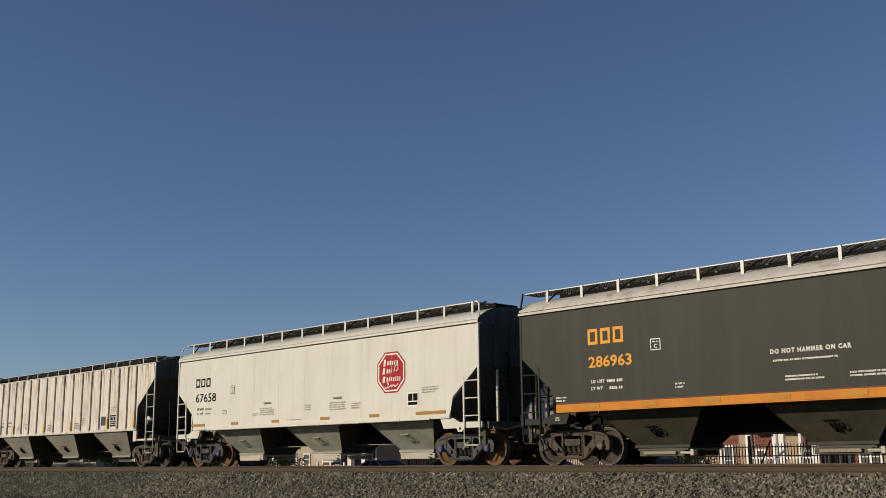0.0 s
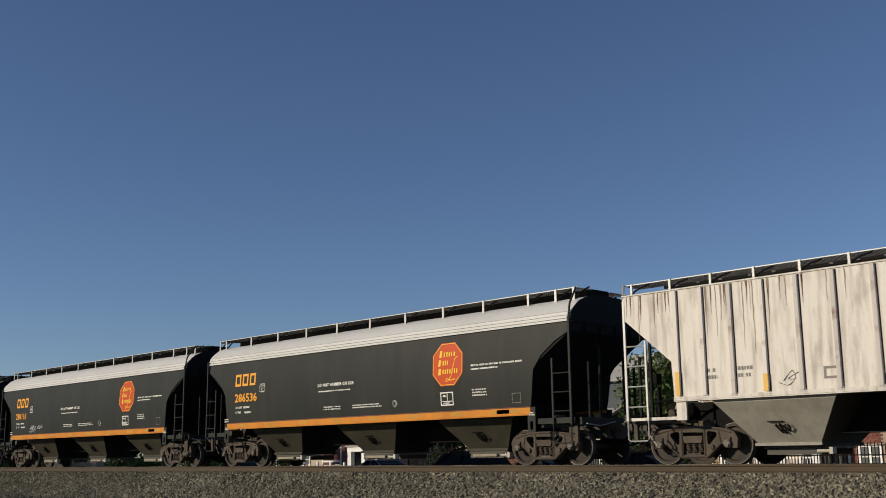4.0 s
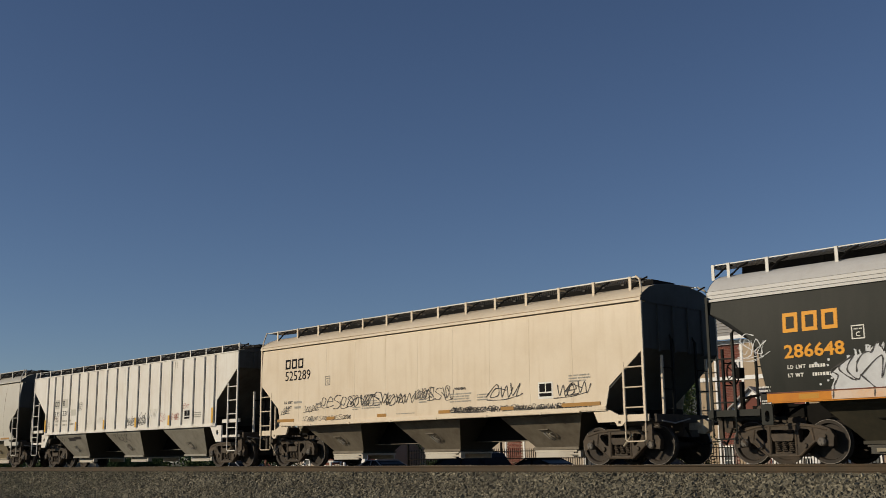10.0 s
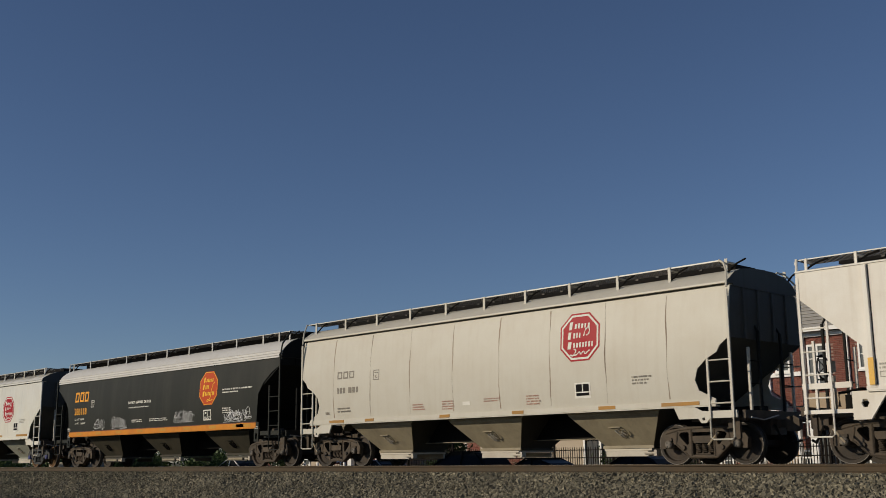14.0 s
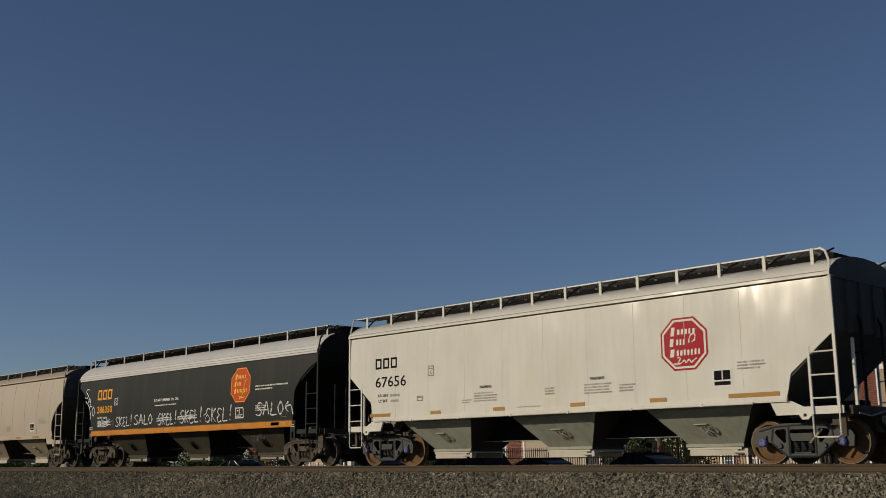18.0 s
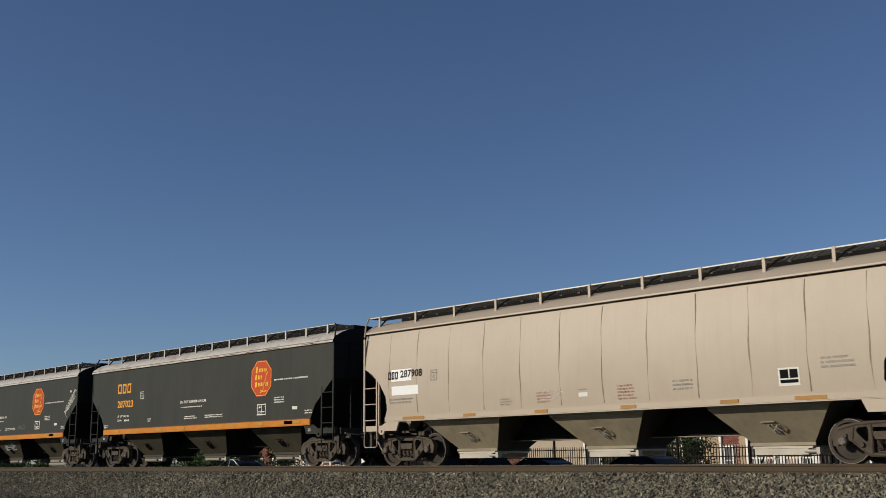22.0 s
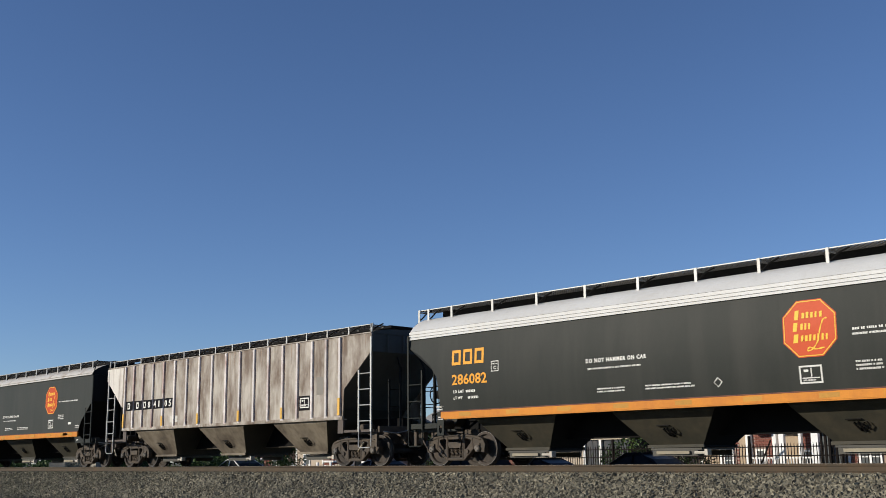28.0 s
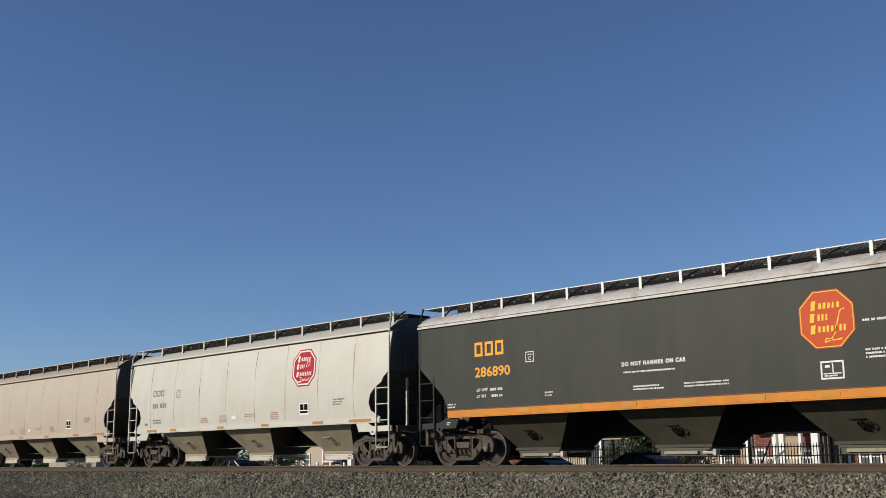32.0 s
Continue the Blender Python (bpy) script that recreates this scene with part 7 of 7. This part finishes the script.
bush(-61.6, 12.0, 2.0, 1.75, 28, "shrub", "green bush beside the road", 2200)
bush(-54.3, 12.0, 4.2, 2.0, 29, "shrub", "wide dark green bush beside the road", 3400)
bush(-43.5, 19.0, 1.8, 1.2, 26, "shrub", "low green bush before the garage", 1700)

for k in range(17):
    x = -66 - 5.6 * k
    tagged(bush(x, 19.5 + 2.5 * math.sin(k * 1.7), 6.4, 2.7 + 0.5 * math.sin(k * 2.3), 40 + k, "shrub" if k % 3 else "leaf", "dark green hedgerow bush beyond the tracks", 2600, 0.26), group="bushes of the hedgerow")


# ---- the train rolls by ----
ROLL = (-156.236, -146.564, -136.903, -127.276, -117.682, -108.114, -98.581, -89.075, -79.553, -70.073, -60.646, -51.254, -41.898, -32.578, -23.291, -13.992, -4.669,
        4.678, 14.04, 23.388, 32.682, 41.921, 51.136, 60.354, 69.581, 78.811, 88.042, 97.253, 106.435, 115.569, 124.521, 133.505, 142.554)


def rolled(t):
    i = min(int(t), 31)
    u = t - i
    p0, p1, p2, p3 = ROLL[max(i - 1, 0)], ROLL[i], ROLL[i + 1], ROLL[min(i + 2, 32)]
    m1 = (p2 - p0) / 2 if i > 0 else p2 - p1
    m2 = (p3 - p1) / 2 if i < 31 else p2 - p1
    return (2 * u ** 3 - 3 * u ** 2 + 1) * p1 + (u ** 3 - 2 * u ** 2 + u) * m1 + (3 * u ** 2 - 2 * u ** 3) * p2 + (u ** 3 - u ** 2) * m2


def motions():
    for car, spec in zip(CARS, TRAIN):
        walk(car, [(t, Matrix.Translation((spec[6] + ROLL[t], 0, 0))) for t in range(33)])
    # wheels turn as far as the train has rolled; all front axles share one turning, all rear axles another
    first = {}
    for ob in list(scene.objects):
        if "axle" not in ob:
            continue
        s = ob["axle"]
        if s not in first:
            first[s] = ob
            rows = []
            for k in range(481):
                t = k / 15
                rows.append((t, Matrix.Translation((s * 0.889, 0, 0.457)) @ Matrix.Rotation((rolled(t) - ROLL[0]) / 0.457, 4, 'Y')))
            walk(ob, rows)
        else:
            ob.rotation_mode = "QUATERNION"
            keys = ob.animation_data_create()
            keys.action = first[s].animation_data.action
            keys.action_slot = first[s].animation_data.action_slot


motions()
